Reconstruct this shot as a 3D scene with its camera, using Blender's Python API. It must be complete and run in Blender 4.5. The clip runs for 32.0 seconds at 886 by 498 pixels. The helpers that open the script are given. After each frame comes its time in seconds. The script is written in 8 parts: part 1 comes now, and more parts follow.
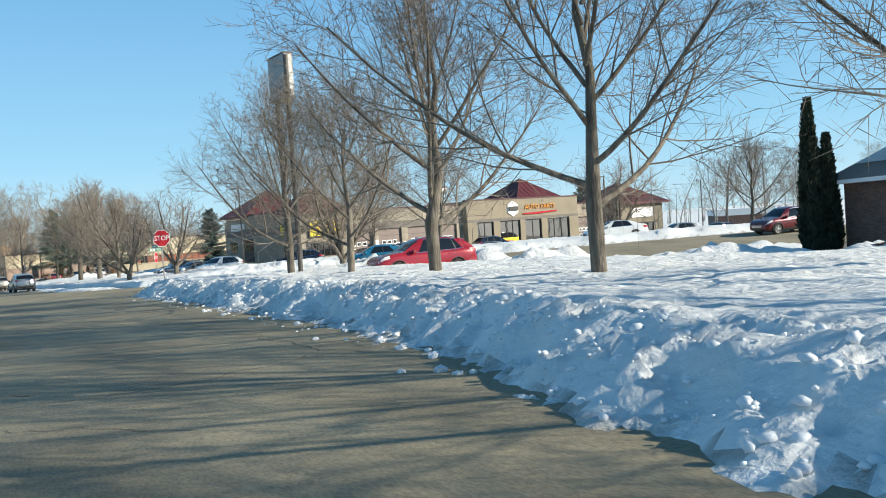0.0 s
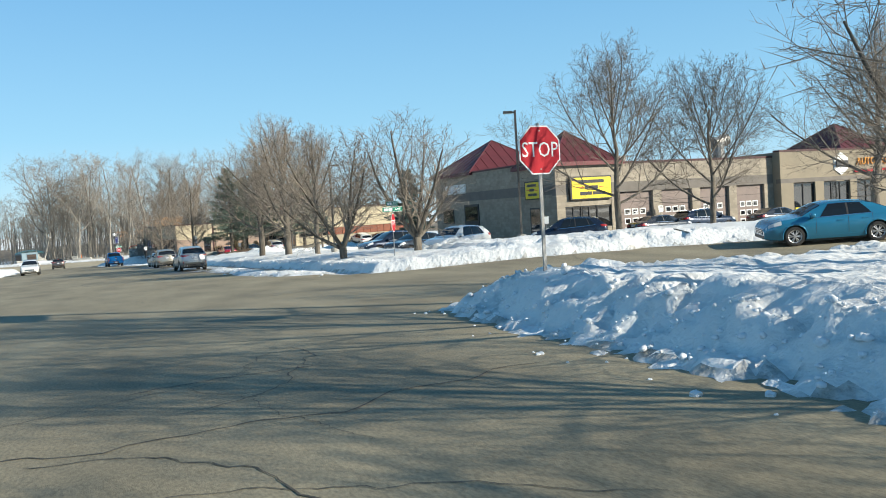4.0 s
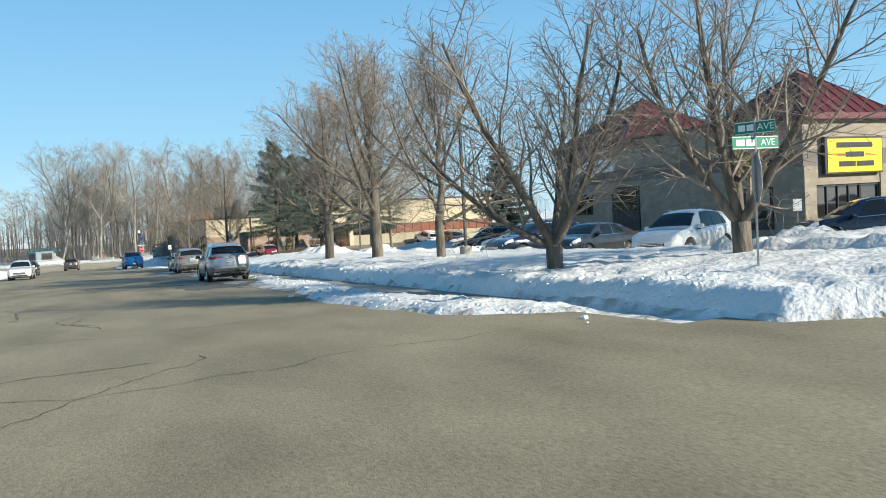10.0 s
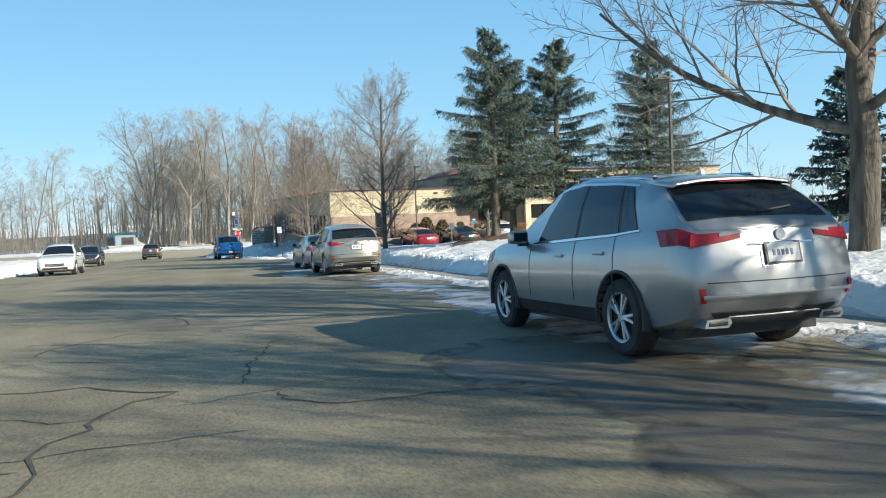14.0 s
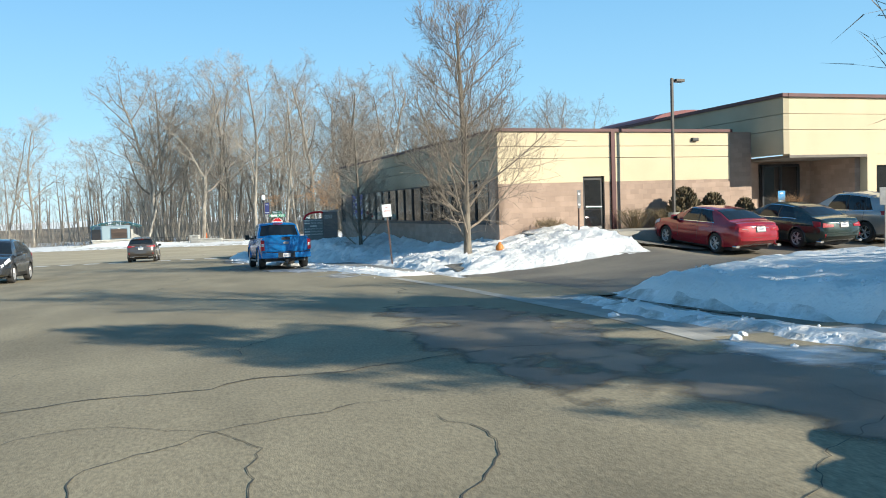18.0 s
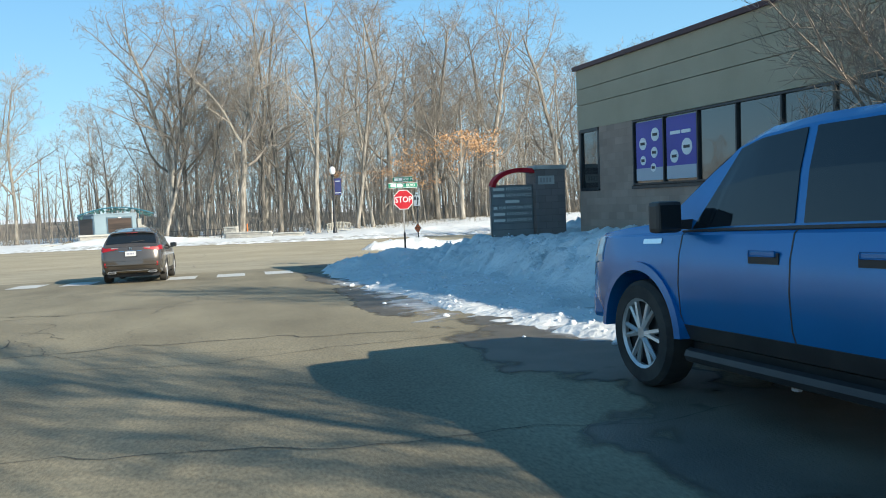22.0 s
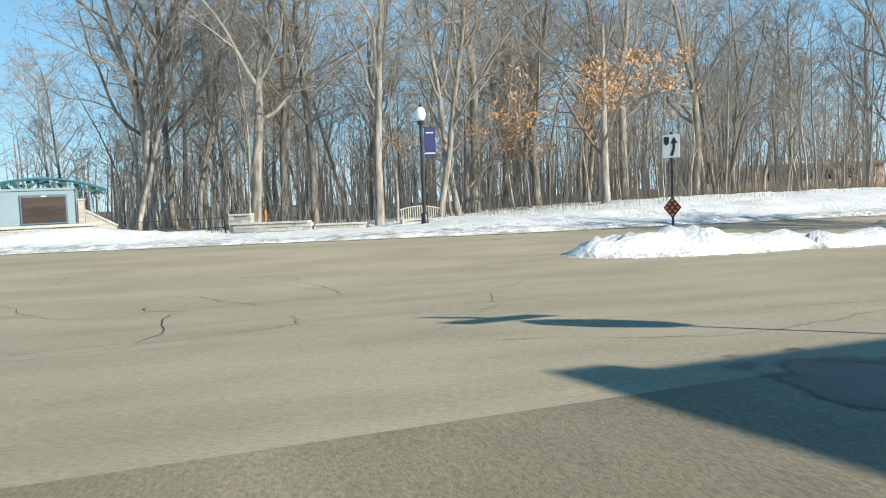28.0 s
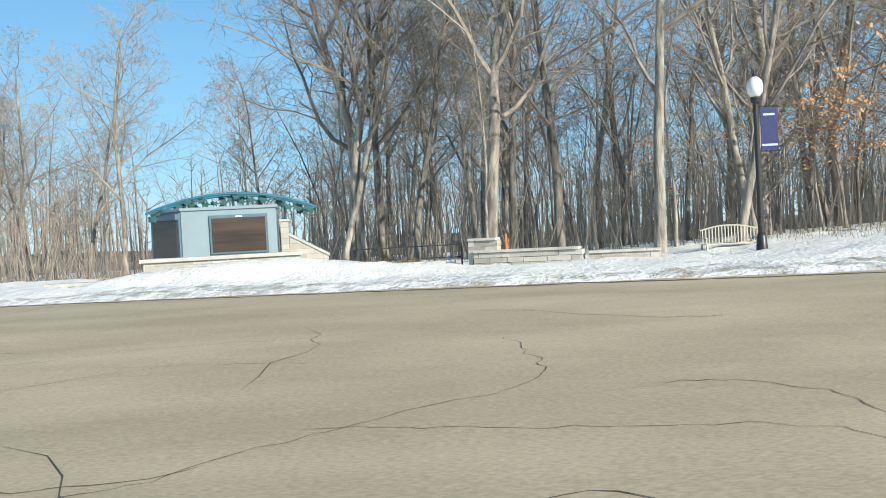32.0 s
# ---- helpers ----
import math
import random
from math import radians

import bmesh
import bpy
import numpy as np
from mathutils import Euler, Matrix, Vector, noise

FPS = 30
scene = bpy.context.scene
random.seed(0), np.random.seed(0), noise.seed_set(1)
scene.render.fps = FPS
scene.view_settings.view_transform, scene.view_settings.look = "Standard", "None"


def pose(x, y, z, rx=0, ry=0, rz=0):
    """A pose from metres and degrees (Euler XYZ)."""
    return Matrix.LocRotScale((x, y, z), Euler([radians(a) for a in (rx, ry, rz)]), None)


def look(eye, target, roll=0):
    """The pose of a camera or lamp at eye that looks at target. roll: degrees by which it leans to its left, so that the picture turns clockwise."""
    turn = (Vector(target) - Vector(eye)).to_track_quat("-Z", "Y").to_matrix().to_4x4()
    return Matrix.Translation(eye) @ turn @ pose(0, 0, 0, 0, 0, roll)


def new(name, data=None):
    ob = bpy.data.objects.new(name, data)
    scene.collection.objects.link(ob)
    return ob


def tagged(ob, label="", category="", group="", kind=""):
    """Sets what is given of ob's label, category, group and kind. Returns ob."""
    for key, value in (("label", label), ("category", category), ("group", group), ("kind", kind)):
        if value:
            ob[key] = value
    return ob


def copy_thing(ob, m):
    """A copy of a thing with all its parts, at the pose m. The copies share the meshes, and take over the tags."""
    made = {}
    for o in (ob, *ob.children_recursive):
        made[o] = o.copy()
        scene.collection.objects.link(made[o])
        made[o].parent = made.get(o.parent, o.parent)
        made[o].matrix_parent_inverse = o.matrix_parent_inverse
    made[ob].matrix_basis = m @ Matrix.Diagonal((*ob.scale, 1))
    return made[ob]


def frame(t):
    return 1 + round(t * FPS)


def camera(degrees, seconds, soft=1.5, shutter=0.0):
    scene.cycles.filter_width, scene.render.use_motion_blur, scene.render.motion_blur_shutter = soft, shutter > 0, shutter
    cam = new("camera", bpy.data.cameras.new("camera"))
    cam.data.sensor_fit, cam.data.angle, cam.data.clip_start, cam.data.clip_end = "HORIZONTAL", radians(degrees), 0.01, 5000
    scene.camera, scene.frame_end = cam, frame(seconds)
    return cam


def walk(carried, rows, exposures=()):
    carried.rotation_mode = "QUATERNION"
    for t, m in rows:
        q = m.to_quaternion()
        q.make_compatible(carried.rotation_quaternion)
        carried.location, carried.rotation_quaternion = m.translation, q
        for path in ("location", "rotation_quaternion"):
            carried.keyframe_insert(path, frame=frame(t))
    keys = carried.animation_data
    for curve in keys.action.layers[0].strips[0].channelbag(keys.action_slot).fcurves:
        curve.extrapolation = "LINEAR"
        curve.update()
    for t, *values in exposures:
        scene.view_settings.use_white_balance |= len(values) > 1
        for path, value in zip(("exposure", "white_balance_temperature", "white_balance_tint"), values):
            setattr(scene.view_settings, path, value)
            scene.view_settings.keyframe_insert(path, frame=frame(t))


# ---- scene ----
cam = camera(58.0, 32.0, soft=1.0)

PATH = [
    (0, (0.644, -0.176, 1.271), (6.450, 7.959, 0.954), -3.82),
    (0.5, (1.391, 2.967, 1.179), (6.730, 11.416, 0.841), -4.19),
    (1, (2.007, 6.227, 1.073), (6.967, 14.903, 0.720), -4.12),
    (1.5, (2.552, 9.578, 0.984), (7.221, 18.415, 0.652), -3.78),
    (2, (3.040, 13.068, 0.926), (7.492, 22.016, 0.580), -3.67),
    (2.5, (3.524, 16.525, 0.869), (7.831, 25.542, 0.482), -3.54),
    (3, (3.971, 19.923, 0.816), (8.190, 28.980, 0.407), -3.37),
    (3.5, (4.402, 23.160, 0.726), (8.576, 32.236, 0.277), -3.51),
    (4, (4.717, 26.230, 0.607), (8.898, 35.301, 0.126), -3.50),
    (4.5, (4.967, 28.842, 0.502), (9.167, 37.903, -0.017), -3.62),
    (6.5, (6.134, 36.291, 0.218), (10.423, 45.305, -0.373), -3.45),
    (7, (6.403, 37.376, 0.212), (10.692, 46.390, -0.374), -3.43),
    (7.5, (6.586, 38.320, 0.202), (10.877, 47.334, -0.380), -3.36),
    (8, (6.774, 39.512, 0.185), (11.057, 48.530, -0.380), -3.57),
    (8.5, (6.946, 41.027, 0.150), (11.182, 50.071, -0.376), -3.64),
    (9, (7.116, 42.909, 0.077), (11.248, 52.003, -0.400), -3.52),
    (9.5, (7.319, 45.139, -0.010), (11.314, 54.295, -0.459), -3.23),
    (10, (7.414, 47.793, -0.087), (11.253, 57.016, -0.518), -3.12),
    (10.5, (7.569, 50.735, -0.175), (11.227, 60.033, -0.583), -2.65),
    (11, (7.632, 54.105, -0.303), (11.139, 63.462, -0.685), -2.35),
    (11.5, (7.693, 57.732, -0.404), (11.043, 67.145, -0.815), -2.54),
    (12, (7.759, 61.571, -0.509), (10.941, 71.043, -0.918), -2.38),
    (12.5, (7.731, 65.569, -0.651), (10.783, 75.083, -1.080), -2.43),
    (13, (7.662, 69.775, -0.754), (10.622, 79.315, -1.218), -2.56),
    (13.5, (7.663, 74.021, -0.959), (10.552, 83.583, -1.431), -2.47),
    (15.5, (7.581, 91.317, -1.410), (10.480, 100.875, -1.912), -2.12),
    (16, (7.519, 95.795, -1.506), (10.406, 105.355, -2.030), -2.22),
    (16.5, (7.519, 100.226, -1.619), (10.360, 109.798, -2.165), -2.13),
    (17, (7.424, 104.740, -1.776), (10.229, 114.323, -2.314), -1.76),
    (17.5, (7.317, 109.191, -2.053), (10.082, 118.788, -2.555), -1.85),
    (18, (7.225, 113.657, -2.135), (9.946, 123.267, -2.644), -1.90),
    (18.5, (7.127, 117.974, -2.241), (9.784, 127.601, -2.767), -1.99),
    (19, (6.949, 122.195, -2.347), (9.554, 131.835, -2.880), -1.96),
    (19.5, (6.734, 126.308, -2.474), (9.288, 135.962, -3.003), -2.01),
    (20, (6.483, 130.189, -2.543), (8.981, 139.856, -3.112), -2.23),
    (20.5, (6.223, 134.284, -2.653), (8.688, 143.958, -3.243), -2.57),
    (21, (5.970, 138.318, -2.813), (8.404, 148.002, -3.355), -2.27),
    (21.5, (5.791, 142.079, -2.909), (8.210, 151.762, -3.533), -3.14),
    (22, (5.589, 145.612, -2.991), (8.020, 155.295, -3.579), -2.27),
    (22.5, (5.407, 148.978, -3.099), (7.841, 158.659, -3.700), -2.32),
    (23, (5.255, 152.214, -3.229), (7.720, 161.888, -3.815), -2.17),
    (23.5, (5.219, 155.134, -3.313), (7.708, 164.800, -3.925), -2.36),
    (24, (5.147, 157.729, -3.396), (7.669, 167.386, -4.027), -2.40),
    (24.5, (5.054, 160.072, -3.487), (7.602, 169.721, -4.120), -2.43),
    (25, (4.952, 162.204, -3.579), (7.524, 171.847, -4.207), -2.45),
    (25.5, (4.925, 164.166, -3.662), (7.507, 173.807, -4.282), -2.43),
    (27.5, (4.429, 171.580, -3.991), (6.992, 181.225, -4.629), -2.41),
    (28, (4.334, 173.133, -4.004), (6.864, 182.787, -4.632), -2.42),
    (28.5, (4.246, 174.294, -4.011), (6.738, 183.960, -4.604), -2.51),
    (29, (4.183, 175.241, -4.023), (6.635, 184.920, -4.573), -2.55),
    (29.5, (4.124, 176.137, -4.029), (6.535, 185.827, -4.557), -2.61),
    (30, (4.026, 177.139, -4.029), (6.388, 186.843, -4.536), -2.57),
    (30.5, (3.833, 178.435, -4.053), (6.077, 188.168, -4.519), -2.64),
    (31, (3.484, 180.079, -4.056), (5.417, 189.884, -4.407), -2.66),
    (31.5, (2.961, 182.030, -4.095), (4.186, 191.952, -4.327), -3.08),
    (32, (2.253, 184.248, -4.136), (2.618, 194.240, -4.310), -3.06),
]
walk(cam, [(t, look(eye, target, roll)) for t, eye, target, roll in PATH], [(0, 0.46), (8, 0.46), (13, 0.5), (16.5, 0.62), (23, 0.6), (28, 0.52), (32, 0.5)])

# ---- light ----
SUN_AZ, SUN_EL = radians(141.0), radians(24.0)
world = bpy.data.worlds.new("winter_sky")
scene.world = world
world.use_nodes = True
wn = world.node_tree.nodes
sky = wn.new("ShaderNodeTexSky")
sky.sky_type, sky.sun_disc = "NISHITA", False
sky.sun_elevation, sky.sun_rotation = SUN_EL, SUN_AZ
sky.air_density, sky.dust_density, sky.ozone_density = 1.0, 0.0, 4.0
wn["Background"].inputs["Strength"].default_value = 0.116
# a clear winter sky: pale over the horizon, deep blue overhead
coord, parts, height, tone = wn.new("ShaderNodeTexCoord"), wn.new("ShaderNodeSeparateXYZ"), wn.new("ShaderNodeMapRange"), wn.new("ShaderNodeValToRGB")
height.inputs["From Min"].default_value, height.inputs["From Max"].default_value = 0.0, 0.75
for spot, colour in ((0.0, (3.3, 5.1, 6.2)), (0.14, (2.1, 4.3, 5.9)), (0.42, (1.1, 3.0, 5.2)), (0.7, (0.46, 1.7, 3.3)), (1.0, (0.24, 1.0, 2.1))):
    knob = tone.color_ramp.elements[0] if spot == 0 else tone.color_ramp.elements[-1] if spot == 1 else tone.color_ramp.elements.new(spot)
    knob.color = (*[c * 0.125 for c in colour], 1)
haze, lift = wn.new("ShaderNodeMix"), wn.new("ShaderNodeVectorMath")
lift.operation = "SCALE"
lift.inputs["Scale"].default_value = 8.0
haze.data_type = "RGBA"
haze.inputs[0].default_value = 0.85
for a, b in ((coord.outputs["Generated"], parts.inputs[0]), (parts.outputs["Z"], height.inputs["Value"]), (height.outputs["Result"], tone.inputs["Fac"]), (tone.outputs["Color"], lift.inputs[0]),
             (lift.outputs["Vector"], haze.inputs[7]), (sky.outputs["Color"], haze.inputs[6]), (haze.outputs[2], wn["Background"].inputs["Color"])):
    world.node_tree.links.new(a, b)
sun = new("sun", bpy.data.lights.new("sun", "SUN"))
sun.data.energy, sun.data.angle, sun.data.color = 5.0, radians(0.45), (1.0, 0.945, 0.80)
sun_from = Vector((math.sin(SUN_AZ) * math.cos(SUN_EL), math.cos(SUN_AZ) * math.cos(SUN_EL), math.sin(SUN_EL)))
sun.matrix_world = look(sun_from * 80, (0, 0, 0))


# ---- materials ----
def mat(name, color, rough=0.7, metal=0.0, color2=None, scale=3.0, detail=6.0, bump=0.0, bump_scale=None, fine=0.0, fine_scale=60.0,
        coat=0.0, spec=0.5, lo=0.35, hi=0.65, vary=0.0, stretch=None, per_island=False, dist=0.05):
    """Principled material: two colours mixed by noise, coarse and fine relief, and a tone of its own per object."""
    m = bpy.data.materials.new(name)
    m.use_nodes = True
    n, l = m.node_tree.nodes, m.node_tree.links
    b = n["Principled BSDF"]
    b.inputs["Base Color"].default_value = (*color, 1)
    b.inputs["Roughness"].default_value, b.inputs["Metallic"].default_value = rough, metal
    b.inputs["Coat Weight"].default_value, b.inputs["Specular IOR Level"].default_value = coat, spec
    tc = n.new("ShaderNodeTexCoord")
    src = tc.outputs["Object"]
    if stretch:
        mp = n.new("ShaderNodeMapping")
        mp.inputs["Scale"].default_value = stretch
        l.new(src, mp.inputs["Vector"])
        src = mp.outputs["Vector"]
    out = None
    if color2:
        t = n.new("ShaderNodeTexNoise")
        t.inputs["Scale"].default_value, t.inputs["Detail"].default_value = scale, detail
        l.new(src, t.inputs["Vector"])
        r = n.new("ShaderNodeValToRGB")
        r.color_ramp.elements[0].position, r.color_ramp.elements[1].position = lo, hi
        r.color_ramp.elements[0].color, r.color_ramp.elements[1].color = (*color, 1), (*color2, 1)
        l.new(t.outputs["Fac"], r.inputs["Fac"])
        out = r.outputs["Color"]
    if fine:
        t2 = n.new("ShaderNodeTexNoise")
        t2.inputs["Scale"].default_value, t2.inputs["Detail"].default_value = fine_scale, 3
        l.new(src, t2.inputs["Vector"])
        mx = n.new("ShaderNodeMix")
        mx.data_type, mx.blend_type = "RGBA", "OVERLAY"
        mx.inputs[0].default_value = fine
        if out:
            l.new(out, mx.inputs[6])
        else:
            mx.inputs[6].default_value = (*color, 1)
        l.new(t2.outputs["Fac"], mx.inputs[7])
        out = mx.outputs[2]
    if vary:
        oi = n.new("ShaderNodeNewGeometry" if per_island else "ShaderNodeObjectInfo")
        mr = n.new("ShaderNodeMapRange")
        mr.inputs["To Min"].default_value, mr.inputs["To Max"].default_value = 1 - vary, 1 + vary
        l.new(oi.outputs["Random Per Island" if per_island else "Random"], mr.inputs["Value"])
        mm = n.new("ShaderNodeMix")
        mm.data_type, mm.blend_type = "RGBA", "MULTIPLY"
        mm.inputs[0].default_value = 1
        if out:
            l.new(out, mm.inputs[6])
        else:
            mm.inputs[6].default_value = (*color, 1)
        cc = n.new("ShaderNodeCombineColor")
        for k in range(3):
            l.new(mr.outputs["Result"], cc.inputs[k])
        l.new(cc.outputs["Color"], mm.inputs[7])
        out = mm.outputs[2]
    if out:
        l.new(out, b.inputs["Base Color"])
    if bump:
        t3 = n.new("ShaderNodeTexNoise")
        t3.inputs["Scale"].default_value, t3.inputs["Detail"].default_value = bump_scale or scale * 4, 8
        l.new(src, t3.inputs["Vector"])
        bp = n.new("ShaderNodeBump")
        bp.inputs["Strength"].default_value, bp.inputs["Distance"].default_value = bump, dist
        l.new(t3.outputs["Fac"], bp.inputs["Height"])
        l.new(bp.outputs["Normal"], b.inputs["Normal"])
    return m


def block_mat(name, color, mortar, bw, bh, vary=0.12, rough=0.85, rows="xz"):
    """Masonry in courses, with joints a little deeper than the faces."""
    m = mat(name, color, rough)
    n, l = m.node_tree.nodes, m.node_tree.links
    b = n["Principled BSDF"]
    tc = n.new("ShaderNodeTexCoord")
    sp, cb = n.new("ShaderNodeSeparateXYZ"), n.new("ShaderNodeCombineXYZ")
    ad = n.new("ShaderNodeMath")
    l.new(tc.outputs["Object"], sp.inputs[0])
    l.new(sp.outputs["X"], ad.inputs[0])
    l.new(sp.outputs["Y"], ad.inputs[1])
    l.new(ad.outputs[0], cb.inputs["X"])
    l.new(sp.outputs["Z"], cb.inputs["Y"])
    br = n.new("ShaderNodeTexBrick")
    br.inputs["Scale"].default_value = 1
    br.inputs["Brick Width"].default_value, br.inputs["Row Height"].default_value = bw, bh
    br.inputs["Mortar Size"].default_value, br.inputs["Mortar Smooth"].default_value = 0.006, 0.3
    c2 = tuple(min(1, c * (1 + vary)) for c in color)
    c1 = tuple(c * (1 - vary) for c in color)
    br.inputs["Color1"].default_value, br.inputs["Color2"].default_value = (*c1, 1), (*c2, 1)
    br.inputs["Mortar"].default_value = (*mortar, 1)
    l.new(cb.outputs[0], br.inputs["Vector"])
    t = n.new("ShaderNodeTexNoise")
    t.inputs["Scale"].default_value, t.inputs["Detail"].default_value = 1.3, 7
    l.new(tc.outputs["Object"], t.inputs["Vector"])
    mx = n.new("ShaderNodeMix")
    mx.data_type, mx.blend_type = "RGBA", "OVERLAY"
    mx.inputs[0].default_value = 0.3
    l.new(br.outputs["Color"], mx.inputs[6])
    l.new(t.outputs["Fac"], mx.inputs[7])
    l.new(mx.outputs[2], b.inputs["Base Color"])
    bp = n.new("ShaderNodeBump")
    bp.inputs["Strength"].default_value, bp.inputs["Distance"].default_value, bp.invert = 0.5, 0.01, True
    l.new(br.outputs["Fac"], bp.inputs["Height"])
    l.new(bp.outputs["Normal"], b.inputs["Normal"])
    return m


M_ASPHALT = mat("salted_asphalt", (0.195, 0.163, 0.105), 0.9, color2=(0.33, 0.277, 0.18), stretch=(1, 0.4, 1), scale=0.7, detail=10, bump=0.15, bump_scale=110, fine=0.6, fine_scale=45, lo=0.3, hi=0.7)
M_BLVD = mat("pale_boulevard_asphalt", (0.34, 0.285, 0.19), 0.9, color2=(0.46, 0.39, 0.27), stretch=(0.4, 1, 1), scale=0.7, detail=10, bump=0.15, bump_scale=110, fine=0.4, fine_scale=45, lo=0.3, hi=0.7)
M_CLUMP = mat("snow_lump", (0.74, 0.755, 0.78), 0.65, color2=(0.82, 0.825, 0.83), scale=3, bump=0.25, bump_scale=6)
M_LOT = mat("wet_lot_asphalt", (0.12, 0.105, 0.085), 0.8, color2=(0.2, 0.175, 0.135), scale=0.4, bump=0.3, bump_scale=40, fine=0.3, fine_scale=40)
M_WET = mat("wet_asphalt", (0.1, 0.084, 0.06), 0.55, color2=(0.165, 0.138, 0.1), scale=1.5, bump=0.2, bump_scale=50)


def fade(m, scale, stretch, wide):
    """Lets a film on the road thin out towards its rim, broken by grain."""
    n, l = m.node_tree.nodes, m.node_tree.links
    at = n.new("ShaderNodeAttribute")
    at.attribute_name = "damp"
    tc, mp, t = n.new("ShaderNodeTexCoord"), n.new("ShaderNodeMapping"), n.new("ShaderNodeTexNoise")
    mp.inputs["Scale"].default_value = stretch
    t.inputs["Scale"].default_value, t.inputs["Detail"].default_value = scale, 8
    l.new(tc.outputs["Object"], mp.inputs["Vector"])
    l.new(mp.outputs["Vector"], t.inputs["Vector"])
    ad, mr = n.new("ShaderNodeMath"), n.new("ShaderNodeMapRange")
    ad.operation = "ADD"
    l.new(at.outputs["Fac"], ad.inputs[0])
    l.new(t.outputs["Fac"], ad.inputs[1])
    mr.inputs["From Min"].default_value, mr.inputs["From Max"].default_value = 0.62, 0.62 + wide
    l.new(ad.outputs[0], mr.inputs["Value"])
    tr, mx = n.new("ShaderNodeBsdfTransparent"), n.new("ShaderNodeMixShader")
    l.new(mr.outputs["Result"], mx.inputs["Fac"])
    l.new(tr.outputs["BSDF"], mx.inputs[1])
    l.new(n["Principled BSDF"].outputs["BSDF"], mx.inputs[2])
    l.new(mx.outputs["Shader"], n["Material Output"].inputs["Surface"])
    return m


fade(M_WET, 2.2, (1, 0.6, 1), 0.35)
M_CRACK = mat("crack_filler", (0.06, 0.053, 0.042), 0.85, color2=(0.11, 0.095, 0.072), scale=8)
M_PAINT = mat("road_paint", (0.62, 0.61, 0.57), 0.75, color2=(0.4, 0.39, 0.35), scale=7, bump=0.15, bump_scale=60, lo=0.55, hi=0.8)
M_CONC = mat("concrete_walk", (0.36, 0.34, 0.3), 0.9, color2=(0.27, 0.255, 0.225), scale=1.5, bump=0.2, bump_scale=40, fine=0.2)
M_PALECONC = mat("salted_concrete", (0.46, 0.43, 0.375), 0.9, color2=(0.34, 0.315, 0.27), scale=2.0, bump=0.2, bump_scale=40, fine=0.2)
M_SNOW = mat("snow", (0.74, 0.73, 0.70), 0.65, color2=(0.84, 0.83, 0.80), scale=0.8, detail=8, bump=0.6, bump_scale=7.0, fine=0.08, fine_scale=25, spec=0.3, dist=0.1)
M_DIRTY = mat("dirty_snow", (0.86, 0.86, 0.85), 0.7, color2=(0.40, 0.37, 0.32), scale=2.2, detail=9, bump=0.8, bump_scale=8, dist=0.1, fine=0.25, fine_scale=30, spec=0.3, lo=0.38, hi=0.66)
M_SLUSH = mat("broken_slush", (0.62, 0.63, 0.64), 0.4, color2=(0.30, 0.28, 0.25), scale=2.4, detail=9, bump=0.6, bump_scale=12, spec=0.5, lo=0.4, hi=0.65)
fade(M_SLUSH, 2.6, (0.5, 1.5, 1), 0.6)
M_BARK = mat("grey_bark", (0.20, 0.172, 0.135), 0.95, color2=(0.085, 0.07, 0.055), scale=7, bump=0.8, bump_scale=22, stretch=(1, 1, 0.25), vary=0.2)
M_BARK2 = mat("forest_bark", (0.33, 0.30, 0.255), 0.95, color2=(0.12, 0.105, 0.088), scale=5, bump=0.8, bump_scale=20, stretch=(1, 1, 0.2), vary=0.35)
M_TWIG = mat("twig_bark", (0.17, 0.138, 0.108), 0.95, color2=(0.27, 0.222, 0.175), scale=4, vary=0.25)
M_TWIG2 = mat("forest_twig", (0.20, 0.172, 0.143), 0.95, color2=(0.33, 0.29, 0.24), scale=1.0, vary=0.25)
M_NEEDLE = mat("spruce_needles", (0.075, 0.105, 0.085), 0.8, color2=(0.145, 0.18, 0.13), scale=2.0, vary=0.15)
M_NEEDLE2 = mat("blue_spruce_needles", (0.055, 0.085, 0.075), 0.8, color2=(0.11, 0.145, 0.125), scale=2.0, vary=0.1)
M_SHRUB = mat("winter_shrub", (0.10, 0.075, 0.04), 0.85, color2=(0.15, 0.12, 0.07), scale=3)
M_CEDAR = mat("arborvitae", (0.02, 0.032, 0.016), 0.85, color2=(0.045, 0.055, 0.028), scale=3)
M_OAK = mat("dry_oak_leaves", (0.36, 0.185, 0.085), 0.85, color2=(0.50, 0.32, 0.18), scale=2.5, vary=0.2, per_island=True)
M_GRASS = mat("dead_grass", (0.22, 0.16, 0.09), 0.95, color2=(0.32, 0.25, 0.15), scale=4, vary=0.2, per_island=True)
M_MULCH = mat("bark_mulch", (0.10, 0.062, 0.038), 0.95, color2=(0.2, 0.13, 0.08), scale=5, bump=0.8, bump_scale=25)
M_CHROME = mat("chrome", (0.7, 0.71, 0.72), 0.12, 1.0)
M_ALLOY = mat("alloy_rim", (0.6, 0.6, 0.61), 0.35, 0.55, color2=(0.46, 0.45, 0.44), scale=6)
M_RUBBER = mat("tyre_rubber", (0.022, 0.022, 0.022), 0.85, color2=(0.05, 0.047, 0.043), scale=5)
M_TRIM = mat("black_trim", (0.018, 0.018, 0.02), 0.5, color2=(0.035, 0.034, 0.033), scale=4)
M_GLASS = mat("tinted_glass", (0.012, 0.016, 0.02), 0.04, 0.0, spec=0.5)
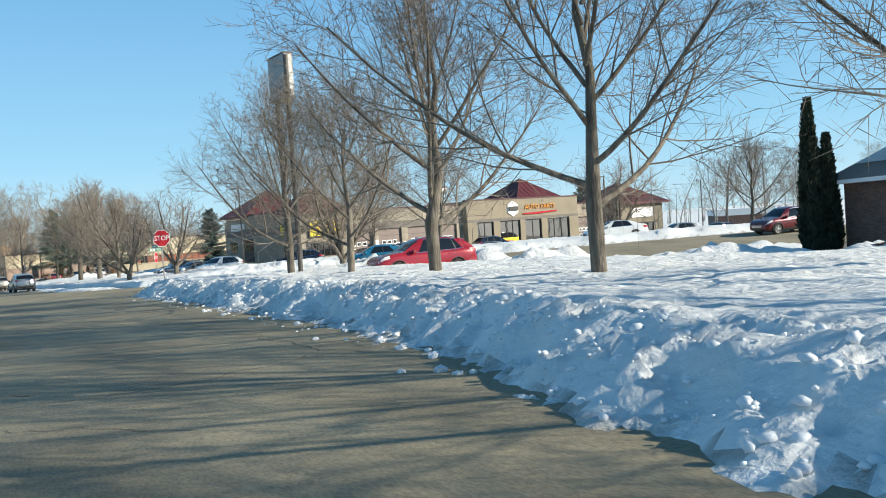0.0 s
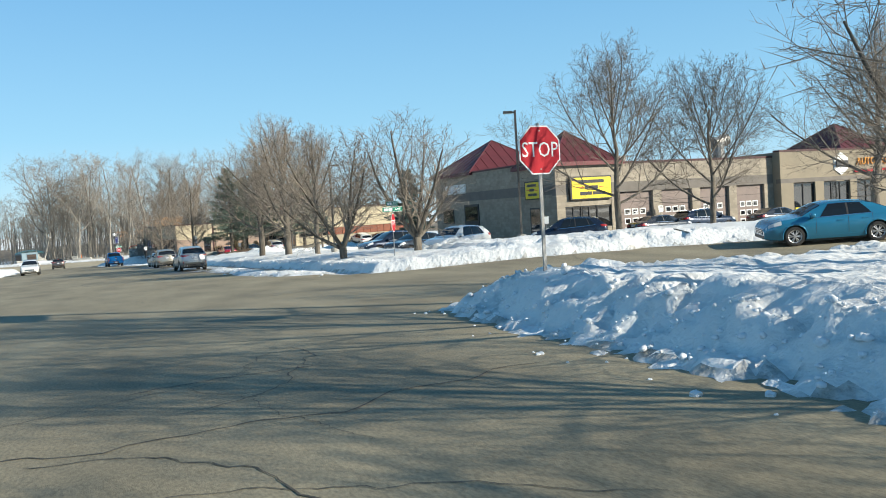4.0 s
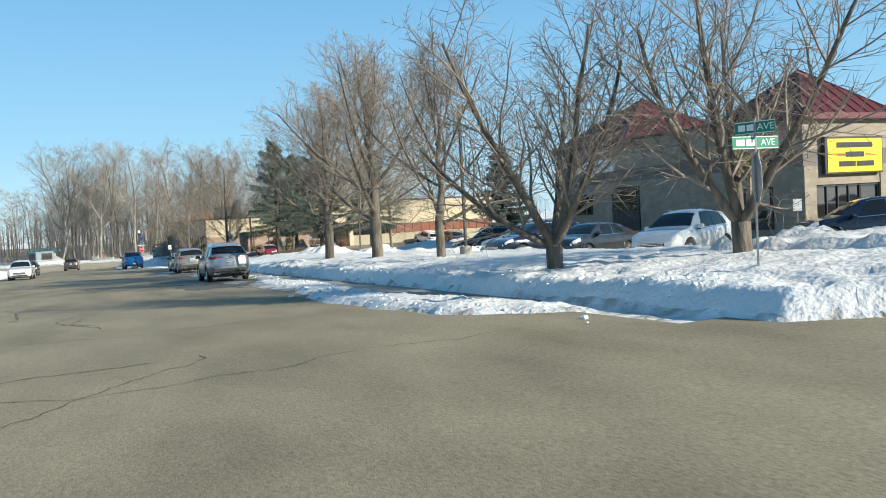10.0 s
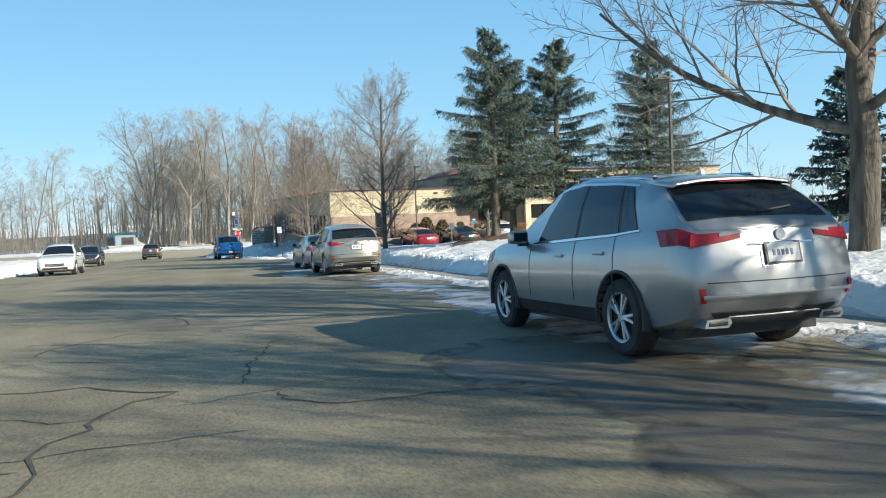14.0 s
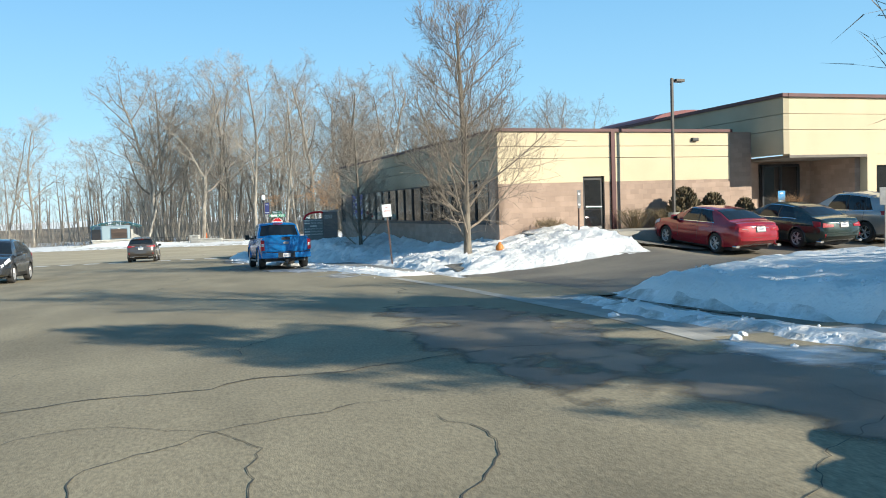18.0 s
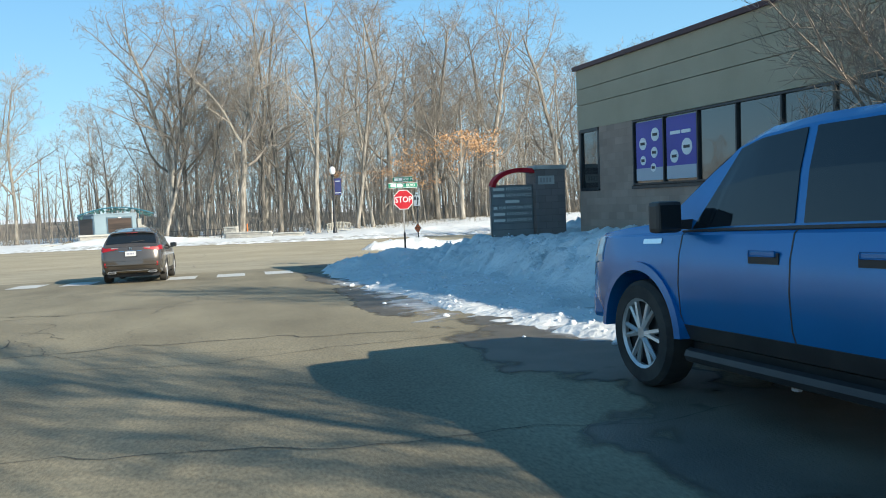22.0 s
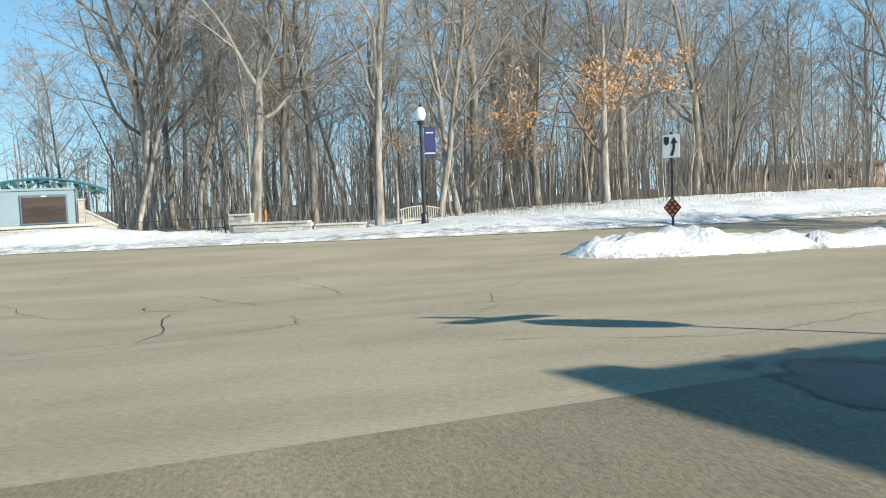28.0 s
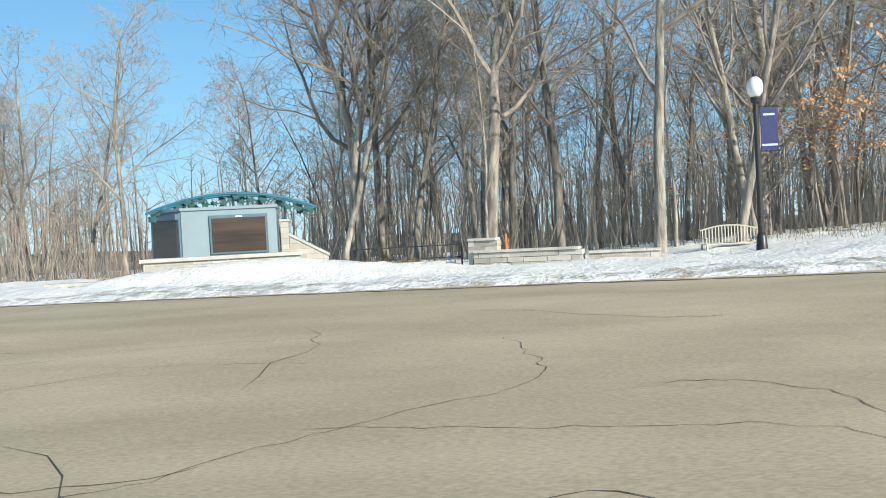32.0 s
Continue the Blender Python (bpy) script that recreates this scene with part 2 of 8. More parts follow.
M_WINDOW = mat("dark_window_glass", (0.02, 0.02, 0.02), 0.03, 0.0, spec=1.0, coat=0.6)
M_RED_LENS = mat("red_lens", (0.36, 0.01, 0.018), 0.32, coat=0.15, color2=(0.26, 0.008, 0.012), scale=9, spec=0.35)
M_REVERSE = mat("reverse_lamp_lens", (0.36, 0.33, 0.34), 0.2, coat=0.6)
M_PLATE = mat("plate_white", (0.5, 0.5, 0.5), 0.5)
M_LENS = mat("clear_lens", (0.62, 0.63, 0.64), 0.12, coat=0.7)
M_STEEL = mat("galvanised_post", (0.34, 0.34, 0.33), 0.5, 0.6, color2=(0.24, 0.23, 0.22), scale=6)
M_POLE = mat("bronze_pole", (0.06, 0.052, 0.045), 0.5, 0.2, color2=(0.09, 0.08, 0.07), scale=3)
M_BLACK = mat("black_paint", (0.02, 0.021, 0.023), 0.4, color2=(0.035, 0.035, 0.037), scale=4)
M_SIGNRED = mat("sign_red", (0.42, 0.01, 0.022), 0.6, spec=0.2, color2=(0.48, 0.02, 0.03), scale=4)
M_SIGNWHITE = mat("sign_white", (0.82, 0.82, 0.80), 0.5)
M_SIGNGREEN = mat("sign_green", (0.0, 0.21, 0.12), 0.45)
M_SIGNBACK = mat("sign_back", (0.4, 0.4, 0.4), 0.45, 0.7, color2=(0.3, 0.3, 0.3), scale=5)
M_YELLOW = mat("sign_yellow", (0.85, 0.66, 0.02), 0.5, color2=(0.78, 0.58, 0.02), scale=2)
M_ORANGE = mat("hazard_orange", (0.75, 0.17, 0.02), 0.6, color2=(0.6, 0.13, 0.02), scale=5)
M_AMBER = mat("amber_letters", (0.80, 0.34, 0.03), 0.5, color2=(0.7, 0.27, 0.03), scale=3)
M_SIGNTEXT = mat("grey_lettering", (0.33, 0.31, 0.29), 0.7)
M_ROOFRED = mat("red_metal_roof", (0.14, 0.032, 0.034), 0.5, 0.2, color2=(0.115, 0.026, 0.028), scale=1.2)
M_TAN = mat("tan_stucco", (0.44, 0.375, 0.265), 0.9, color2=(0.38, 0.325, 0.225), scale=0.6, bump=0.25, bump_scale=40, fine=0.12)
M_SHOP = mat("brown_stucco", (0.305, 0.255, 0.185), 0.9, color2=(0.26, 0.22, 0.16), scale=0.6, bump=0.25, bump_scale=40, fine=0.12)
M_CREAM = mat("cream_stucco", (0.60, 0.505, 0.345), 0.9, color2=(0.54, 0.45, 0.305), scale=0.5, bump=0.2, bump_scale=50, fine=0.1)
M_DKBAND = mat("grey_band", (0.17, 0.15, 0.13), 0.9, color2=(0.21, 0.185, 0.16), scale=1.2, bump=0.2, bump_scale=40)
M_BLOCK = block_mat("split_block", (0.34, 0.245, 0.19), (0.31, 0.225, 0.175), 0.41, 0.205)
M_BLOCK1 = block_mat("tan_block", (0.335, 0.285, 0.22), (0.27, 0.235, 0.19), 0.41, 0.205)
M_BRICK = block_mat("brown_brick", (0.17, 0.095, 0.07), (0.2, 0.17, 0.15), 0.22, 0.075, 0.25)
M_COPING = mat("dark_coping", (0.09, 0.035, 0.035), 0.5, 0.3, color2=(0.07, 0.03, 0.03), scale=2)
M_DOOR = mat("garage_door", (0.26, 0.20, 0.175), 0.7, color2=(0.22, 0.17, 0.15), scale=1.5)
M_BROWNPANEL = mat("brown_panel", (0.25, 0.075, 0.035), 0.6, color2=(0.2, 0.06, 0.03), scale=1)
M_STONE = block_mat("limestone", (0.40, 0.38, 0.34), (0.25, 0.235, 0.21), 0.55, 0.18, 0.2)
M_CAPSTONE = mat("cap_stone", (0.52, 0.50, 0.45), 0.85, color2=(0.40, 0.385, 0.35), scale=2, bump=0.3, bump_scale=20)
M_BOOTH = mat("blue_grey_panel", (0.23, 0.31, 0.35), 0.55, color2=(0.21, 0.28, 0.32), scale=1)
M_BOOTHDARK = mat("blue_grey_frame", (0.10, 0.16, 0.21), 0.5, color2=(0.08, 0.13, 0.17), scale=2)
M_SCREEN = mat("display_board", (0.035, 0.025, 0.02), 0.35, color2=(0.075, 0.05, 0.038), scale=1.2, stretch=(0.3, 0.3, 4))
M_TEAL = mat("teal_arch", (0.03, 0.17, 0.24), 0.4, color2=(0.025, 0.13, 0.19), scale=3)
M_LEAFGREEN = mat("painted_leaf", (0.02, 0.07, 0.065), 0.5, color2=(0.03, 0.1, 0.1), scale=3)
M_HILL = mat("winter_brush_hill", (0.17, 0.135, 0.1), 0.95, color2=(0.27, 0.225, 0.17), scale=0.15, detail=10, bump=0.8, bump_scale=1.5, dist=0.5)
M_GLOBE = mat("lamp_globe", (0.8, 0.8, 0.78), 0.25, coat=0.4)
M_BANNER = mat("blue_banner", (0.014, 0.022, 0.1), 0.7, color2=(0.02, 0.03, 0.13), scale=3)
M_BENCH = mat("pale_metal_bench", (0.42, 0.40, 0.34), 0.6)
M_HYDRANT = mat("hydrant_paint", (0.58, 0.21, 0.035), 0.55, color2=(0.45, 0.15, 0.03), scale=9, bump=0.2)
M_POSTER = mat("poster_blue", (0.05, 0.045, 0.33), 0.4, color2=(0.07, 0.06, 0.4), scale=1)
M_POSTERGREY = mat("poster_grey", (0.42, 0.46, 0.52), 0.4)
M_MONUMENT = block_mat("monument_block", (0.20, 0.17, 0.155), (0.14, 0.12, 0.11), 0.4, 0.2)
M_PANEL = mat("directory_panel", (0.17, 0.17, 0.16), 0.5, color2=(0.14, 0.14, 0.135), scale=2)
M_OLIVE = mat("sign_brown", (0.10, 0.06, 0.045), 0.6)
M_BLUESIGN = mat("sign_blue", (0.05, 0.28, 0.55), 0.5)


def paint(name, color, metal=0.35, rough=0.24, coat=0.8):
    return mat(name, color, rough, metal, color2=tuple(c * 0.82 for c in color), scale=1.4, coat=coat, lo=0.3, hi=0.8)


P_SILVER = paint("silver_paint", (0.42, 0.423, 0.42), 0.6, 0.3)
P_GOLDSILVER = paint("warm_silver_paint", (0.33, 0.317, 0.275), 0.6, 0.3)
P_BLUE = paint("bright_blue_paint", (0.005, 0.17, 0.46), 0.2, 0.26, 0.35)
P_WHITE = paint("white_paint", (0.72, 0.72, 0.70), 0.0)
P_GREY = paint("dark_grey_paint", (0.055, 0.06, 0.068), 0.4)
P_NAVY = paint("navy_paint", (0.02, 0.03, 0.055), 0.4)
P_RED = paint("red_paint", (0.34, 0.018, 0.03), 0.2)
P_MAROON = paint("maroon_paint", (0.14, 0.014, 0.02), 0.3)
P_BROWN = paint("brown_grey_paint", (0.10, 0.088, 0.08), 0.4)
P_TEAL = paint("sky_blue_paint", (0.03, 0.23, 0.38), 0.3)
P_GREEN = paint("dark_green_paint", (0.03, 0.048, 0.042), 0.4)


# ---- mesh helpers ----
def part(name, bm, material, parent=None, label="", smooth=False):
    me = bpy.data.meshes.new(name)
    bm.to_mesh(me)
    bm.free()
    for m in material if isinstance(material, (list, tuple)) else (material,):
        me.materials.append(m)
    if smooth:
        me.polygons.foreach_set("use_smooth", [True] * len(me.polygons))
    ob = new(name, me)
    if parent:
        ob.parent = parent
    if label:
        ob["label"] = label
    return ob


def raw(name, verts, faces, material, parent=None, smooth=False, index=None):
    me = bpy.data.meshes.new(name)
    me.from_pydata(verts, [], faces)
    for m in material if isinstance(material, (list, tuple)) else (material,):
        me.materials.append(m)
    if index is not None:
        me.polygons.foreach_set("material_index", index)
    if smooth:
        me.polygons.foreach_set("use_smooth", [True] * len(me.polygons))
    me.update()
    ob = new(name, me)
    if parent:
        ob.parent = parent
    return ob


def base(name, x, y, z, rz=0.0, label="", category="", group="", kind=""):
    ob = new(name)
    ob.matrix_basis = pose(x, y, z, 0, 0, rz)
    return tagged(ob, label, category, group, kind)


def box(x0, x1, y0, y1, z0, z1, bm=None, bevel=0.0):
    bm = bm or bmesh.new()
    vs = [bm.verts.new((x, y, z)) for z in (z0, z1) for y in (y0, y1) for x in (x0, x1)]
    fs = [bm.faces.new([vs[i] for i in q]) for q in ((0, 2, 3, 1), (4, 5, 7, 6), (0, 1, 5, 4), (2, 6, 7, 3), (0, 4, 6, 2), (1, 3, 7, 5))]
    if bevel:
        es = list({e for f in fs for e in f.edges})
        bmesh.ops.bevel(bm, geom=es, offset=bevel, segments=2, affect="EDGES", profile=0.6)
    return bm


def prism(points, axis, a, b, bm=None):
    """A polygon in a plane, pushed from a to b along the axis: 'x' takes (y, z), 'y' takes (x, z), 'z' takes (x, y)."""
    bm = bm or bmesh.new()

    def place(p, d):
        return {"x": (d, p[0], p[1]), "y": (p[0], d, p[1]), "z": (p[0], p[1], d)}[axis]
    lo = [bm.verts.new(place(p, a)) for p in points]
    hi = [bm.verts.new(place(p, b)) for p in points]
    bm.faces.new(lo)
    bm.faces.new(hi[::-1])
    for i in range(len(points)):
        j = (i + 1) % len(points)
        bm.faces.new((lo[i], hi[i], hi[j], lo[j]))
    bmesh.ops.recalc_face_normals(bm, faces=bm.faces)
    return bm


def tube(p, q, r0, r1=None, n=10, bm=None, caps=True):
    bm = bm or bmesh.new()
    p, q, r1 = Vector(p), Vector(q), r0 if r1 is None else r1
    d = (q - p).normalized()
    u = d.orthogonal().normalized()
    v = d.cross(u)
    ra, rb = [], []
    for i in range(n):
        a = 2 * math.pi * i / n
        w = u * math.cos(a) + v * math.sin(a)
        ra.append(bm.verts.new(p + w * r0))
        rb.append(bm.verts.new(q + w * r1))
    for i in range(n):
        j = (i + 1) % n
        bm.faces.new((ra[i], ra[j], rb[j], rb[i]))
    if caps:
        bm.faces.new(ra[::-1])
        bm.faces.new(rb)
    return bm


def lathe(profile, n=16, bm=None, at=(0, 0, 0)):
    """Turns (radius, height) points about z."""
    bm = bm or bmesh.new()
    rings = []
    for r, z in profile:
        rings.append([bm.verts.new((at[0] + r * math.cos(2 * math.pi * i / n), at[1] + r * math.sin(2 * math.pi * i / n), at[2] + z)) for i in range(n)])
    for a, b in zip(rings, rings[1:]):
        for i in range(n):
            j = (i + 1) % n
            bm.faces.new((a[i], a[j], b[j], b[i]))
    bm.faces.new(rings[0][::-1])
    bm.faces.new(rings[-1])
    return bm


def turned(bm, m):
    bmesh.ops.transform(bm, matrix=m, verts=bm.verts)
    return bm


def letters(text, size, depth=0.003):
    """Words in the built-in font as a bmesh in the xz plane, facing -y, centred."""
    cu = bpy.data.curves.new("words", "FONT")
    cu.body, cu.size, cu.extrude, cu.align_x, cu.align_y, cu.resolution_u = text, size, depth, "CENTER", "CENTER", 2
    ob = bpy.data.objects.new("words", cu)
    scene.collection.objects.link(ob)
    me = bpy.data.meshes.new_from_object(ob.evaluated_get(bpy.context.evaluated_depsgraph_get()))
    bm = bmesh.new()
    bm.from_mesh(me)
    bpy.data.objects.remove(ob)
    bpy.data.meshes.remove(me)
    return turned(bm, Matrix.Rotation(radians(90), 4, "X"))


def lattice(x, y, seed):
    h = np.sin(x * 127.1 + y * 311.7 + seed * 74.7) * 43758.5453
    return h - np.floor(h)


def vnoise(x, y, seed=0):
    xi, yi = np.floor(x), np.floor(y)
    fx, fy = x - xi, y - yi
    fx, fy = fx * fx * (3 - 2 * fx), fy * fy * (3 - 2 * fy)
    a, b = lattice(xi, yi, seed), lattice(xi + 1, yi, seed)
    c, d = lattice(xi, yi + 1, seed), lattice(xi + 1, yi + 1, seed)
    return a + (b - a) * fx + (c - a) * fy + (a - b - c + d) * fx * fy


def fbm(x, y, scale, octaves=4, seed=0):
    out, amp, tot = 0.0, 1.0, 0.0
    for k in range(octaves):
        out = out + amp * vnoise(x * scale * 2 ** k + 13.7 * k, y * scale * 2 ** k - 7.3 * k, seed + k)
        tot, amp = tot + amp, amp * 0.5
    return out / tot


def step(v):
    v = np.clip(v, 0, 1)
    return v * v * (3 - 2 * v)


# ---- the lie of the land ----
SLOPE = 0.03          # the street falls away from its start
CX, CY = 0.54, 0.84   # across the side street


def land(x, y):
    """Height of the bare ground."""
    x, y = np.asarray(x, float), np.asarray(y, float)
    h = 0.85 * step((y - 186) / 18) + 0.012 * np.clip(y - 204, 0, 60)
    side = x * CX + y * CY
    north = step((side - 50) / 8) * (1 - step((y - 178) / 8))
    south = 1 - step((side - 38) / 10)
    h = h + north * (0.42 * step((x - 14) / 8) - 0.9 * step((x - 45) / 45))
    h = h + north * 0.62 * step((x - 14.5) / 6) * step((y - 133) / 8)
    h = h - 0.42 * step((x - 21) / 4) * step((side - 62) / 5) * (1 - step((y - 112) / 8))
    h = h - north * 0.45 * step((x - 19.5) / 3.5) * step((y - 119) / 6) * (1 - step((y - 139.6) / 1.6))
    h = h + 0.55 * np.exp(-((x - 24) / 6) ** 2 - ((y - 110) / 6) ** 2)
    h = h - south * 0.75 * step((x - 16) / 24)
    return h - SLOPE * np.clip(y, -60, 264)


def lz(x, y):
    return float(land(x, y))


EDGE_Y = [-40, -5, 4, 8, 14.6, 19.5, 26, 31, 36.5, 40, 55, 57, 62, 66, 73, 80, 84, 118, 122, 134, 137, 145, 152, 158, 173, 175, 179, 200]
EDGE_X = [-2, 2.6, 4.3, 5.7, 7.1, 7.8, 8.6, 9.1, 9.9, 10.4, 14.0, 13.2, 12.3, 11.7, 12.4, 12.4, 13.2, 13.2, 12.6, 12.8, 11.8, 10.9, 9.6, 8.1, 8.0, 8.6, 11.8, 40]


def edge(y):
    return np.interp(y, EDGE_Y, EDGE_X)


def far_kerb(x):
    return 201.6 - 0.22 * np.clip(x, -8, 12) - 0.07 * np.clip(x - 12, 0, 60) + 0.1 * np.clip(-x - 8, 0, 100)


def near_kerb(x):
    return 179.2 - 0.2 * (x - 12)


SEAM = (177.0, 0.12)   # where the street meets the paler boulevard paving
MED = (13.6, 191.6, 0.98, -0.2)


def median(x, y):
    """Signed distance into the traffic island."""
    dx, dy = x - MED[0], y - MED[1]
    along, across = dx * MED[2] + dy * MED[3], -dx * MED[3] + dy * MED[2]
    return 1.4 - np.hypot(np.minimum(along, 0), across)


def snow(x, y):
    """Depth of the snow: below nothing where the ground is bare."""
    e, side = edge(y), x * CX + y * CY
    lump = fbm(x, y, 0.55, 4, 3) - 0.5
    fine = fbm(x, y, 2.3, 3, 11) - 0.5
    ridge = 1 - np.abs(2 * fbm(x, y, 1.1, 3, 21) - 1)
    clod = 1 - np.abs(2 * fbm(x, y, 2.6, 2, 31) - 1)
    rough = 0.45 * lump + 0.32 * fine + 0.2 * (ridge - 0.7) + 0.27 * (clod - 0.75)
    s = np.full_like(x, -0.25)
    # south of the side street
    d = np.minimum(x - e, 39.6 + 2.0 * step((x - 13) / 6) - side) + 0.9 * lump + 0.3 * fine
    bank = (0.58 * step(d / 1.75) + 0.10 * step((d - 0.5) / 0.8) * (1 - step((d - 2) / 2)) + 0.5 * rough * step(d / 0.8) * (1 - 0.6 * step((d - 1.3) / 1.2)) - 0.04) * np.interp(y, [0, 9, 18], [0.72, 0.88, 1.0]) * np.where(d > -0.4, 1, 0) - np.where(d > -0.4, 0, 0.2)
    cracked = 1 - np.abs(2 * fbm(x, y, 3.9, 2, 41) - 1)
    bank = bank + 0.2 * (cracked - 0.78) * step(d / 0.3) * (1 - 0.75 * step((d - 1.8) / 0.6))
    bank = bank - 1.15 * step((x - e - 10.6 - 1.5 * lump) / 2.5)
    piles = np.zeros_like(x)
    for px, py, r, h in ((20, 33, 3.0, 0.9), (24, 24, 3.5, 0.8), (27, 31, 4.5, 1.0), (33, 36, 5, 1.1), (19, 21, 2.5, 0.9), (40, 33, 5, 1.0), (17, 13, 2, 0.7), (20.5, 9, 2.5, 0.7), (31, 20, 4, 0.8), (38, 26, 4, 0.7), (46, 36, 4, 0.8)):
        piles = np.maximum(piles, h * np.exp(-((x - px) ** 2 + (y - py) ** 2) / (r * r)) * (0.8 + 1.6 * lump + 0.5 * fine))
    bank = np.maximum(bank, piles * 1.15 - 0.22)
    s = np.where(side < 42.6, np.maximum(s, np.where(x > e - 1, bank, -0.25)), s)
    # along the street: ridge by the kerb, bare walk, bank behind
    on = (side > 53.4) & (y < 127.5 + 0.3 * (x - 15))
    dr = x - e + 0.5 * lump + 0.25 * fine
    width = np.interp(y, [60, 80, 86, 118, 124], [1.6, 1.3, 0.7, 0.8, 0.6])
    curb = 0.17 * step(dr / 0.5) * (1 - step((dr - width) / 0.5)) * np.interp(y, [58, 66, 84, 90, 120], [0.9, 1.0, 0.6, 0.5, 0.7]) + 0.34 * rough * step(dr / 0.4) * (1 - step((dr - width) / 0.4)) - 0.05
    curb = np.where(x < 14.6, (curb + 0.1) * step((side - 56.6 - 1.2 * lump) / 1.2) - 0.1, -0.25)
    db = np.minimum(x - 14.95 - np.interp(y, [100, 118, 124], [0, 0, -0.9]), side - 54.4) + 0.45 * lump + 0.12 * fine
    back = 0.42 * step(db / 0.4) + rough * (0.5 - 0.22 * step((db - 1.2) / 1.5)) * step(db / 0.6) - 0.05 - 0.12 * step((db - 3) / 3)
    back = back - 0.9 * step((x - np.interp(y, [98, 103, 114, 118], [23.2, 29, 29, 23.2]) - 2.0 * lump) / 2.0)
    for px, py, r, h in ((24.5, 63, 2.6, 0.5), (30, 60, 3.2, 0.65), (37, 58, 4, 0.75), (46, 55, 5, 0.9), (56, 52, 5, 0.9), (24, 76, 2.8, 0.55), (24.3, 70, 3.0, 0.55), (24.2, 81.5, 3.6, 0.72), (23.6, 87, 3.2, 0.66), (23.8, 92, 3.8, 0.85), (24, 97.5, 3.4, 0.8), (30, 104, 4, 1.3), (22, 105, 3, 0.9)):
        back = np.maximum(back, h * np.exp(-((x - px) ** 2 + (y - py) ** 2) / (r * r)) * (0.9 + 1.5 * lump + 0.5 * fine) - 0.2)
    # verge of the side street
    vd = np.minimum(side - 54.4, 64 - side) + 0.7 * lump
    back = np.maximum(back, np.where(x > 20, 0.52 * step(vd / 1.3) + rough * step(vd) * (1 - 0.5 * step((vd - 1.2) / 1.2)) - 0.06, -0.25))
    end = np.minimum(1, np.clip((127.3 + 0.3 * (x - 15) - y) / 1.6, -0.3, 1))
    s = np.where(on, np.maximum(s, np.minimum(np.maximum(curb, back), np.maximum(curb, back) * end + 0.1 * end)), s)
    # before the clinic
    on = (y > 134.6) & (y < 184)
    db = np.minimum(np.minimum(x - np.interp(y, [136, 150, 158, 173], [13.6, 13.2, 10.9, 10.5]), y - 135.7 + 0.10 * (x - 13)), near_kerb(x) - y + 0.6) + 0.5 * lump + 0.2 * fine
    rise = 0.40 + 0.12 * step((y - 148) / 8) * (1 - step((y - 163) / 5)) + 0.5 * step((x - 11.3) / 2.0) * step((y - 150) / 8) * (1 - step((y - 171) / 5))
    front = rise * step(db / 1.6) + (0.5 + 0.25 * step((y - 155) / 6)) * rough * step(db / 0.8) - 0.05
    front = front - 0.9 * step((x - 20.2) / 1.5) * (1 - step((y - 142) / 1.0)) * step((y - 120) / 2)
    dr = x - e + 0.4 * lump + 0.3 * fine
    w2 = np.interp(y, [137, 150, 158, 173], [1.2, 1.0, 1.9, 1.7])
    high, near = step((y - 151) / 6), step((y - 165.5) / 5)
    crust = (0.13 + 0.26 * near) * step(dr / (0.4 + 0.8 * high)) * (1 - step((dr - w2) / 0.5)) + (0.3 + 0.5 * near) * rough * step(dr / 0.4) * (1 - step((dr - w2) / 0.5)) - 0.045
    crust = np.where((y > 136.6) & (y < near_kerb(x) + 0.2), crust, -0.25)
    front = front + 0.3 * (1 - np.abs(2 * fbm(x, y, 3.2, 2, 43) - 1) - 0.78) * step(db / 0.4) * step((y - 140) / 10)
    tongue = 0.5 * np.exp(-(((x - 11.2) / 1.5) ** 2 + ((y - 176.3) / 1.2) ** 2)) * (0.9 + lump) - 0.1
    heap = np.maximum(np.maximum(front, crust), tongue)
    heap = np.maximum(heap, 0.72 * np.exp(-(((x - 11.4) / 1.5) ** 2 + ((y - 176.4) / 1.1) ** 2)) * (0.95 + 0.8 * lump) - 0.1)
    # trodden walk behind the windrow and the cut through it at the corner
    way = np.abs(x - 9.65 - 0.25 * lump - 0.02 * (y - 168)) + 2.0 * step((162 - y) / 3) + 2.0 * step((y - 173) / 2)
    cut = 0.91 * np.abs(y - 174.9 + 0.45 * (x - 8.0) + 0.5 * lump) + 2.0 * step((x - 10.6) / 1.5)
    heap = np.maximum(heap, np.where((y > 157.5) & (y < 175) & (x > e + 0.7) & (x < 12), 0.09 + 0.2 * rough, -0.25))
    heap = heap + (np.minimum(heap, 0.09 + 0.3 * rough) - heap) * (1 - step((way - 0.2) / 0.45))
    heap = heap + (np.minimum(heap, -0.04 + 0.25 * rough) - heap) * (1 - step((cut - 0.25) / 0.5))
    s = np.where(on, np.maximum(s, heap), s)
    for px, py, r, h in ((36, 134.6, 2.6, 0.95), (40.5, 134.2, 3.0, 1.1), (31.5, 132.0, 2.6, 0.7), (27.5, 130.8, 2.2, 0.5), (45.5, 133.6, 3.2, 1.1)):
        s = np.maximum(s, np.where((y > 126) & (y < 138), h * np.exp(-((x - px) / (1.4 * r)) ** 2 - ((y - py) / (0.6 * r)) ** 2) * (0.9 + 1.3 * lump + 0.4 * fine) - 0.15, -0.25))
    # other side of the street
    dl = np.minimum(np.minimum(-2.4 - x, y - 74), 160 - y) + 0.8 * lump + 0.3 * fine
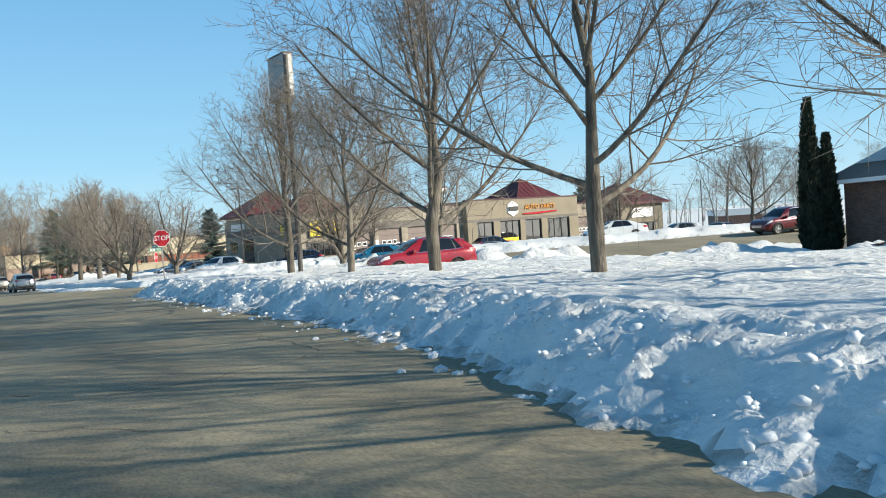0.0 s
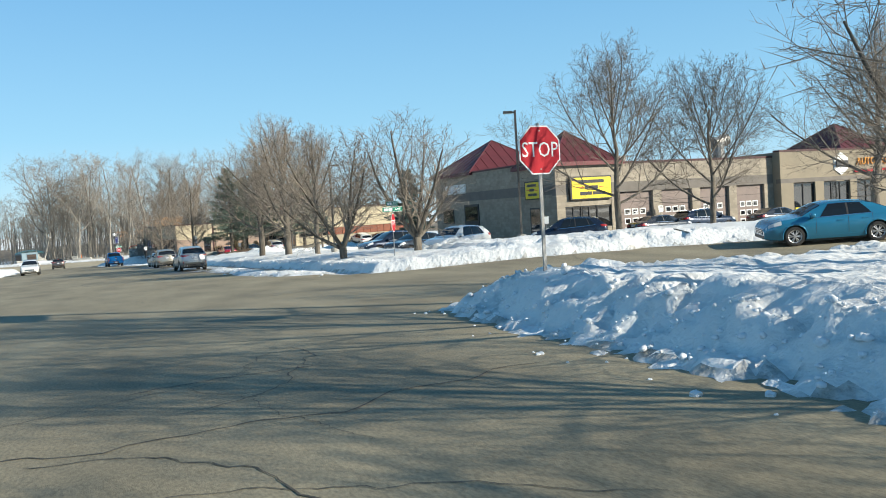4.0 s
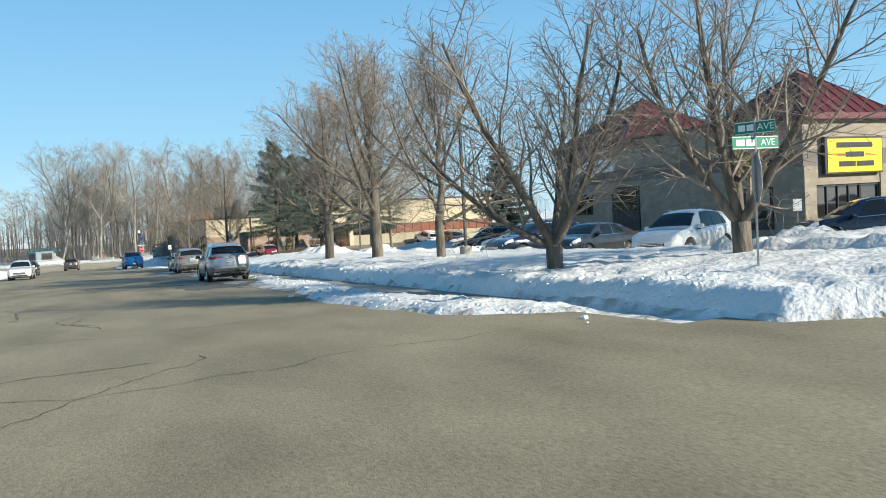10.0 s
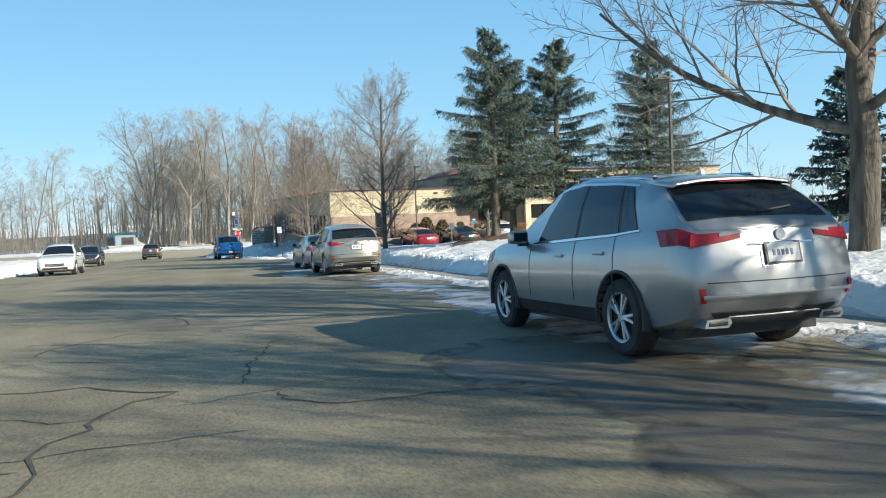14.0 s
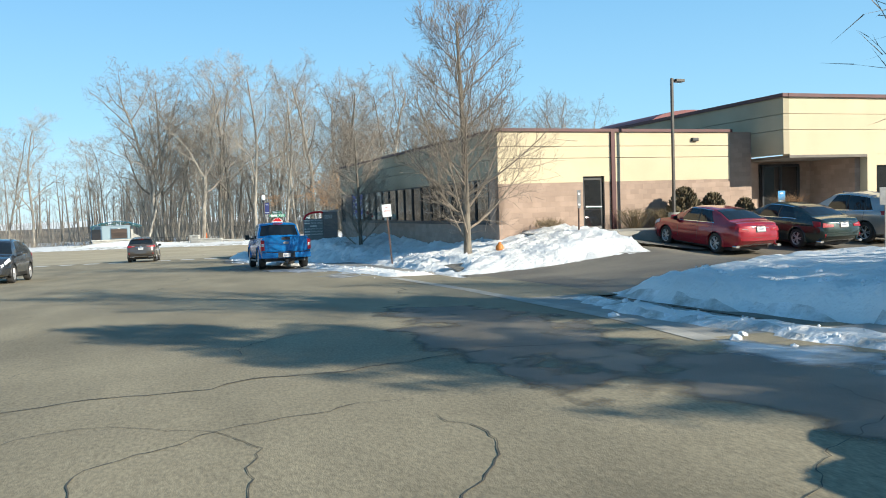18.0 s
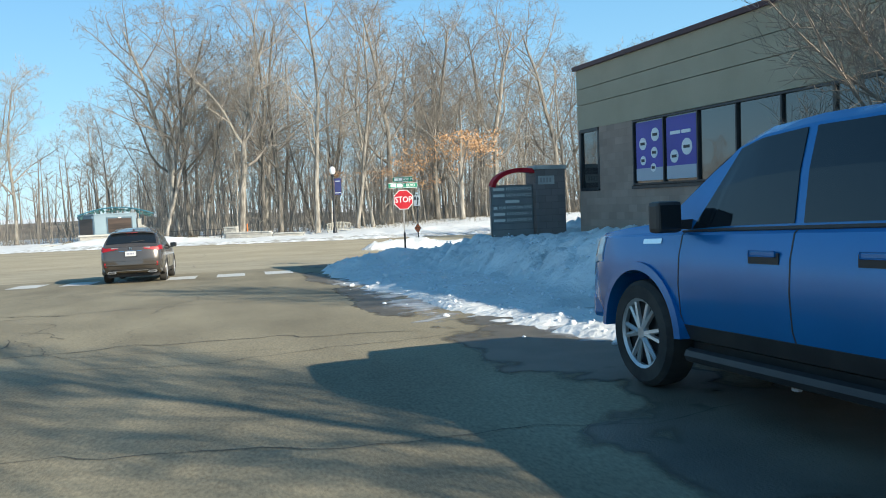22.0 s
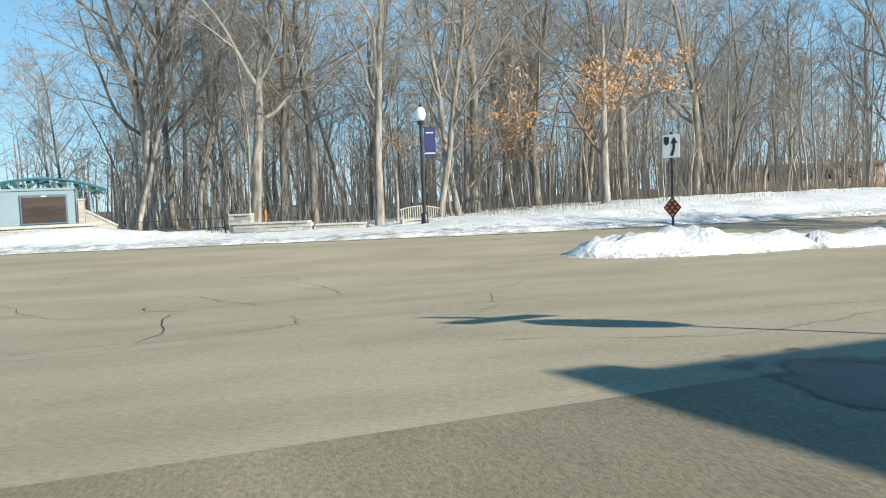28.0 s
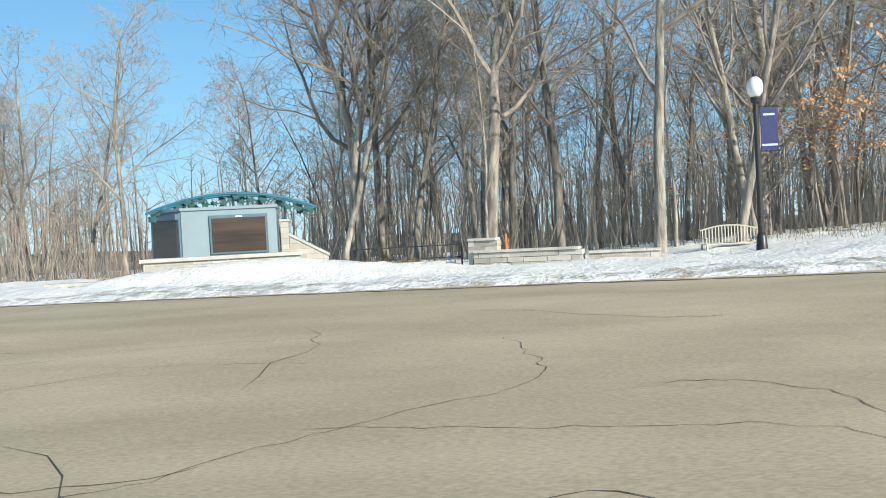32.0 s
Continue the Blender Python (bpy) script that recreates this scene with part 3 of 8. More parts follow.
    s = np.maximum(s, 0.62 * step(dl / 1.4) + rough * step(dl) - 0.05 - 0.2 * (dl < -0.3))
    dl = np.minimum(np.minimum(-24.5 - x, y + 28), 74 - y) + 0.8 * lump
    s = np.maximum(s, np.where(x < -20, 0.62 * step(dl / 1.4) + rough * step(dl) - 0.05 - 0.2 * (dl < -0.3), -0.25))
    # traffic island and the park
    dm = median(x, y) + 0.5 * lump + 0.2 * fine
    s = np.maximum(s, 0.32 * step(dm / 0.9) + 0.3 * np.exp(-((x - 15.2) ** 2 + (y - 191.3) ** 2) / 2.2) + 0.8 * rough * step(dm / 0.7) - 0.05 - 0.2 * (dm < -0.3))
    dp = y - far_kerb(x) + 0.35 * lump
    park = 0.14 * step(dp / 0.6) + (0.06 + 0.24 * step((x - 11) / 4)) * step((dp - 2.0) / 3) + 0.45 * rough * step(dp / 1.0) - 0.05 - 0.2 * (dp < -0.3)
    park = park + 0.6 * np.exp(-((x + 2) / 5) ** 2 - ((y - 206.9) / 1.6) ** 2)
    park = park + 0.55 * step((x - 14) / 16) * step((dp - 3) / 7)
    return np.maximum(s, park)


def sheet(xs, ys, zfun, keep=None, drop=0.0, warp=None):
    gx, gy = np.meshgrid(xs, ys)
    if warp is not None:
        gy = warp(gx, gy)
    gz = zfun(gx, gy) - drop
    nx, ny = len(xs), len(ys)
    idx = np.arange(nx * ny).reshape(ny, nx)
    quads = np.stack([idx[:-1, :-1], idx[:-1, 1:], idx[1:, 1:], idx[1:, :-1]], -1)
    if keep is not None:
        quads = quads[keep(gx, gy)]
    quads = quads.reshape(-1, 4)
    used, inv = np.unique(quads, return_inverse=True)
    verts = np.stack([gx.ravel(), gy.ravel(), gz.ravel()], -1)[used]
    return verts, inv.reshape(-1, 4)


def mesh_of(name, verts, quads, mats, index=None, smooth=True):
    me = bpy.data.meshes.new(name)
    me.vertices.add(len(verts))
    me.vertices.foreach_set("co", np.asarray(verts, np.float32).ravel())
    q = np.asarray(quads, np.int32)
    me.loops.add(q.size)
    me.loops.foreach_set("vertex_index", q.ravel())
    me.polygons.add(len(q))
    me.polygons.foreach_set("loop_start", np.arange(0, q.size, q.shape[1], dtype=np.int32))
    for m in mats:
        me.materials.append(m)
    if index is not None:
        me.polygons.foreach_set("material_index", np.asarray(index, np.int32))
    if smooth:
        me.polygons.foreach_set("use_smooth", np.ones(len(q), bool))
    me.update(calc_edges=True)
    me.validate()
    return me


def spread(lo, hi, a, b, d, grow=1.35):
    """Grid lines: step d from a to b, widening outwards to lo and hi."""
    mid = list(np.arange(a, b + d, d))
    left, right, w = [], [], d
    v = a
    while v > lo:
        w *= grow
        v -= w
        left.append(v)
    v, w = mid[-1], d
    while v < hi:
        w *= grow
        v += w
        right.append(v)
    return np.array(left[::-1] + mid + right)


# ---- ground ----
v, q = sheet(spread(-2500, 2500, -40, 100, 3), spread(-1500, 3000, -40, 270, 3), land, drop=0.12)
ground = tagged(new("ground", mesh_of("ground", v, q, [M_SNOW])), "snow-covered open ground reaching the horizon", "ground", kind="structure")


def paved(gx, gy):
    x, y = (gx[:-1, :-1] + gx[1:, 1:]) / 2, (gy[:-1, :-1] + gy[1:, 1:]) / 2
    side = x * CX + y * CY
    main = (x > np.where(y < 76, -26, -3.6)) & (x < edge(y) + np.where(y > 160, 3.0, 1.2)) & (y < 181)
    cross = (side > np.where(x < 20.5, 37.0, 42.0)) & (side < 55.2) & (x > 8) & (y > -10)
    blvd = (y > np.where(x > 9, near_kerb(x) - 1, 168)) & (y < far_kerb(x) + 0.6)
    return main | cross | blvd


def skew(gx, gy):
    """Turns the rows of the road near the seam so that one of them lies along it."""
    return gy + SEAM[1] * np.clip(gx, -12, 30) * (1 - step(np.abs(gy - SEAM[0]) / 24))


v, q = sheet(np.arange(-120, 130, 0.75), np.arange(-30, 206, 0.75), land, paved, warp=skew)
mid = v[q].mean(1)
on_blvd = mid[:, 1] > SEAM[0] + SEAM[1] * np.clip(mid[:, 0], -12, 30)
road = tagged(new("road", mesh_of("road", v, q, [M_ASPHALT, M_BLVD], on_blvd.astype(int))), "salt-bleached cracked asphalt street", "road", kind="structure")


def lots(gx, gy):
    x, y = (gx[:-1, :-1] + gx[1:, 1:]) / 2, (gy[:-1, :-1] + gy[1:, 1:]) / 2
    side = x * CX + y * CY
    a = (side < 43) & (x > edge(y) + 9.5) & (y > -20) & (x < 95)
    b = (side > 62) & (x > 21.5) & (y < 104) & (x < 100)
    c = (y > 118) & (y < 141.5) & (x > 13.9) & (x < 75)
    return a | b | c


v, q = sheet(np.arange(10, 100, 1.0), np.arange(-20, 142, 1.0), land, lots, drop=0.03)
tagged(new("pavement", mesh_of("pavement", v, q, [M_LOT])), "dark damp asphalt of the parking lots", "parking lot", kind="structure")

# concrete walk in slabs
walk_base = base("sidewalk", 0, 0, 0, label="cleared concrete sidewalk in slabs", category="sidewalk", kind="structure")
slab = None
for k in range(60):
    y0 = 61.2 + 1.5 * k
    if 126.5 < y0 < 136.5:
        continue
    if y0 > 157:
        break
    x0 = 13.55 if y0 < 120 else float(np.interp(y0, [136, 150, 158], [12.3, 11.9, 9.8]))
    z0 = lz(x0 + 0.7, y0 + 0.75)
    if slab is None:
        bm = box(0, 1.45, 0, 1.488, -0.1, 0.025, bevel=0.006)
        slab = part("slab", bm, M_CONC, walk_base)
        ob = slab
    else:
        ob = new("slab", slab.data)
        ob.parent = walk_base
    ob.matrix_basis = Matrix.Translation((x0, y0, z0)) @ Matrix.Rotation(-math.atan(SLOPE), 4, "X")

# drive apron and kerb at the clinic
bm = bmesh.new()
for k in range(9):
    x0 = 14.2 + 1.2 * k
    a, b = lz(x0, 137.2), lz(x0 + 1.2, 137.3)
    vs = [bm.verts.new(p) for p in ((x0, 136.0 + 0.12 * k, a + 0.02), (x0 + 1.19, 136.1 + 0.12 * k, b + 0.02), (x0 + 1.19, 138.4 + 0.1 * k, b + 0.16), (x0, 138.3 + 0.1 * k, a + 0.16))]
    bm.faces.new(vs)
bmesh.ops.solidify(bm, geom=bm.faces, thickness=0.12)
tagged(part("kerb", bm, M_CONC), "sloping concrete kerb beside the drive", "kerb", kind="structure")
bm = box(18.4, 25.0, 139.6, 142.3, -0.9, 0.02)
part_walk = part("paving", bm, M_CONC)
part_walk.location = (0, 0, lz(21.5, 141))
tagged(part_walk, "concrete walk leading to the side door", "walk", kind="structure")

# snow
def snow_mesh(name, xs, ys, label, where=None, smooth=True, grey=None, thin=0.06):
    gx, gy = np.meshgrid(xs, ys)
    dep = snow(gx, gy)
    z = land(gx, gy) + np.minimum(dep, 2.5)
    nx, ny = len(xs), len(ys)
    idx = np.arange(nx * ny).reshape(ny, nx)
    quads = np.stack([idx[:-1, :-1], idx[:-1, 1:], idx[1:, 1:], idx[1:, :-1]], -1).reshape(-1, 4)
    dq = dep.ravel()[quads]
    keep = dq.max(1) > -0.06
    if where:
        cx, cy = gx.ravel()[quads].mean(1), gy.ravel()[quads].mean(1)
        keep &= where(cx, cy)
    quads, dq = quads[keep], dq[keep]
    top = dq.mean(1)
    cx, cy = gx.ravel()[quads].mean(1), gy.ravel()[quads].mean(1)
    ind = np.where(top < thin, 1, 0)
    if grey:
        ind = np.where(grey(cx, cy), 1, ind)
    used, inv = np.unique(quads, return_inverse=True)
    verts = np.stack([gx.ravel(), gy.ravel(), z.ravel()], -1)[used]
    ob = new(name, mesh_of(name, verts, inv.reshape(-1, 4), [M_SNOW, M_DIRTY], ind, smooth))
    return tagged(ob, label, "snow", kind="stuff")


snow_mesh("snow_bank", np.arange(1.5, 20.6, 0.125), np.arange(-6, 44.4, 0.125), "ploughed snow bank with a crumbled shaded face")
snow_mesh("snow_bank", np.arange(9.5, 26.7, 0.17), np.arange(43.6, 127.3, 0.17), "snow along the street with a trodden walk between")
snow_mesh("snow_bank", np.arange(7, 20, 0.14), np.arange(127, 185, 0.14), "snow heaped before the clinic and the corner", thin=-0.02)
snow_mesh("snow_field", np.arange(24, 50, 0.3), np.arange(126, 138, 0.3), "low snow heaps along the clinic lot")
snow_mesh("snow_field", np.arange(19.6, 70, 0.4), np.arange(-10, 44.4, 0.4), "snow piles about the parking lot")
snow_mesh("snow_field", np.arange(25.5, 75, 0.45), np.arange(43.5, 127, 0.45), "snow piles about the parking lot")
snow_mesh("snow_bank", np.arange(-14, 0, 0.35), np.arange(72, 170, 0.35), "ploughed snow along the other kerb")
snow_mesh("snow_bank", np.arange(-40, -22, 0.6), np.arange(-30, 76, 0.6), "ploughed snow beyond the wide crossing")
snow_mesh("traffic_island", np.arange(10, 60, 0.3), np.arange(178, 195, 0.3), "snow-covered traffic island in the boulevard", lambda x, y: median(x, y) > -1)
snow_mesh("park_snow", np.arange(-45, 60, 0.4), np.arange(185, 232, 0.4), "granular old snow along the park edge", lambda x, y: y > far_kerb(x) - 1, grey=lambda x, y: y - far_kerb(x) < 0.5 + 3.2 * fbm(x, y, 0.35, 3, 55))


def hill(x, y):
    return land(x, y) + 2.2 * np.exp(-((y - 335) / 28) ** 2) * (0.55 + 0.9 * fbm(x, y, 0.02, 3, 90) + 0.25 * fbm(x, y, 0.3, 3, 91)) - 0.3


v, q = sheet(np.arange(-280, 340, 4.0), np.arange(284, 400, 4.0), hill)
tagged(new("far_hill", mesh_of("far_hill", v, q, [M_HILL])), "low brush-covered ridge behind the woods", "hill", kind="structure")


# ---- buildings ----
def pane_row(parent, x0, x1, y, z0, z1, n, frame_w=0.06, glass=None, axis="x"):
    """Glazing in a row: a frame member between panes, each pane set back in its frame."""
    glass = glass or M_WINDOW
    w = (x1 - x0) / n

    def b(a, c, d0, d1, e, f):
        return box(a, c, y + d0, y + d1, e, f) if axis == "x" else box(y + d0, y + d1, a, c, e, f)
    for k in range(n + 1):
        part("mullion", b(x0 + k * w - frame_w / 2, x0 + k * w + frame_w / 2, -0.03, 0.09, z0, z1), M_BLACK, parent)
    for z in (z0, z1):
        part("rail", b(x0, x1, -0.04, 0.10, z - frame_w / 2, z + frame_w / 2), M_BLACK, parent)
    for k in range(n):
        part("pane", b(x0 + k * w + frame_w / 2, x0 + (k + 1) * w - frame_w / 2, 0.03, 0.045, z0 + frame_w / 2, z1 - frame_w / 2), glass, parent)


def garage_door(x0, x1, z0, z1, y, parent, cols=3, rows=3):
    door = part("garage_door", box(x0, x1, y + 0.22, y + 0.27, z0, z1), M_DOOR, parent, "brown sectional garage door")
    w, h = (x1 - x0), (z1 - z0)
    for k in range(1, 5):
        part("panel_joint", box(x0, x1, y + 0.205, y + 0.22, z0 + h * k / 5 - 0.012, z0 + h * k / 5 + 0.012), M_TRIM, door)
    for i in range(cols):
        for j in range(rows):
            cx, cz = x0 + w * (0.27 + 0.23 * i), z0 + h * (0.22 + 0.19 * j)
            part("window_frame", box(cx - 0.28, cx + 0.28, y + 0.20, y + 0.235, cz - 0.23, cz + 0.23, bevel=0.01), M_SIGNWHITE, door)
            part("pane", box(cx - 0.20, cx + 0.20, y + 0.19, y + 0.205, cz - 0.15, cz + 0.15), M_WINDOW, door)


def hip_roof(x0, x1, y0, y1, z0, apex, parent, seams=9):
    """A steep standing-seam pyramid roof with an eave fascia."""
    cx, cy = (x0 + x1) / 2, (y0 + y1) / 2
    bm = bmesh.new()
    c = [bm.verts.new(p) for p in ((x0, y0, z0), (x1, y0, z0), (x1, y1, z0), (x0, y1, z0))]
    a = bm.verts.new((cx, cy, apex))
    for i in range(4):
        bm.faces.new((c[i], c[(i + 1) % 4], a))
    bm.faces.new(c[::-1])
    roof = part("roof", bm, M_ROOFRED, parent, "red standing-seam metal pyramid roof")
    corners = [Vector((x0, y0, z0)), Vector((x1, y0, z0)), Vector((x1, y1, z0)), Vector((x0, y1, z0))]
    top = Vector((cx, cy, apex))
    for i in range(4):
        p, q = corners[i], corners[(i + 1) % 4]
        for k in range(1, seams):
            f = k / seams
            lo = p.lerp(q, f)
            reach = 2 * min(f, 1 - f)
            mid = p.lerp(q, 0.5)
            hi = lo + (top - mid) * reach
            part("seam", tube(lo + Vector((0, 0, 0.02)), hi + Vector((0, 0, 0.02)), 0.035, n=4), M_ROOFRED, roof)
        part("ridge", tube(p, top, 0.06, n=5), M_ROOFRED, roof)
    part("fascia", box(x0 - 0.08, x1 + 0.08, y0 - 0.08, y1 + 0.08, z0 - 0.28, z0 - 0.004), M_ROOFRED, parent)


def sign_bars(parent, rows, x0, x1, y, z0, z1, material, thick=0.01):
    """Lettering that stands as plain bars: one row of word bars a line."""
    h = (z1 - z0) / len(rows)
    for k, words in enumerate(rows):
        zc = z1 - (k + 0.5) * h
        for a, b in words:
            part("lettering_bar", box(x0 + a * (x1 - x0), x0 + b * (x1 - x0), y - thick, y, zc - 0.28 * h, zc + 0.28 * h), material, parent)


def auto_centre():
    g = lz(37, 74.4)
    y = 74.4
    b = base("auto_centre", 0, 0, -SLOPE * y, label="long tan block auto-service building with red pyramid roofs", category="building")
    h0 = g + SLOPE * y - 0.3
    T = 5.5
    # front wall in piers and lintels, doors set back
    doors = [(41.5, 44.6), (45.4, 48.4), (49.2, 52.2), (53.0, 56.0)]
    part("wall", box(36, 57, y, y + 0.5, 3.4, 4.15), M_DKBAND, b, "grey block band")
    part("wall", box(36, 57, y, y + 0.5, 4.15, T), M_BLOCK1, b)
    part("coping", box(35.9, 57.1, y - 0.06, y + 0.6, T, T + 0.16), M_COPING, b)
    piers = [(36, 36.7), (40.75, 41.5), (44.6, 45.4), (48.4, 49.2), (52.2, 53.0), (56.0, 57.0)]
    for x0, x1 in piers:
        part("pier", box(x0, x1, y - 0.04, y + 0.5, h0, 3.4), M_BLOCK1, b)
    part("wall", box(36.7, 40.75, y, y + 0.5, 2.55, 3.4), M_BLOCK1, b)
    part("wall", box(36.7, 40.75, y, y + 0.5, h0, 0.95), M_BLOCK1, b)
    shop = part("storefront", box(36.7, 40.75, y + 0.3, y + 0.34, 0.95, 2.55), M_TRIM, b)
    pane_row(shop, 36.75, 39.5, y + 0.1, 1.0, 2.5, 4)
    pane_row(shop, 39.55, 40.7, y + 0.1, 0.95, 2.5, 1, 0.1)
    for x0, x1 in doors:
        garage_door(x0, x1, h0, 3.35, y, b)
    # tall shop front further along
    Y2 = 73.6
    part("wall", box(57, 75, Y2, Y2 + 0.5, 3.7, 5.9), M_SHOP, b)
    part("wall", box(57, 75, Y2 - 0.03, Y2 + 0.45, 3.35, 3.7), M_DKBAND, b)
    part("coping", box(56.9, 75.1, Y2 - 0.06, Y2 + 0.6, 5.9, 6.05), M_COPING, b)
    for x0, x1 in ((57, 58.4), (60.9, 61.9), (65.1, 65.9), (68.6, 69.6), (73.4, 75)):
        part("pier", box(x0, x1, Y2 - 0.04, Y2 + 0.5, -0.9, 3.35), M_SHOP, b)
    for x0, x1, n in ((58.4, 60.9, 2), (61.9, 65.1, 3), (65.9, 68.6, 2), (69.6, 73.4, 3)):
        bay = part("shop_window", box(x0, x1, Y2 + 0.4, Y2 + 0.44, -0.6, 3.3), M_TRIM, b)
        pane_row(bay, x0 + 0.05, x1 - 0.05, Y2 + 0.15, -0.5, 3.25, n, 0.08)
        if x0 in (58.4, 61.9):
            part("poster", box(x0 + 0.3, x1 - 0.3, Y2 + 0.1, Y2 + 0.12, -0.2, 1.3), M_YELLOW, bay, "yellow sale poster in the window")
            part("poster", box(x0 + 0.9, x1 - 1.1, Y2 + 0.085, Y2 + 0.1, 0.0, 1.0), M_ORANGE, bay)
    part("return_wall", box(57, 57.5, Y2 + 0.5, y + 8, -0.9, 5.9), M_SHOP, b)
    # low bays and the last tower
    part("wall", box(75, 82, y, y + 0.5, 3.2, 4.9), M_BLOCK1, b)
    part("coping", box(75, 82, y - 0.05, y + 0.6, 4.9, 5.05), M_COPING, b)
    for x0, x1 in ((75, 75.6), (78.4, 79.0), (81.5, 82)):
        part("pier", box(x0, x1, y - 0.04, y + 0.5, -1.0, 3.2), M_BLOCK1, b)
    for x0, x1 in ((75.6, 78.4), (79.0, 81.5)):
        garage_door(x0, x1, -0.9, 3.15, y, b)
    part("wall", box(82, 91, Y2 - 0.6, Y2 + 7, -1.2, 4.5), M_SHOP, b)
    part("sign_panel", box(84.5, 88.8, Y2 - 0.72, Y2 - 0.6, 2.6, 3.9), M_SIGNWHITE, b)
    pane = part("shop_window", box(84.2, 89, Y2 - 0.64, Y2 - 0.6, -0.7, 1.9), M_TRIM, b)
    pane_row(pane, 84.3, 88.9, Y2 - 0.7, -0.6, 1.8, 4)
    hip_roof(81.4, 91.6, Y2 - 1.2, Y2 + 8, 4.7, 7.6, b)
    hip_roof(66.4, 73.8, Y2 + 1.8, Y2 + 9, 6.1, 8.7, b)
    hip_roof(35.8, 41.8, y - 0.25, y + 5.7, 5.75, 8.2, b)
    hip_roof(35.8, 45.0, 87.3, 95.7, 6.0, 9.0, b)
    # side wall towards the street
    part("side_wall", box(36, 36.5, y + 0.5, 94.5, h0 - 0.6, 3.5), M_BLOCK1, b)
    part("side_wall", box(36, 36.5, y + 0.5, 94.5, 3.5, 4.25), M_DKBAND, b)
    part("side_wall", box(36, 36.5, y + 0.5, 94.5, 4.25, T + 0.35), M_BLOCK1, b)
    part("coping", box(35.92, 36.6, y + 0.6, 94.6, T + 0.35, T + 0.5), M_COPING, b)
    part("rear_wall", box(36, 91, 94.5, 95, -1.5, 5.4), M_BLOCK1, b)
    part("flat_roof", box(36.5, 91, y + 0.5, 94.5, 4.7, 4.9), M_DKBAND, b)
    win = part("side_window", box(35.94, 36.0, 91.2, 93.4, 1.6, 2.9), M_TRIM, b)
    for k in range(3):
        part("pane", box(35.92, 35.94, 91.28 + 0.7 * k, 91.9 + 0.7 * k, 1.68, 2.82), M_WINDOW, win)
    win = part("side_door", box(35.95, 36.0, 76.2, 78.0, 0.6, 2.6), M_TRIM, b)
    part("pane", box(35.93, 35.95, 76.35, 77.85, 0.9, 2.5), M_WINDOW, win)
    bay = part("side_bay", box(35.93, 36.0, 86.3, 89.0, 0.6, 3.2), M_TRIM, b)
    part("pane", box(35.91, 35.93, 86.5, 88.8, 1.8, 3.0), M_WINDOW, bay)
    part("name_board", box(35.86, 36.0, 88.6, 92.6, 4.2, 5.0), M_SIGNWHITE, b, "blank white sign board")
    # roof plant
    part("roof_vent", tube((60.6, 84, 4.9), (60.6, 84, 7.4), 0.55, n=14), M_STEEL, b)
    part("roof_vent", tube((60.0, 84, 7.5), (61.6, 84, 7.9), 0.6, n=14), M_STEEL, b)
    part("roof_unit", box(47, 49, 83, 85, 4.9, 6.6, bevel=0.05), M_STEEL, b)
    return b


def wall_sign(x0, x1, z0, z1, y, zoff, rz=0.0, at=None, group=""):
    """A yellow box sign in a black case; its words stand as bars."""
    s = base("wall_sign", at[0], at[1], at[2], rz, "yellow illuminated box sign with black lettering in a black case", "sign", group)
    w, h = x1 - x0, z1 - z0
    part("case", box(-0.14, w + 0.08, 0.0, 0.2, -0.08, h + 0.1, bevel=0.01), M_TRIM, s)
    part("face", box(0, w, -0.02, 0.0, 0, h), M_YELLOW, s)
    sign_bars(s, [[(0.16, 0.82)], [(0.32, 0.66)], [(0.2, 0.5), (0.52, 0.84)]], 0, w, -0.02, 0.1 * h, 0.95 * h, M_BLACK)
    part("flash", prism([(0.02 * w, 0.56 * h), (0.3 * w, 0.5 * h), (0.3 * w, 0.56 * h)], "y", -0.026, -0.02), M_ORANGE, s)
    part("flash", prism([(0.68 * w, 0.5 * h), (0.98 * w, 0.46 * h), (0.7 * w, 0.56 * h)], "y", -0.026, -0.02), M_ORANGE, s)
    return s


auto_centre()
zb = -SLOPE * 74.4
wall_sign(0, 3.4, 0, 1.5, 0, 0, 0, (37.2, 74.16, 3.08 + zb), "yellow wall signs")
wall_sign(0, 1.9, 0, 1.2, 0, 0, -90, (35.78, 78.2, 3.3 + zb), "yellow wall signs")
parts_sign = base("shop_sign", 67.2, 73.56, 4.75 + zb, 0, "orange raised shop lettering with a swoosh and round badge", "sign")
part("lettering", turned(letters("AUTO PARTS", 0.85, 0.05), Matrix.Translation((1.2, -0.05, 0.1))), M_AMBER, parts_sign)
part("underline", prism([(-1.6, -0.62), (4.0, -0.45), (4.0, -0.6), (1.0, -0.78), (-1.6, -0.78)], "y", -0.1, 0.0), M_SIGNRED, parts_sign)
bm = bmesh.new()
bmesh.ops.create_circle(bm, cap_ends=True, radius=0.95, segments=6)
bmesh.ops.solidify(bm, geom=bm.faces, thickness=0.12)
part("badge", turned(bm, Matrix.Translation((-3.2, -0.06, 0)) @ Matrix.Rotation(radians(90), 4, "X")), M_SIGNWHITE, parts_sign, "white hexagonal badge")
part("badge_bar", box(-3.9, -2.5, -0.2, -0.13, -0.25, 0.25), M_TRIM, parts_sign)


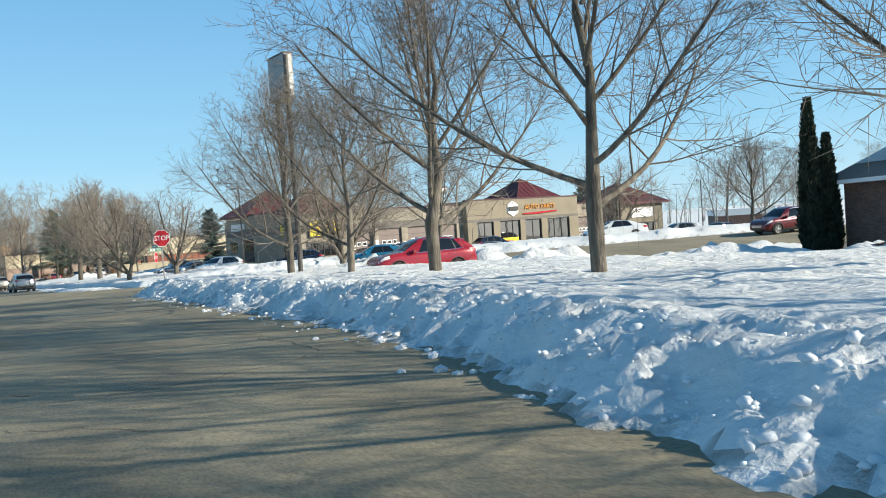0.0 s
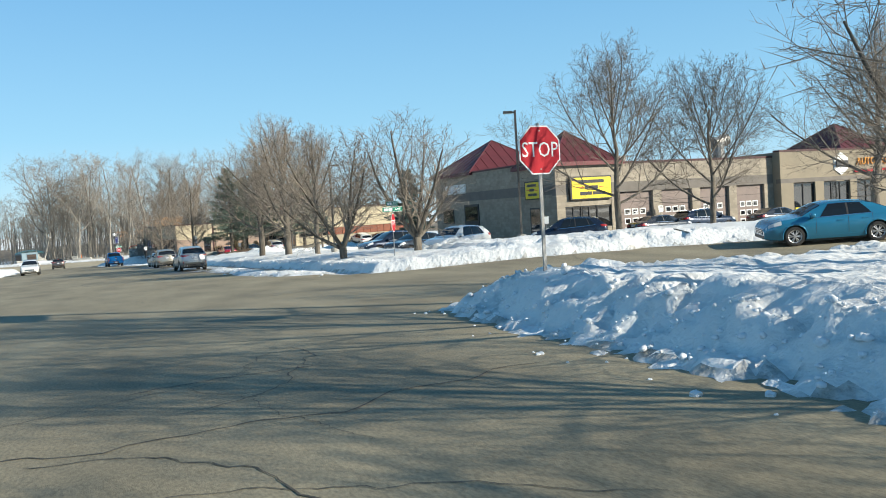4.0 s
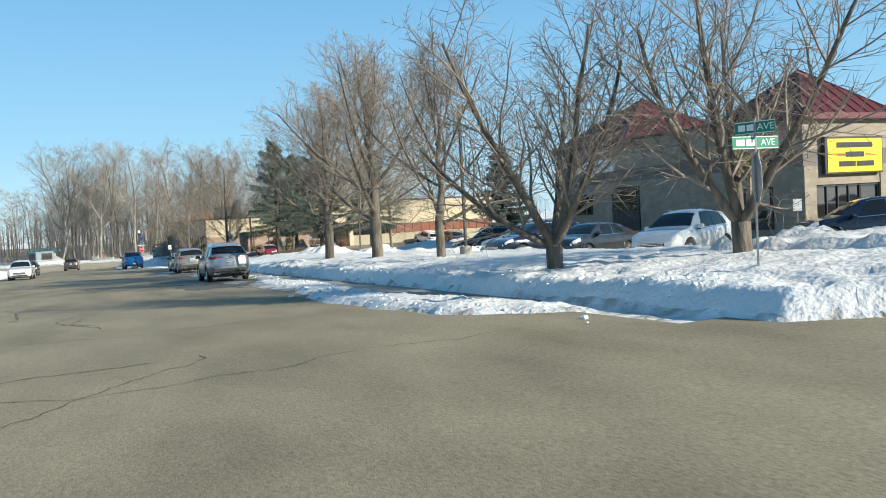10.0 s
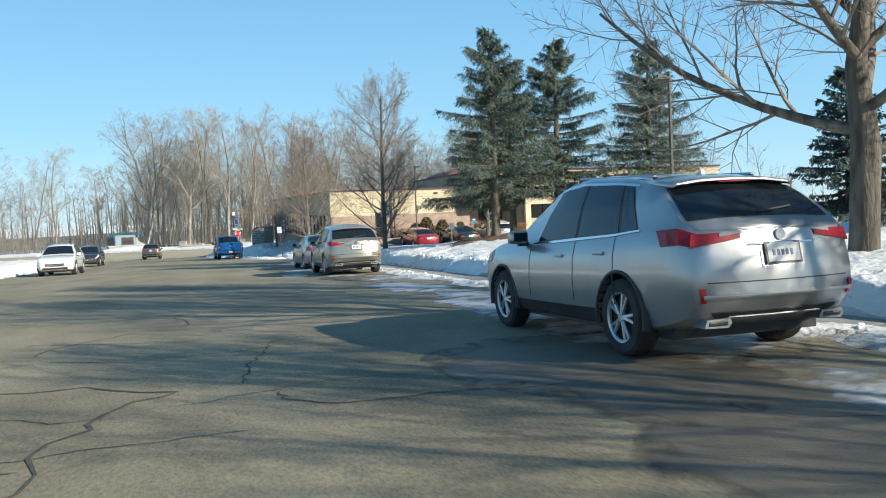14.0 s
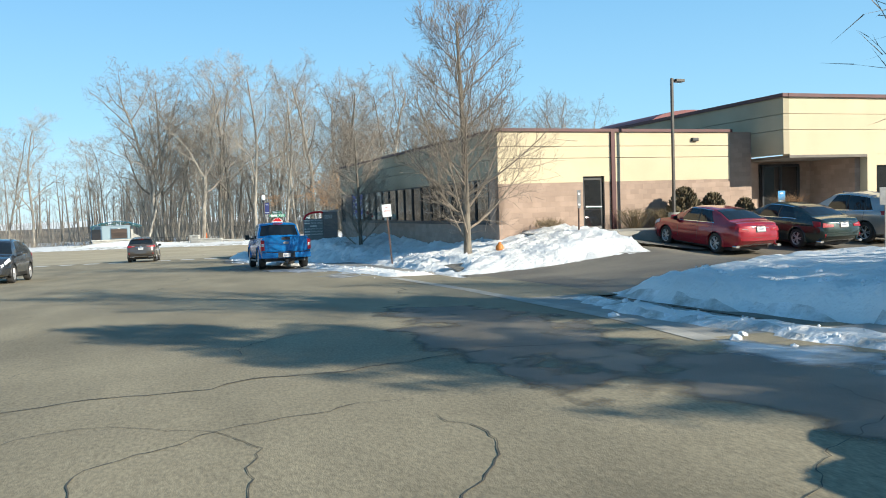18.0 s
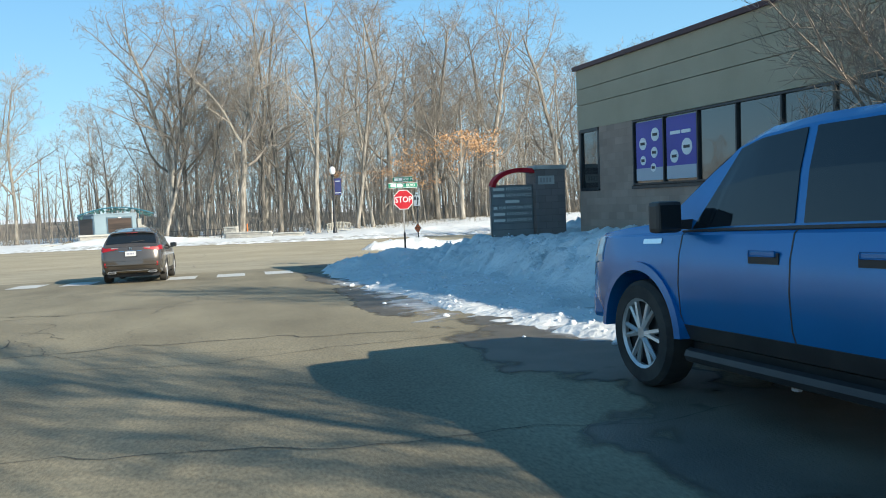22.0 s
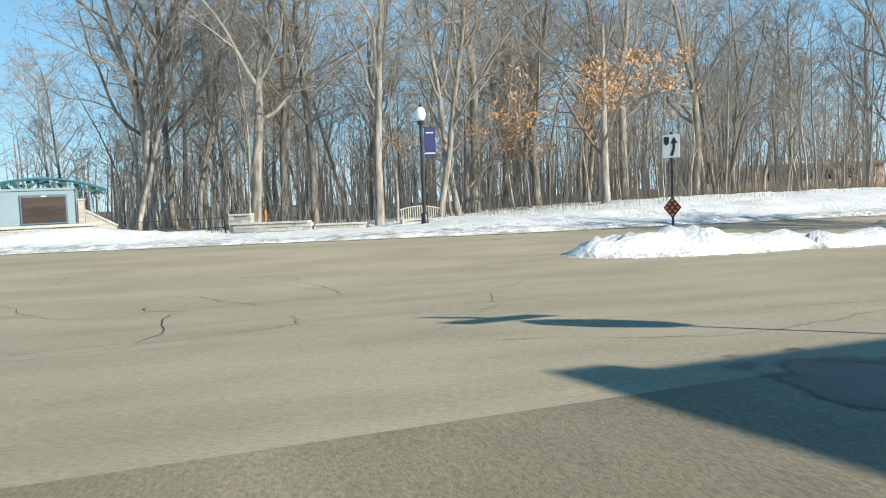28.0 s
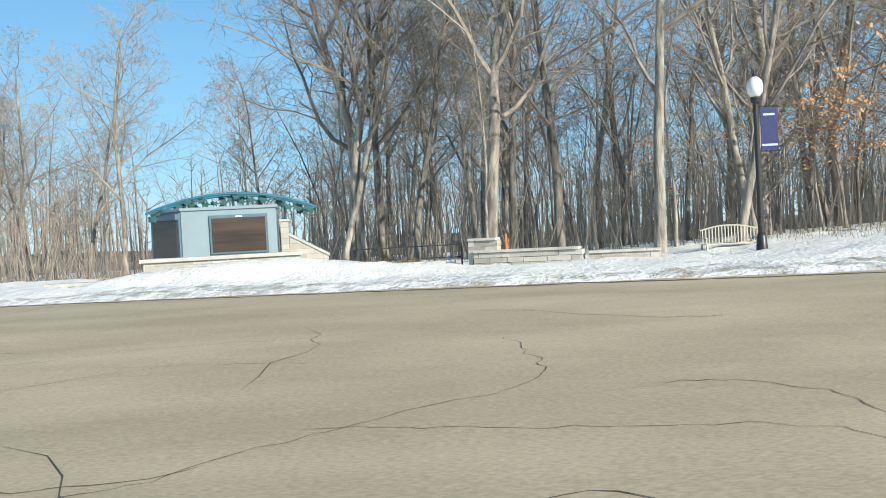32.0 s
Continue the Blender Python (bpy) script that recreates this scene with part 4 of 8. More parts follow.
def clinic():
    """Low office building turned five degrees, glazed along the street."""
    b = base("clinic", 17.7, 142.6, -SLOPE * 142.6, 5.0, "low cream and brown block office with long dark ribbon windows", "building")
    g = -0.2
    T, L, W = 5.0, 25.4, 11.0
    # front with a door
    part("front_wall", box(0, 3.72, 0, 0.3, g, 3.0), M_BLOCK, b)
    part("front_wall", box(4.72, W, 0, 0.3, g, 3.0), M_BLOCK, b)
    part("front_wall", box(3.72, 4.72, 0, 0.3, 3.22, 3.226), M_BLOCK, b)
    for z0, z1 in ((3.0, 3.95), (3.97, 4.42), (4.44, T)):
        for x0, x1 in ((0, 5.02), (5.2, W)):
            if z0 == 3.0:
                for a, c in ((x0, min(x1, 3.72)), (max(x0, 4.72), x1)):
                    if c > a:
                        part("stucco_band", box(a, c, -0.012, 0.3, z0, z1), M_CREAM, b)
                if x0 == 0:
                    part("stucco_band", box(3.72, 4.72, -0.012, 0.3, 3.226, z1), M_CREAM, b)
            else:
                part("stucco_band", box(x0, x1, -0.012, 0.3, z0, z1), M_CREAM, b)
    part("downpipe", box(5.02, 5.2, -0.1, 0.1, g, T), M_COPING, b, "dark painted downpipe")
    part("side_return", box(W - 0.3, W, 0.3, 3, g, T), M_BLOCK, b)
    part("coping", box(-0.08, W + 0.1, -0.1, 0.4, T, T + 0.12), M_COPING, b)
    part("lamp_box", box(9.0, 9.3, -0.14, -0.012, 4.62, 4.76, bevel=0.02), M_TRIM, b)
    door = part("door", box(3.72, 4.72, 0.1, 0.16, 1.05, 3.2), M_TRIM, b, "black-framed glass side door")
    part("pane", box(3.86, 4.58, 0.08, 0.1, 2.0, 3.08), M_WINDOW, door)
    part("pane", box(3.86, 4.58, 0.08, 0.1, 1.2, 1.9), M_WINDOW, door)
    part("push_bar", box(3.84, 4.6, 0.02, 0.06, 1.95, 2.02, bevel=0.008), M_CHROME, door)
    part("kick_plate", box(3.84, 4.6, 0.07, 0.09, 1.08, 1.22), M_CHROME, door)
    # long street side, local x towards -x
    sill, head = 1.43, 3.24
    ground_side = -0.7
    part("street_wall", box(0, 0.3, 0.3, L, ground_side, sill), M_BLOCK, b)
    part("sill", box(-0.05, 0.3, 0.9, 22.5, sill, sill + 0.08), M_BLACK, b)
    part("street_wall", box(0, 0.3, 0, 0.9, sill, head), M_BLOCK, b)
    part("street_wall", box(0, 0.3, 22.5, 24.2, sill, head), M_BLOCK, b)
    # street-side bands use the tan, about a quarter darker than the front's cream
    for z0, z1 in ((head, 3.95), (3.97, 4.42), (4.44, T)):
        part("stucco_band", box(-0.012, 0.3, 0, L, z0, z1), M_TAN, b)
    part("coping", box(-0.1, 0.4, -0.1, L + 0.1, T, T + 0.12), M_COPING, b)
    ribbon = part("ribbon_window", box(0.16, 0.2, 0.9, 22.5, sill + 0.08, head), M_TRIM, b, "long dark ribbon window")
    pane_row(ribbon, 0.95, 22.45, 0.02, sill + 0.12, head - 0.04, 16, 0.045, axis="y")
    corner = part("corner_window", box(0.16, 0.2, 24.2, L - 0.1, sill, head), M_TRIM, b)
    pane_row(corner, 24.25, L - 0.12, 0.02, sill + 0.06, head - 0.04, 1, 0.09, axis="y")
    part("street_wall", box(0, 0.3, L - 0.1, L, sill, head), M_BLOCK, b)
    part("rear_wall", box(0.3, W, L - 0.3, L, 0.0, T), M_BLOCK, b)
    part("flat_roof", box(0.3, W, 0.3, L - 0.3, T - 0.4, T - 0.2), M_DKBAND, b)
    # printed sheets in the last panes
    for k in range(2):
        y0 = 22.45 - 1.34375 * (k + 1) + 0.08
        poster = part("window_poster", box(0.028, 0.034, y0, y0 + 1.17, sill + 0.2, head - 0.1), M_POSTER, b, "blue printed window poster with round badges")
        part("poster_foot", box(0.02, 0.028, y0, y0 + 1.17, sill + 0.2, sill + 0.52), M_POSTERGREY, poster)
        for cy, cz, r in (((0.3, 1.25, 0.17), (0.85, 1.05, 0.16), (0.35, 0.8, 0.14), (0.85, 0.62, 0.12), (0.4, 0.42, 0.11)) if k == 0 else ((0.35, 0.85, 0.2), (0.85, 0.65, 0.16))):
            part("badge", tube((0.028, y0 + cy, sill + 0.1 + cz), (0.016, y0 + cy, sill + 0.1 + cz), r, n=20), M_SIGNWHITE, poster)
            part("badge_bar", box(0.01, 0.016, y0 + cy - r * 0.6, y0 + cy + r * 0.6, sill + 0.1 + cz - 0.035, sill + 0.1 + cz + 0.035), M_TRIM, poster)
        if k == 1:
            for a, c in ((0.2, 0.55), (0.6, 1.0)):
                part("lettering_bar", box(0.016, 0.028, y0 + a, y0 + c, sill + 1.28, sill + 1.36), M_SIGNWHITE, poster)
    return b


clinic()


def office():
    """The taller cream block behind the clinic's parking."""
    b = base("office_block", 30.3, 141.8, -SLOPE * 141.8, 2.0, "taller cream stucco office block with red parapet trim", "building")
    T = 6.25
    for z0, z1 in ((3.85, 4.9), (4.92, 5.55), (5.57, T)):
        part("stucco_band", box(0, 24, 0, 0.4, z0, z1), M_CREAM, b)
    part("coping", box(-0.12, 24.1, -0.12, 0.5, T, T + 0.14), M_COPING, b)
    part("wall", box(4.1, 4.6, 0, 0.4, -0.9, 3.85), M_CREAM, b)
    part("plinth", box(4.6, 24, 0, 0.4, -0.9, 2.2), M_TAN, b)
    part("stucco_band", box(4.6, 24, 0.0, 0.4, 3.37, 3.84), M_CREAM, b)
    strip = part("ribbon_panel", box(4.6, 24, 0.25, 0.3, 2.2, 3.37), M_TRIM, b)
    for k in range(17):
        x0 = 4.65 + 1.13 * k
        part("window_pane" if k in (0, 1, 3) else "brown_panel", box(x0, x0 + 1.06, 0.12, 0.25, 2.24, 3.33), M_WINDOW if k in (0, 1, 3) else M_BROWNPANEL, strip)
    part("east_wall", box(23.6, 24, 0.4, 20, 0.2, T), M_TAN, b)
    # recessed entrance
    part("soffit", box(0.0, 4.1, 0.0, 3.0, 3.74, 3.85), M_DKBAND, b)
    part("entrance_wall", box(-1.4, 4.1, 3.0, 3.3, -0.9, 3.74), M_BLOCK, b)
    ent = part("entrance", box(0.9, 3.1, 2.9, 3.0, 0.3, 3.62), M_TRIM, b)
    pane_row(ent, 1.0, 3.0, 2.85, 0.4, 3.55, 2, 0.09)
    part("side_wall", box(3.8, 4.1, 0.4, 3.0, -0.9, 3.74), M_BLOCK, b)
    # bands carried round the left side in a darker tone than the front
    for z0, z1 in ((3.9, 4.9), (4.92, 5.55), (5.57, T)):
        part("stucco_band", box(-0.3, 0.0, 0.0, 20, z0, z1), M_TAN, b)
    part("link_wall", box(-1.6, -0.3, 2.0, 20, -0.9, 5.0), M_BLOCK, b)
    part("coping", box(-0.4, 0.1, -0.1, 20, T + 0.004, T + 0.15), M_COPING, b)
    part("flat_roof", box(0, 24, 0.4, 20, 5.6, 5.7), M_DKBAND, b)
    pts = [(-3.2 * math.cos(math.pi * k / 14), 0.3 + 1.15 * math.sin(math.pi * k / 14)) for k in range(15)]
    part("vaulted_roof", turned(prism(pts + [(3.2, 0.0), (-3.2, 0.0)], "y", 0, 7), Matrix.Translation((4.6, 13, T - 0.3))), M_ROOFRED, b, "dark red barrel-vaulted roof")
    return b


office()


def house():
    b = base("brick_house", 37.2, 19.0, lz(37, 18) + 0.3, -28, "brown brick house with a snow-patched hip roof", "house")
    part("wall", box(0, 12, -9, 0, -1.2, 3.0), M_BRICK, b)
    bm = bmesh.new()
    vs = [bm.verts.new(p) for p in ((-0.7, -9.7, 3.0), (12.7, -9.7, 3.0), (12.7, 0.7, 3.0), (-0.7, 0.7, 3.0), (4, -4.5, 6.3), (8, -4.5, 6.3))]
    for f in ((0, 1, 5, 4), (1, 2, 5), (2, 3, 4, 5), (3, 0, 4), (3, 2, 1, 0)):
        bm.faces.new([vs[i] for i in f])
    part("roof", bm, M_DKBAND, b)
    part("fascia", box(-0.72, 12.72, -9.72, 0.72, 2.82, 2.998), M_SIGNWHITE, b)
    bm = bmesh.new()
    vs = [bm.verts.new(p) for p in ((0.1, -8.7, 3.68), (0.1, -0.7, 3.68), (3.7, -4.2, 6.17), (3.7, -4.8, 6.17))]
    bm.faces.new(vs)
    bmesh.ops.solidify(bm, geom=bm.faces, thickness=0.08)
    part("roof_snow", bm, M_SNOW, b, "thin snow left on the roof")
    w = part("window", box(-0.06, 0, -5.5, -3.5, 0.9, 2.3), M_SIGNWHITE, b)
    part("pane", box(-0.08, -0.06, -5.4, -3.6, 1.0, 2.2), M_WINDOW, w)
    return b


house()
far_shop = base("far_shop", 150, 95, lz(150, 95) - 0.5, 40, "low brick shop far beyond the lots", "building")
part("wall", box(-14, 14, 0, 10, -1, 3.4), M_BRICK, far_shop)
part("parapet", box(-14.2, 14.2, -0.2, 10.2, 3.4, 4.6), M_SIGNWHITE, far_shop)
for k in range(6):
    part("window", box(-12 + 4 * k, -9.5 + 4 * k, -0.08, 0, 0.4, 2.4), M_WINDOW, far_shop)


# ---- trees ----
class Wood:
    """Gathers tapering branches as rings of vertices."""

    def __init__(self):
        self.v, self.f, self.ends = [], [], []

    def limb(self, pts, radii, n):
        start = len(self.v)
        d0 = (pts[1] - pts[0]).normalized()
        u = d0.orthogonal().normalized()
        last = len(pts) - 1
        for k, (p, r) in enumerate(zip(pts, radii)):
            if k == last and n == 3:
                self.v.append((p.x, p.y, p.z))
                break
            d = (pts[min(k + 1, last)] - pts[max(k - 1, 0)]).normalized()
            u = (u - d * u.dot(d)).normalized()
            w = d.cross(u)
            for i in range(n):
                a = 2 * math.pi * i / n
                q = p + (u * math.cos(a) + w * math.sin(a)) * r
                self.v.append((q.x, q.y, q.z))
        for k in range(last):
            a = start + k * n
            for i in range(n):
                j = (i + 1) % n
                if k == last - 1 and n == 3:
                    self.f.append((a + i, a + j, a + n))
                else:
                    self.f.append((a + i, a + j, a + n + j, a + n + i))
        if n > 3:
            self.f.append(tuple(start + last * n + i for i in range(n)))


def grow(rng, wood, twigs, p, d, length, r, level, spec):
    """One branch and all that it bears. spec: per level (segments, children, spread, length share, lift, wander, sides, first, girth)."""
    segs, kids, spread_deg, share, lift, wander, sides, first, girth = spec[level]
    pts, dirs = [p.copy()], [d.copy()]
    for k in range(segs):
        d = (d + Vector((rng.gauss(0, wander), rng.gauss(0, wander), rng.gauss(0, wander * 0.6) + lift)) * (1.0 / segs) * 2).normalized()
        p = p + d * (length / segs)
        pts.append(p.copy())
        dirs.append(d.copy())
    radii = [r * (1 - 0.72 * k / segs) for k in range(segs + 1)]
    if level == 0 and spec is not SHADE:
        radii[0] *= 1.25
    wood[min(level, len(wood) - 1)].limb(pts, radii, sides)
    if level == len(spec) - 1:
        twigs.ends.append(pts[-1])
        return
    thin = 0.0135 if spec is FOREST or spec is THIN else 0.0068
    turn = rng.random() * 6.28
    for c in range(kids):
        f = min(first + (1 - first) * (c + rng.random() * 0.8) / kids, 0.995)
        k = min(int(f * segs), segs - 1)
        q = pts[k].lerp(pts[k + 1], f * segs - k)
        dd = dirs[k + 1]
        side = dd.orthogonal().normalized()
        turn += 2.4 + rng.gauss(0, 0.35)
        side = Matrix.Rotation(turn, 3, dd) @ side
        ang = radians(spread_deg * (0.75 + 0.5 * rng.random()))
        nd = (dd * math.cos(ang) + side * math.sin(ang)).normalized()
        ln = length * share * (1.15 - 0.6 * f) * (0.75 + 0.5 * rng.random())
        grow(rng, wood, twigs, q, nd, ln, max(r * (1 - 0.68 * f) * girth, thin), level + 1, spec)


SPREADING = [(6, 9, 50, 0.75, 0.08, 0.06, 10, 0.26, 0.5), (6, 8, 42, 0.55, 0.2, 0.2, 6, 0.25, 0.5), (4, 6, 44, 0.5, 0.1, 0.24, 3, 0.2, 0.5), (3, 4, 46, 0.55, 0.08, 0.24, 3, 0.15, 0.55), (1, 0, 0, 0, 0.05, 0.2, 3, 0, 0)]
UPRIGHT = [(8, 34, 58, 0.38, 0.05, 0.03, 9, 0.12, 0.36), (6, 10, 38, 0.48, 0.34, 0.12, 5, 0.10, 0.42), (3, 8, 40, 0.55, 0.2, 0.16, 3, 0.1, 0.5), (2, 3, 38, 0.62, 0.15, 0.16, 3, 0.1, 0.6), (1, 0, 0, 0, 0.1, 0.1, 3, 0, 0)]
FOREST = [(12, 10, 46, 0.42, 0.04, 0.36, 8, 0.3, 0.55), (7, 7, 48, 0.52, 0.14, 0.55, 5, 0.15, 0.48), (4, 6, 50, 0.58, 0.08, 0.45, 3, 0.12, 0.48), (2, 5, 50, 0.66, 0.05, 0.36, 3, 0.1, 0.55), (1, 0, 0, 0, 0.03, 0.2, 3, 0, 0)]
THIN = [(8, 10, 44, 0.32, 0.02, 0.36, 5, 0.22, 0.5), (4, 6, 44, 0.54, 0.2, 0.4, 3, 0.12, 0.5), (2, 4, 46, 0.62, 0.12, 0.34, 3, 0.12, 0.6), (1, 0, 0, 0, 0.1, 0.2, 3, 0, 0)]
SHADE = [(10, 13, 40, 0.50, 0.30, 0.17, 6, 0.14, 0.44), (5, 8, 42, 0.55, 0.14, 0.27, 4, 0.10, 0.5), (3, 6, 44, 0.62, 0.06, 0.3, 3, 0.06, 0.6), (1, 0, 0, 0, 0.04, 0.2, 3, 0, 0)]


def bare_tree(seed, height, radius, spec, label, bark, twig, name="bare_tree", category="tree", trunk_lean=0.02):
    rng = random.Random(seed)
    trunk, twigs = Wood(), Wood()
    grow(rng, [trunk, twigs], twigs, Vector((0, 0, -0.35)), Vector((rng.gauss(0, trunk_lean), rng.gauss(0, trunk_lean), 1)).normalized(), height, radius, 0, spec)
    t = tagged(new(name), label, category)
    raw("trunk", trunk.v, trunk.f, bark, t, True)
    tagged(raw("crown", twigs.v, twigs.f, twig, t), kind="stuff")
    return t, twigs.ends


def shade_tree(seed, height, radius, label, fork=2.0, limbs=9, flat=0.0, leader=True, wide=1.0):
    """A trunk that breaks into long arching limbs, each a part with its share of twigs in the crown."""
    rng = random.Random(seed)
    trunk, twigs = Wood(), Wood()
    t = tagged(new("street_tree"), label, "tree")
    lean = Vector((rng.gauss(0, 0.03), rng.gauss(0, 0.03), 1)).normalized()
    foot, top = Vector((0, 0, -0.35)), lean * fork
    pts = [foot, foot.lerp(top, 0.14), foot.lerp(top, 0.5), top * 0.95]
    rad = [radius * 1.45, radius * 1.08, radius * 0.98, radius * 0.98]
    if leader:
        p = top.copy()
        for k in range(4):
            p = p + Vector((rng.gauss(0, 0.1), rng.gauss(0, 0.1), 1)) * (height - fork) * 0.15
            pts.append(p.copy())
            rad.append(radius * (0.72 - 0.15 * k))
    else:
        pts.append(top * 1.04)
        rad.append(radius * 0.5)
    trunk.limb(pts, rad, 12)
    turn = rng.random() * 6.28
    for k in range(limbs):
        f = k / (limbs - 1)
        turn += 2.4 + rng.gauss(0, 0.2)
        tilt = radians((62 - 54 * f) * wide + flat + rng.gauss(0, 5))
        d = Vector((math.cos(turn) * math.sin(tilt), math.sin(turn) * math.sin(tilt), math.cos(tilt)))
        start = top * 0.9 if not leader else (top * 0.9).lerp(pts[-1], 0.85 * f)
        ln = (height - start.z) * (0.62 + 0.22 * rng.random()) if leader else (height - fork) * (0.72 + 0.22 * rng.random()) * (1.0 - 0.25 * (1 - f))
        wood = Wood()
        grow(rng, [wood, twigs], twigs, start, d, ln, radius * (0.44 - 0.18 * f if leader else (0.56 if limbs < 6 else 0.34) + 0.16 * rng.random()), 0, SHADE)
        raw("limb", wood.v, wood.f, M_BARK, t, True)
    raw("trunk", trunk.v, trunk.f, M_BARK, t, True)
    tagged(raw("crown", twigs.v, twigs.f, M_TWIG, t), kind="stuff")
    return t


street_kinds = [shade_tree(11, 8.8, 0.205, "bare street maple standing in deep snow", 1.9, 13, 3, True, 1.25), shade_tree(12, 10.2, 0.16, "bare spreading street tree in the snow", 2.0, 12, 4, True, 1.16),
                shade_tree(13, 6.4, 0.15, "low bare crab apple with a forked trunk in snow", 0.9, 5, 3, False, 1.0), shade_tree(14, 10.6, 0.19, "tall bare linden in the snow", 2.0, 12, 2, True, 1.12)]
for k in street_kinds:
    k["group"] = "street trees"
homes = [(1, 11.75, 10.35, 20, 0.95), (3, 13.05, 17.55, 80, 0.95), (1, 14.2, 24.45, 140, 0.80), (1, 14.9, 30.9, 210, 0.92), (2, 20.0, 35.6, 40, 1.05), (1, 13.4, 4.2, 200, 0.95), (1, 12.5, -2.8, 60, 0.95), (3, 11.4, -9.6, 20, 0.95),
         (1, 27.4, 56.0, 10, 0.92), (1, 35.3, 58.5, 120, 0.98), (3, 36.0, 49.5, 90, 0.9), (2, 19.17, 60.3, 0, 1.1), (2, 16.45, 63.1, 130, 1.05), (3, 18.3, 74.1, 50, 0.85), (0, 18.35, 81.6, 290, 1.2), (0, 18.0, 88.8, 170, 1.15),
         (2, 52.0, 46.0, 60, 1.2), (1, 31.0, 116.5, 20, 0.8), (1, 22.6, 119.2, 260, 0.75), (3, 62, 40, 0, 0.9)]
used_kinds = set()
for k, x, y, rz, sc in homes:
    m = Matrix.Translation((x, y, lz(x, y))) @ Matrix.Rotation(radians(rz), 4, "Z")
    if k in used_kinds:
        t = copy_thing(street_kinds[k], m)
    else:
        used_kinds.add(k)
        t = street_kinds[k]
        t.matrix_basis = m
    t.scale = (sc * 1.18, sc * 1.18, sc) if k == 2 else (sc, sc, sc)

up1, _ = bare_tree(31, 8.6, 0.15, UPRIGHT, "upright oval bare pear tree before the clinic", M_BARK, M_TWIG, "pear_tree")
up1.matrix_basis = pose(15.5, 139.75, lz(15.5, 139.75), 0, 0, 30)
for x, y, rz, sc in ((14.4, 154.5, 100, 0.78), (16.95, 119.7, 200, 1.02)):
    t = copy_thing(up1, pose(x, y, lz(x, y), 0, 0, rz))
    t.scale = (sc, sc, sc)
def zf0(y, h):
    return h - SLOPE * y


low1 = shade_tree(33, 8.8, 0.2, "wide low bare tree on the snow", 1.3, 5, 4, False, 1.05)
low1.matrix_basis = pose(27.7, 190.0, zf0(190.0, 0.8), 0, 0, 10)

# woods across the boulevard
kinds = []
for s, (h, r) in enumerate(((21, 0.34), (18, 0.2), (20, 0.25), (16, 0.16))):
    t, _ = bare_tree(50 + s, h, r, FOREST, "tall bare hardwood at the edge of the woods", M_BARK2, M_TWIG2, "woodland_tree")
    t["group"] = "woodland trees"
    kinds.append(t)
for s, (h, r) in enumerate(((13, 0.085), (10, 0.06), (15, 0.1))):
    t, _ = bare_tree(70 + s, h, r, THIN, "slender bare young tree in the woods", M_BARK2, M_TWIG2, "sapling")
    t["group"] = "woodland saplings"
    kinds.append(t)
rng = random.Random(5)


def in_gap(x, y):
    """The thin place in the woods behind the kiosk."""
    return -0.36 < math.atan2(x - 3.5, y - 180) < -0.13


spots = [(0, -1.1, 229.5, 1.0), (2, 12.0, 215.6, 1.0), (1, 15.6, 216.5, 1.0), (0, 5.6, 219.5, 0.95), (2, 9.2, 222, 1.0), (1, 17.6, 219.4, 1.05), (0, 20.0, 224, 1.0), (1, 2.4, 224, 0.95)]
while len(spots) < 78:
    x, y = rng.uniform(-62, 66), 218 + 48 * rng.random() ** 1.4
    if y < 225 + max(0, -x - 2) * 0.95 or (x > 24 and y < 212 + (x - 24) * 0.25):
        continue
    if in_gap(x, y) and rng.random() < 0.75:
        continue
    spots.append((rng.randrange(4), x, y, rng.uniform(0.78, 1.08)))
while len(spots) < 205:
    x, y = rng.uniform(-58, 62), 215 + 46 * rng.random() ** 1.5
    if y < 222 + max(0, -x) * 0.9 and x < 3:
        continue
    if in_gap(x, y) and rng.random() < 0.7:
        continue
    spots.append((4 + rng.randrange(3), x, y, rng.uniform(0.7, 1.1)))
seen_kind = set()
for k, x, y, sc in spots:
    m = pose(x, y, lz(x, y) + 0.2, rng.gauss(0, 1.5), rng.gauss(0, 1.5), rng.uniform(0, 360))
    if k in seen_kind:
        t = copy_thing(kinds[k], m)
    else:
        seen_kind.add(k)
        t = kinds[k]
        t.matrix_basis = m
    t.scale = (sc, sc, sc)

# brush between the trunks, and the far woods
brush = Wood()
for k in range(6200):
    x, y = rng.uniform(-80, 80), 219 + 70 * rng.random() ** 1.3
    if x < 2 and y < 226 - x * 0.3:
        y += 14
    z = lz(x, y)
    h = rng.uniform(1.5, 8.5) if rng.random() < (0.15 if in_gap(x, y) else 0.6) else rng.uniform(0.6, 2.2)
    p = Vector((x, y, z))
    q = p + Vector((rng.gauss(0, 0.12 * h), rng.gauss(0, 0.12 * h), h * 0.55))
    e = q + Vector((rng.gauss(0, 0.1 * h), rng.gauss(0, 0.1 * h), h * 0.45))
    r = 0.012 + 0.004 * h
    brush.limb([p, q, e], [r, r * 0.7, r * 0.3], 3)
    for c in range(4):
        s0 = p.lerp(q, 0.5 + 0.5 * rng.random()) if c < 2 else q.lerp(e, rng.random())
        brush.limb([s0, s0 + Vector((rng.gauss(0, 0.3), rng.gauss(0, 0.3), rng.uniform(0.3, 0.9))) * (0.4 + h * 0.14)], [r * 0.5, r * 0.2], 3)
tagged(raw("undergrowth", brush.v, brush.f, M_TWIG2), "dense leafless brush under the woods", "brush", kind="stuff")
far = Wood()
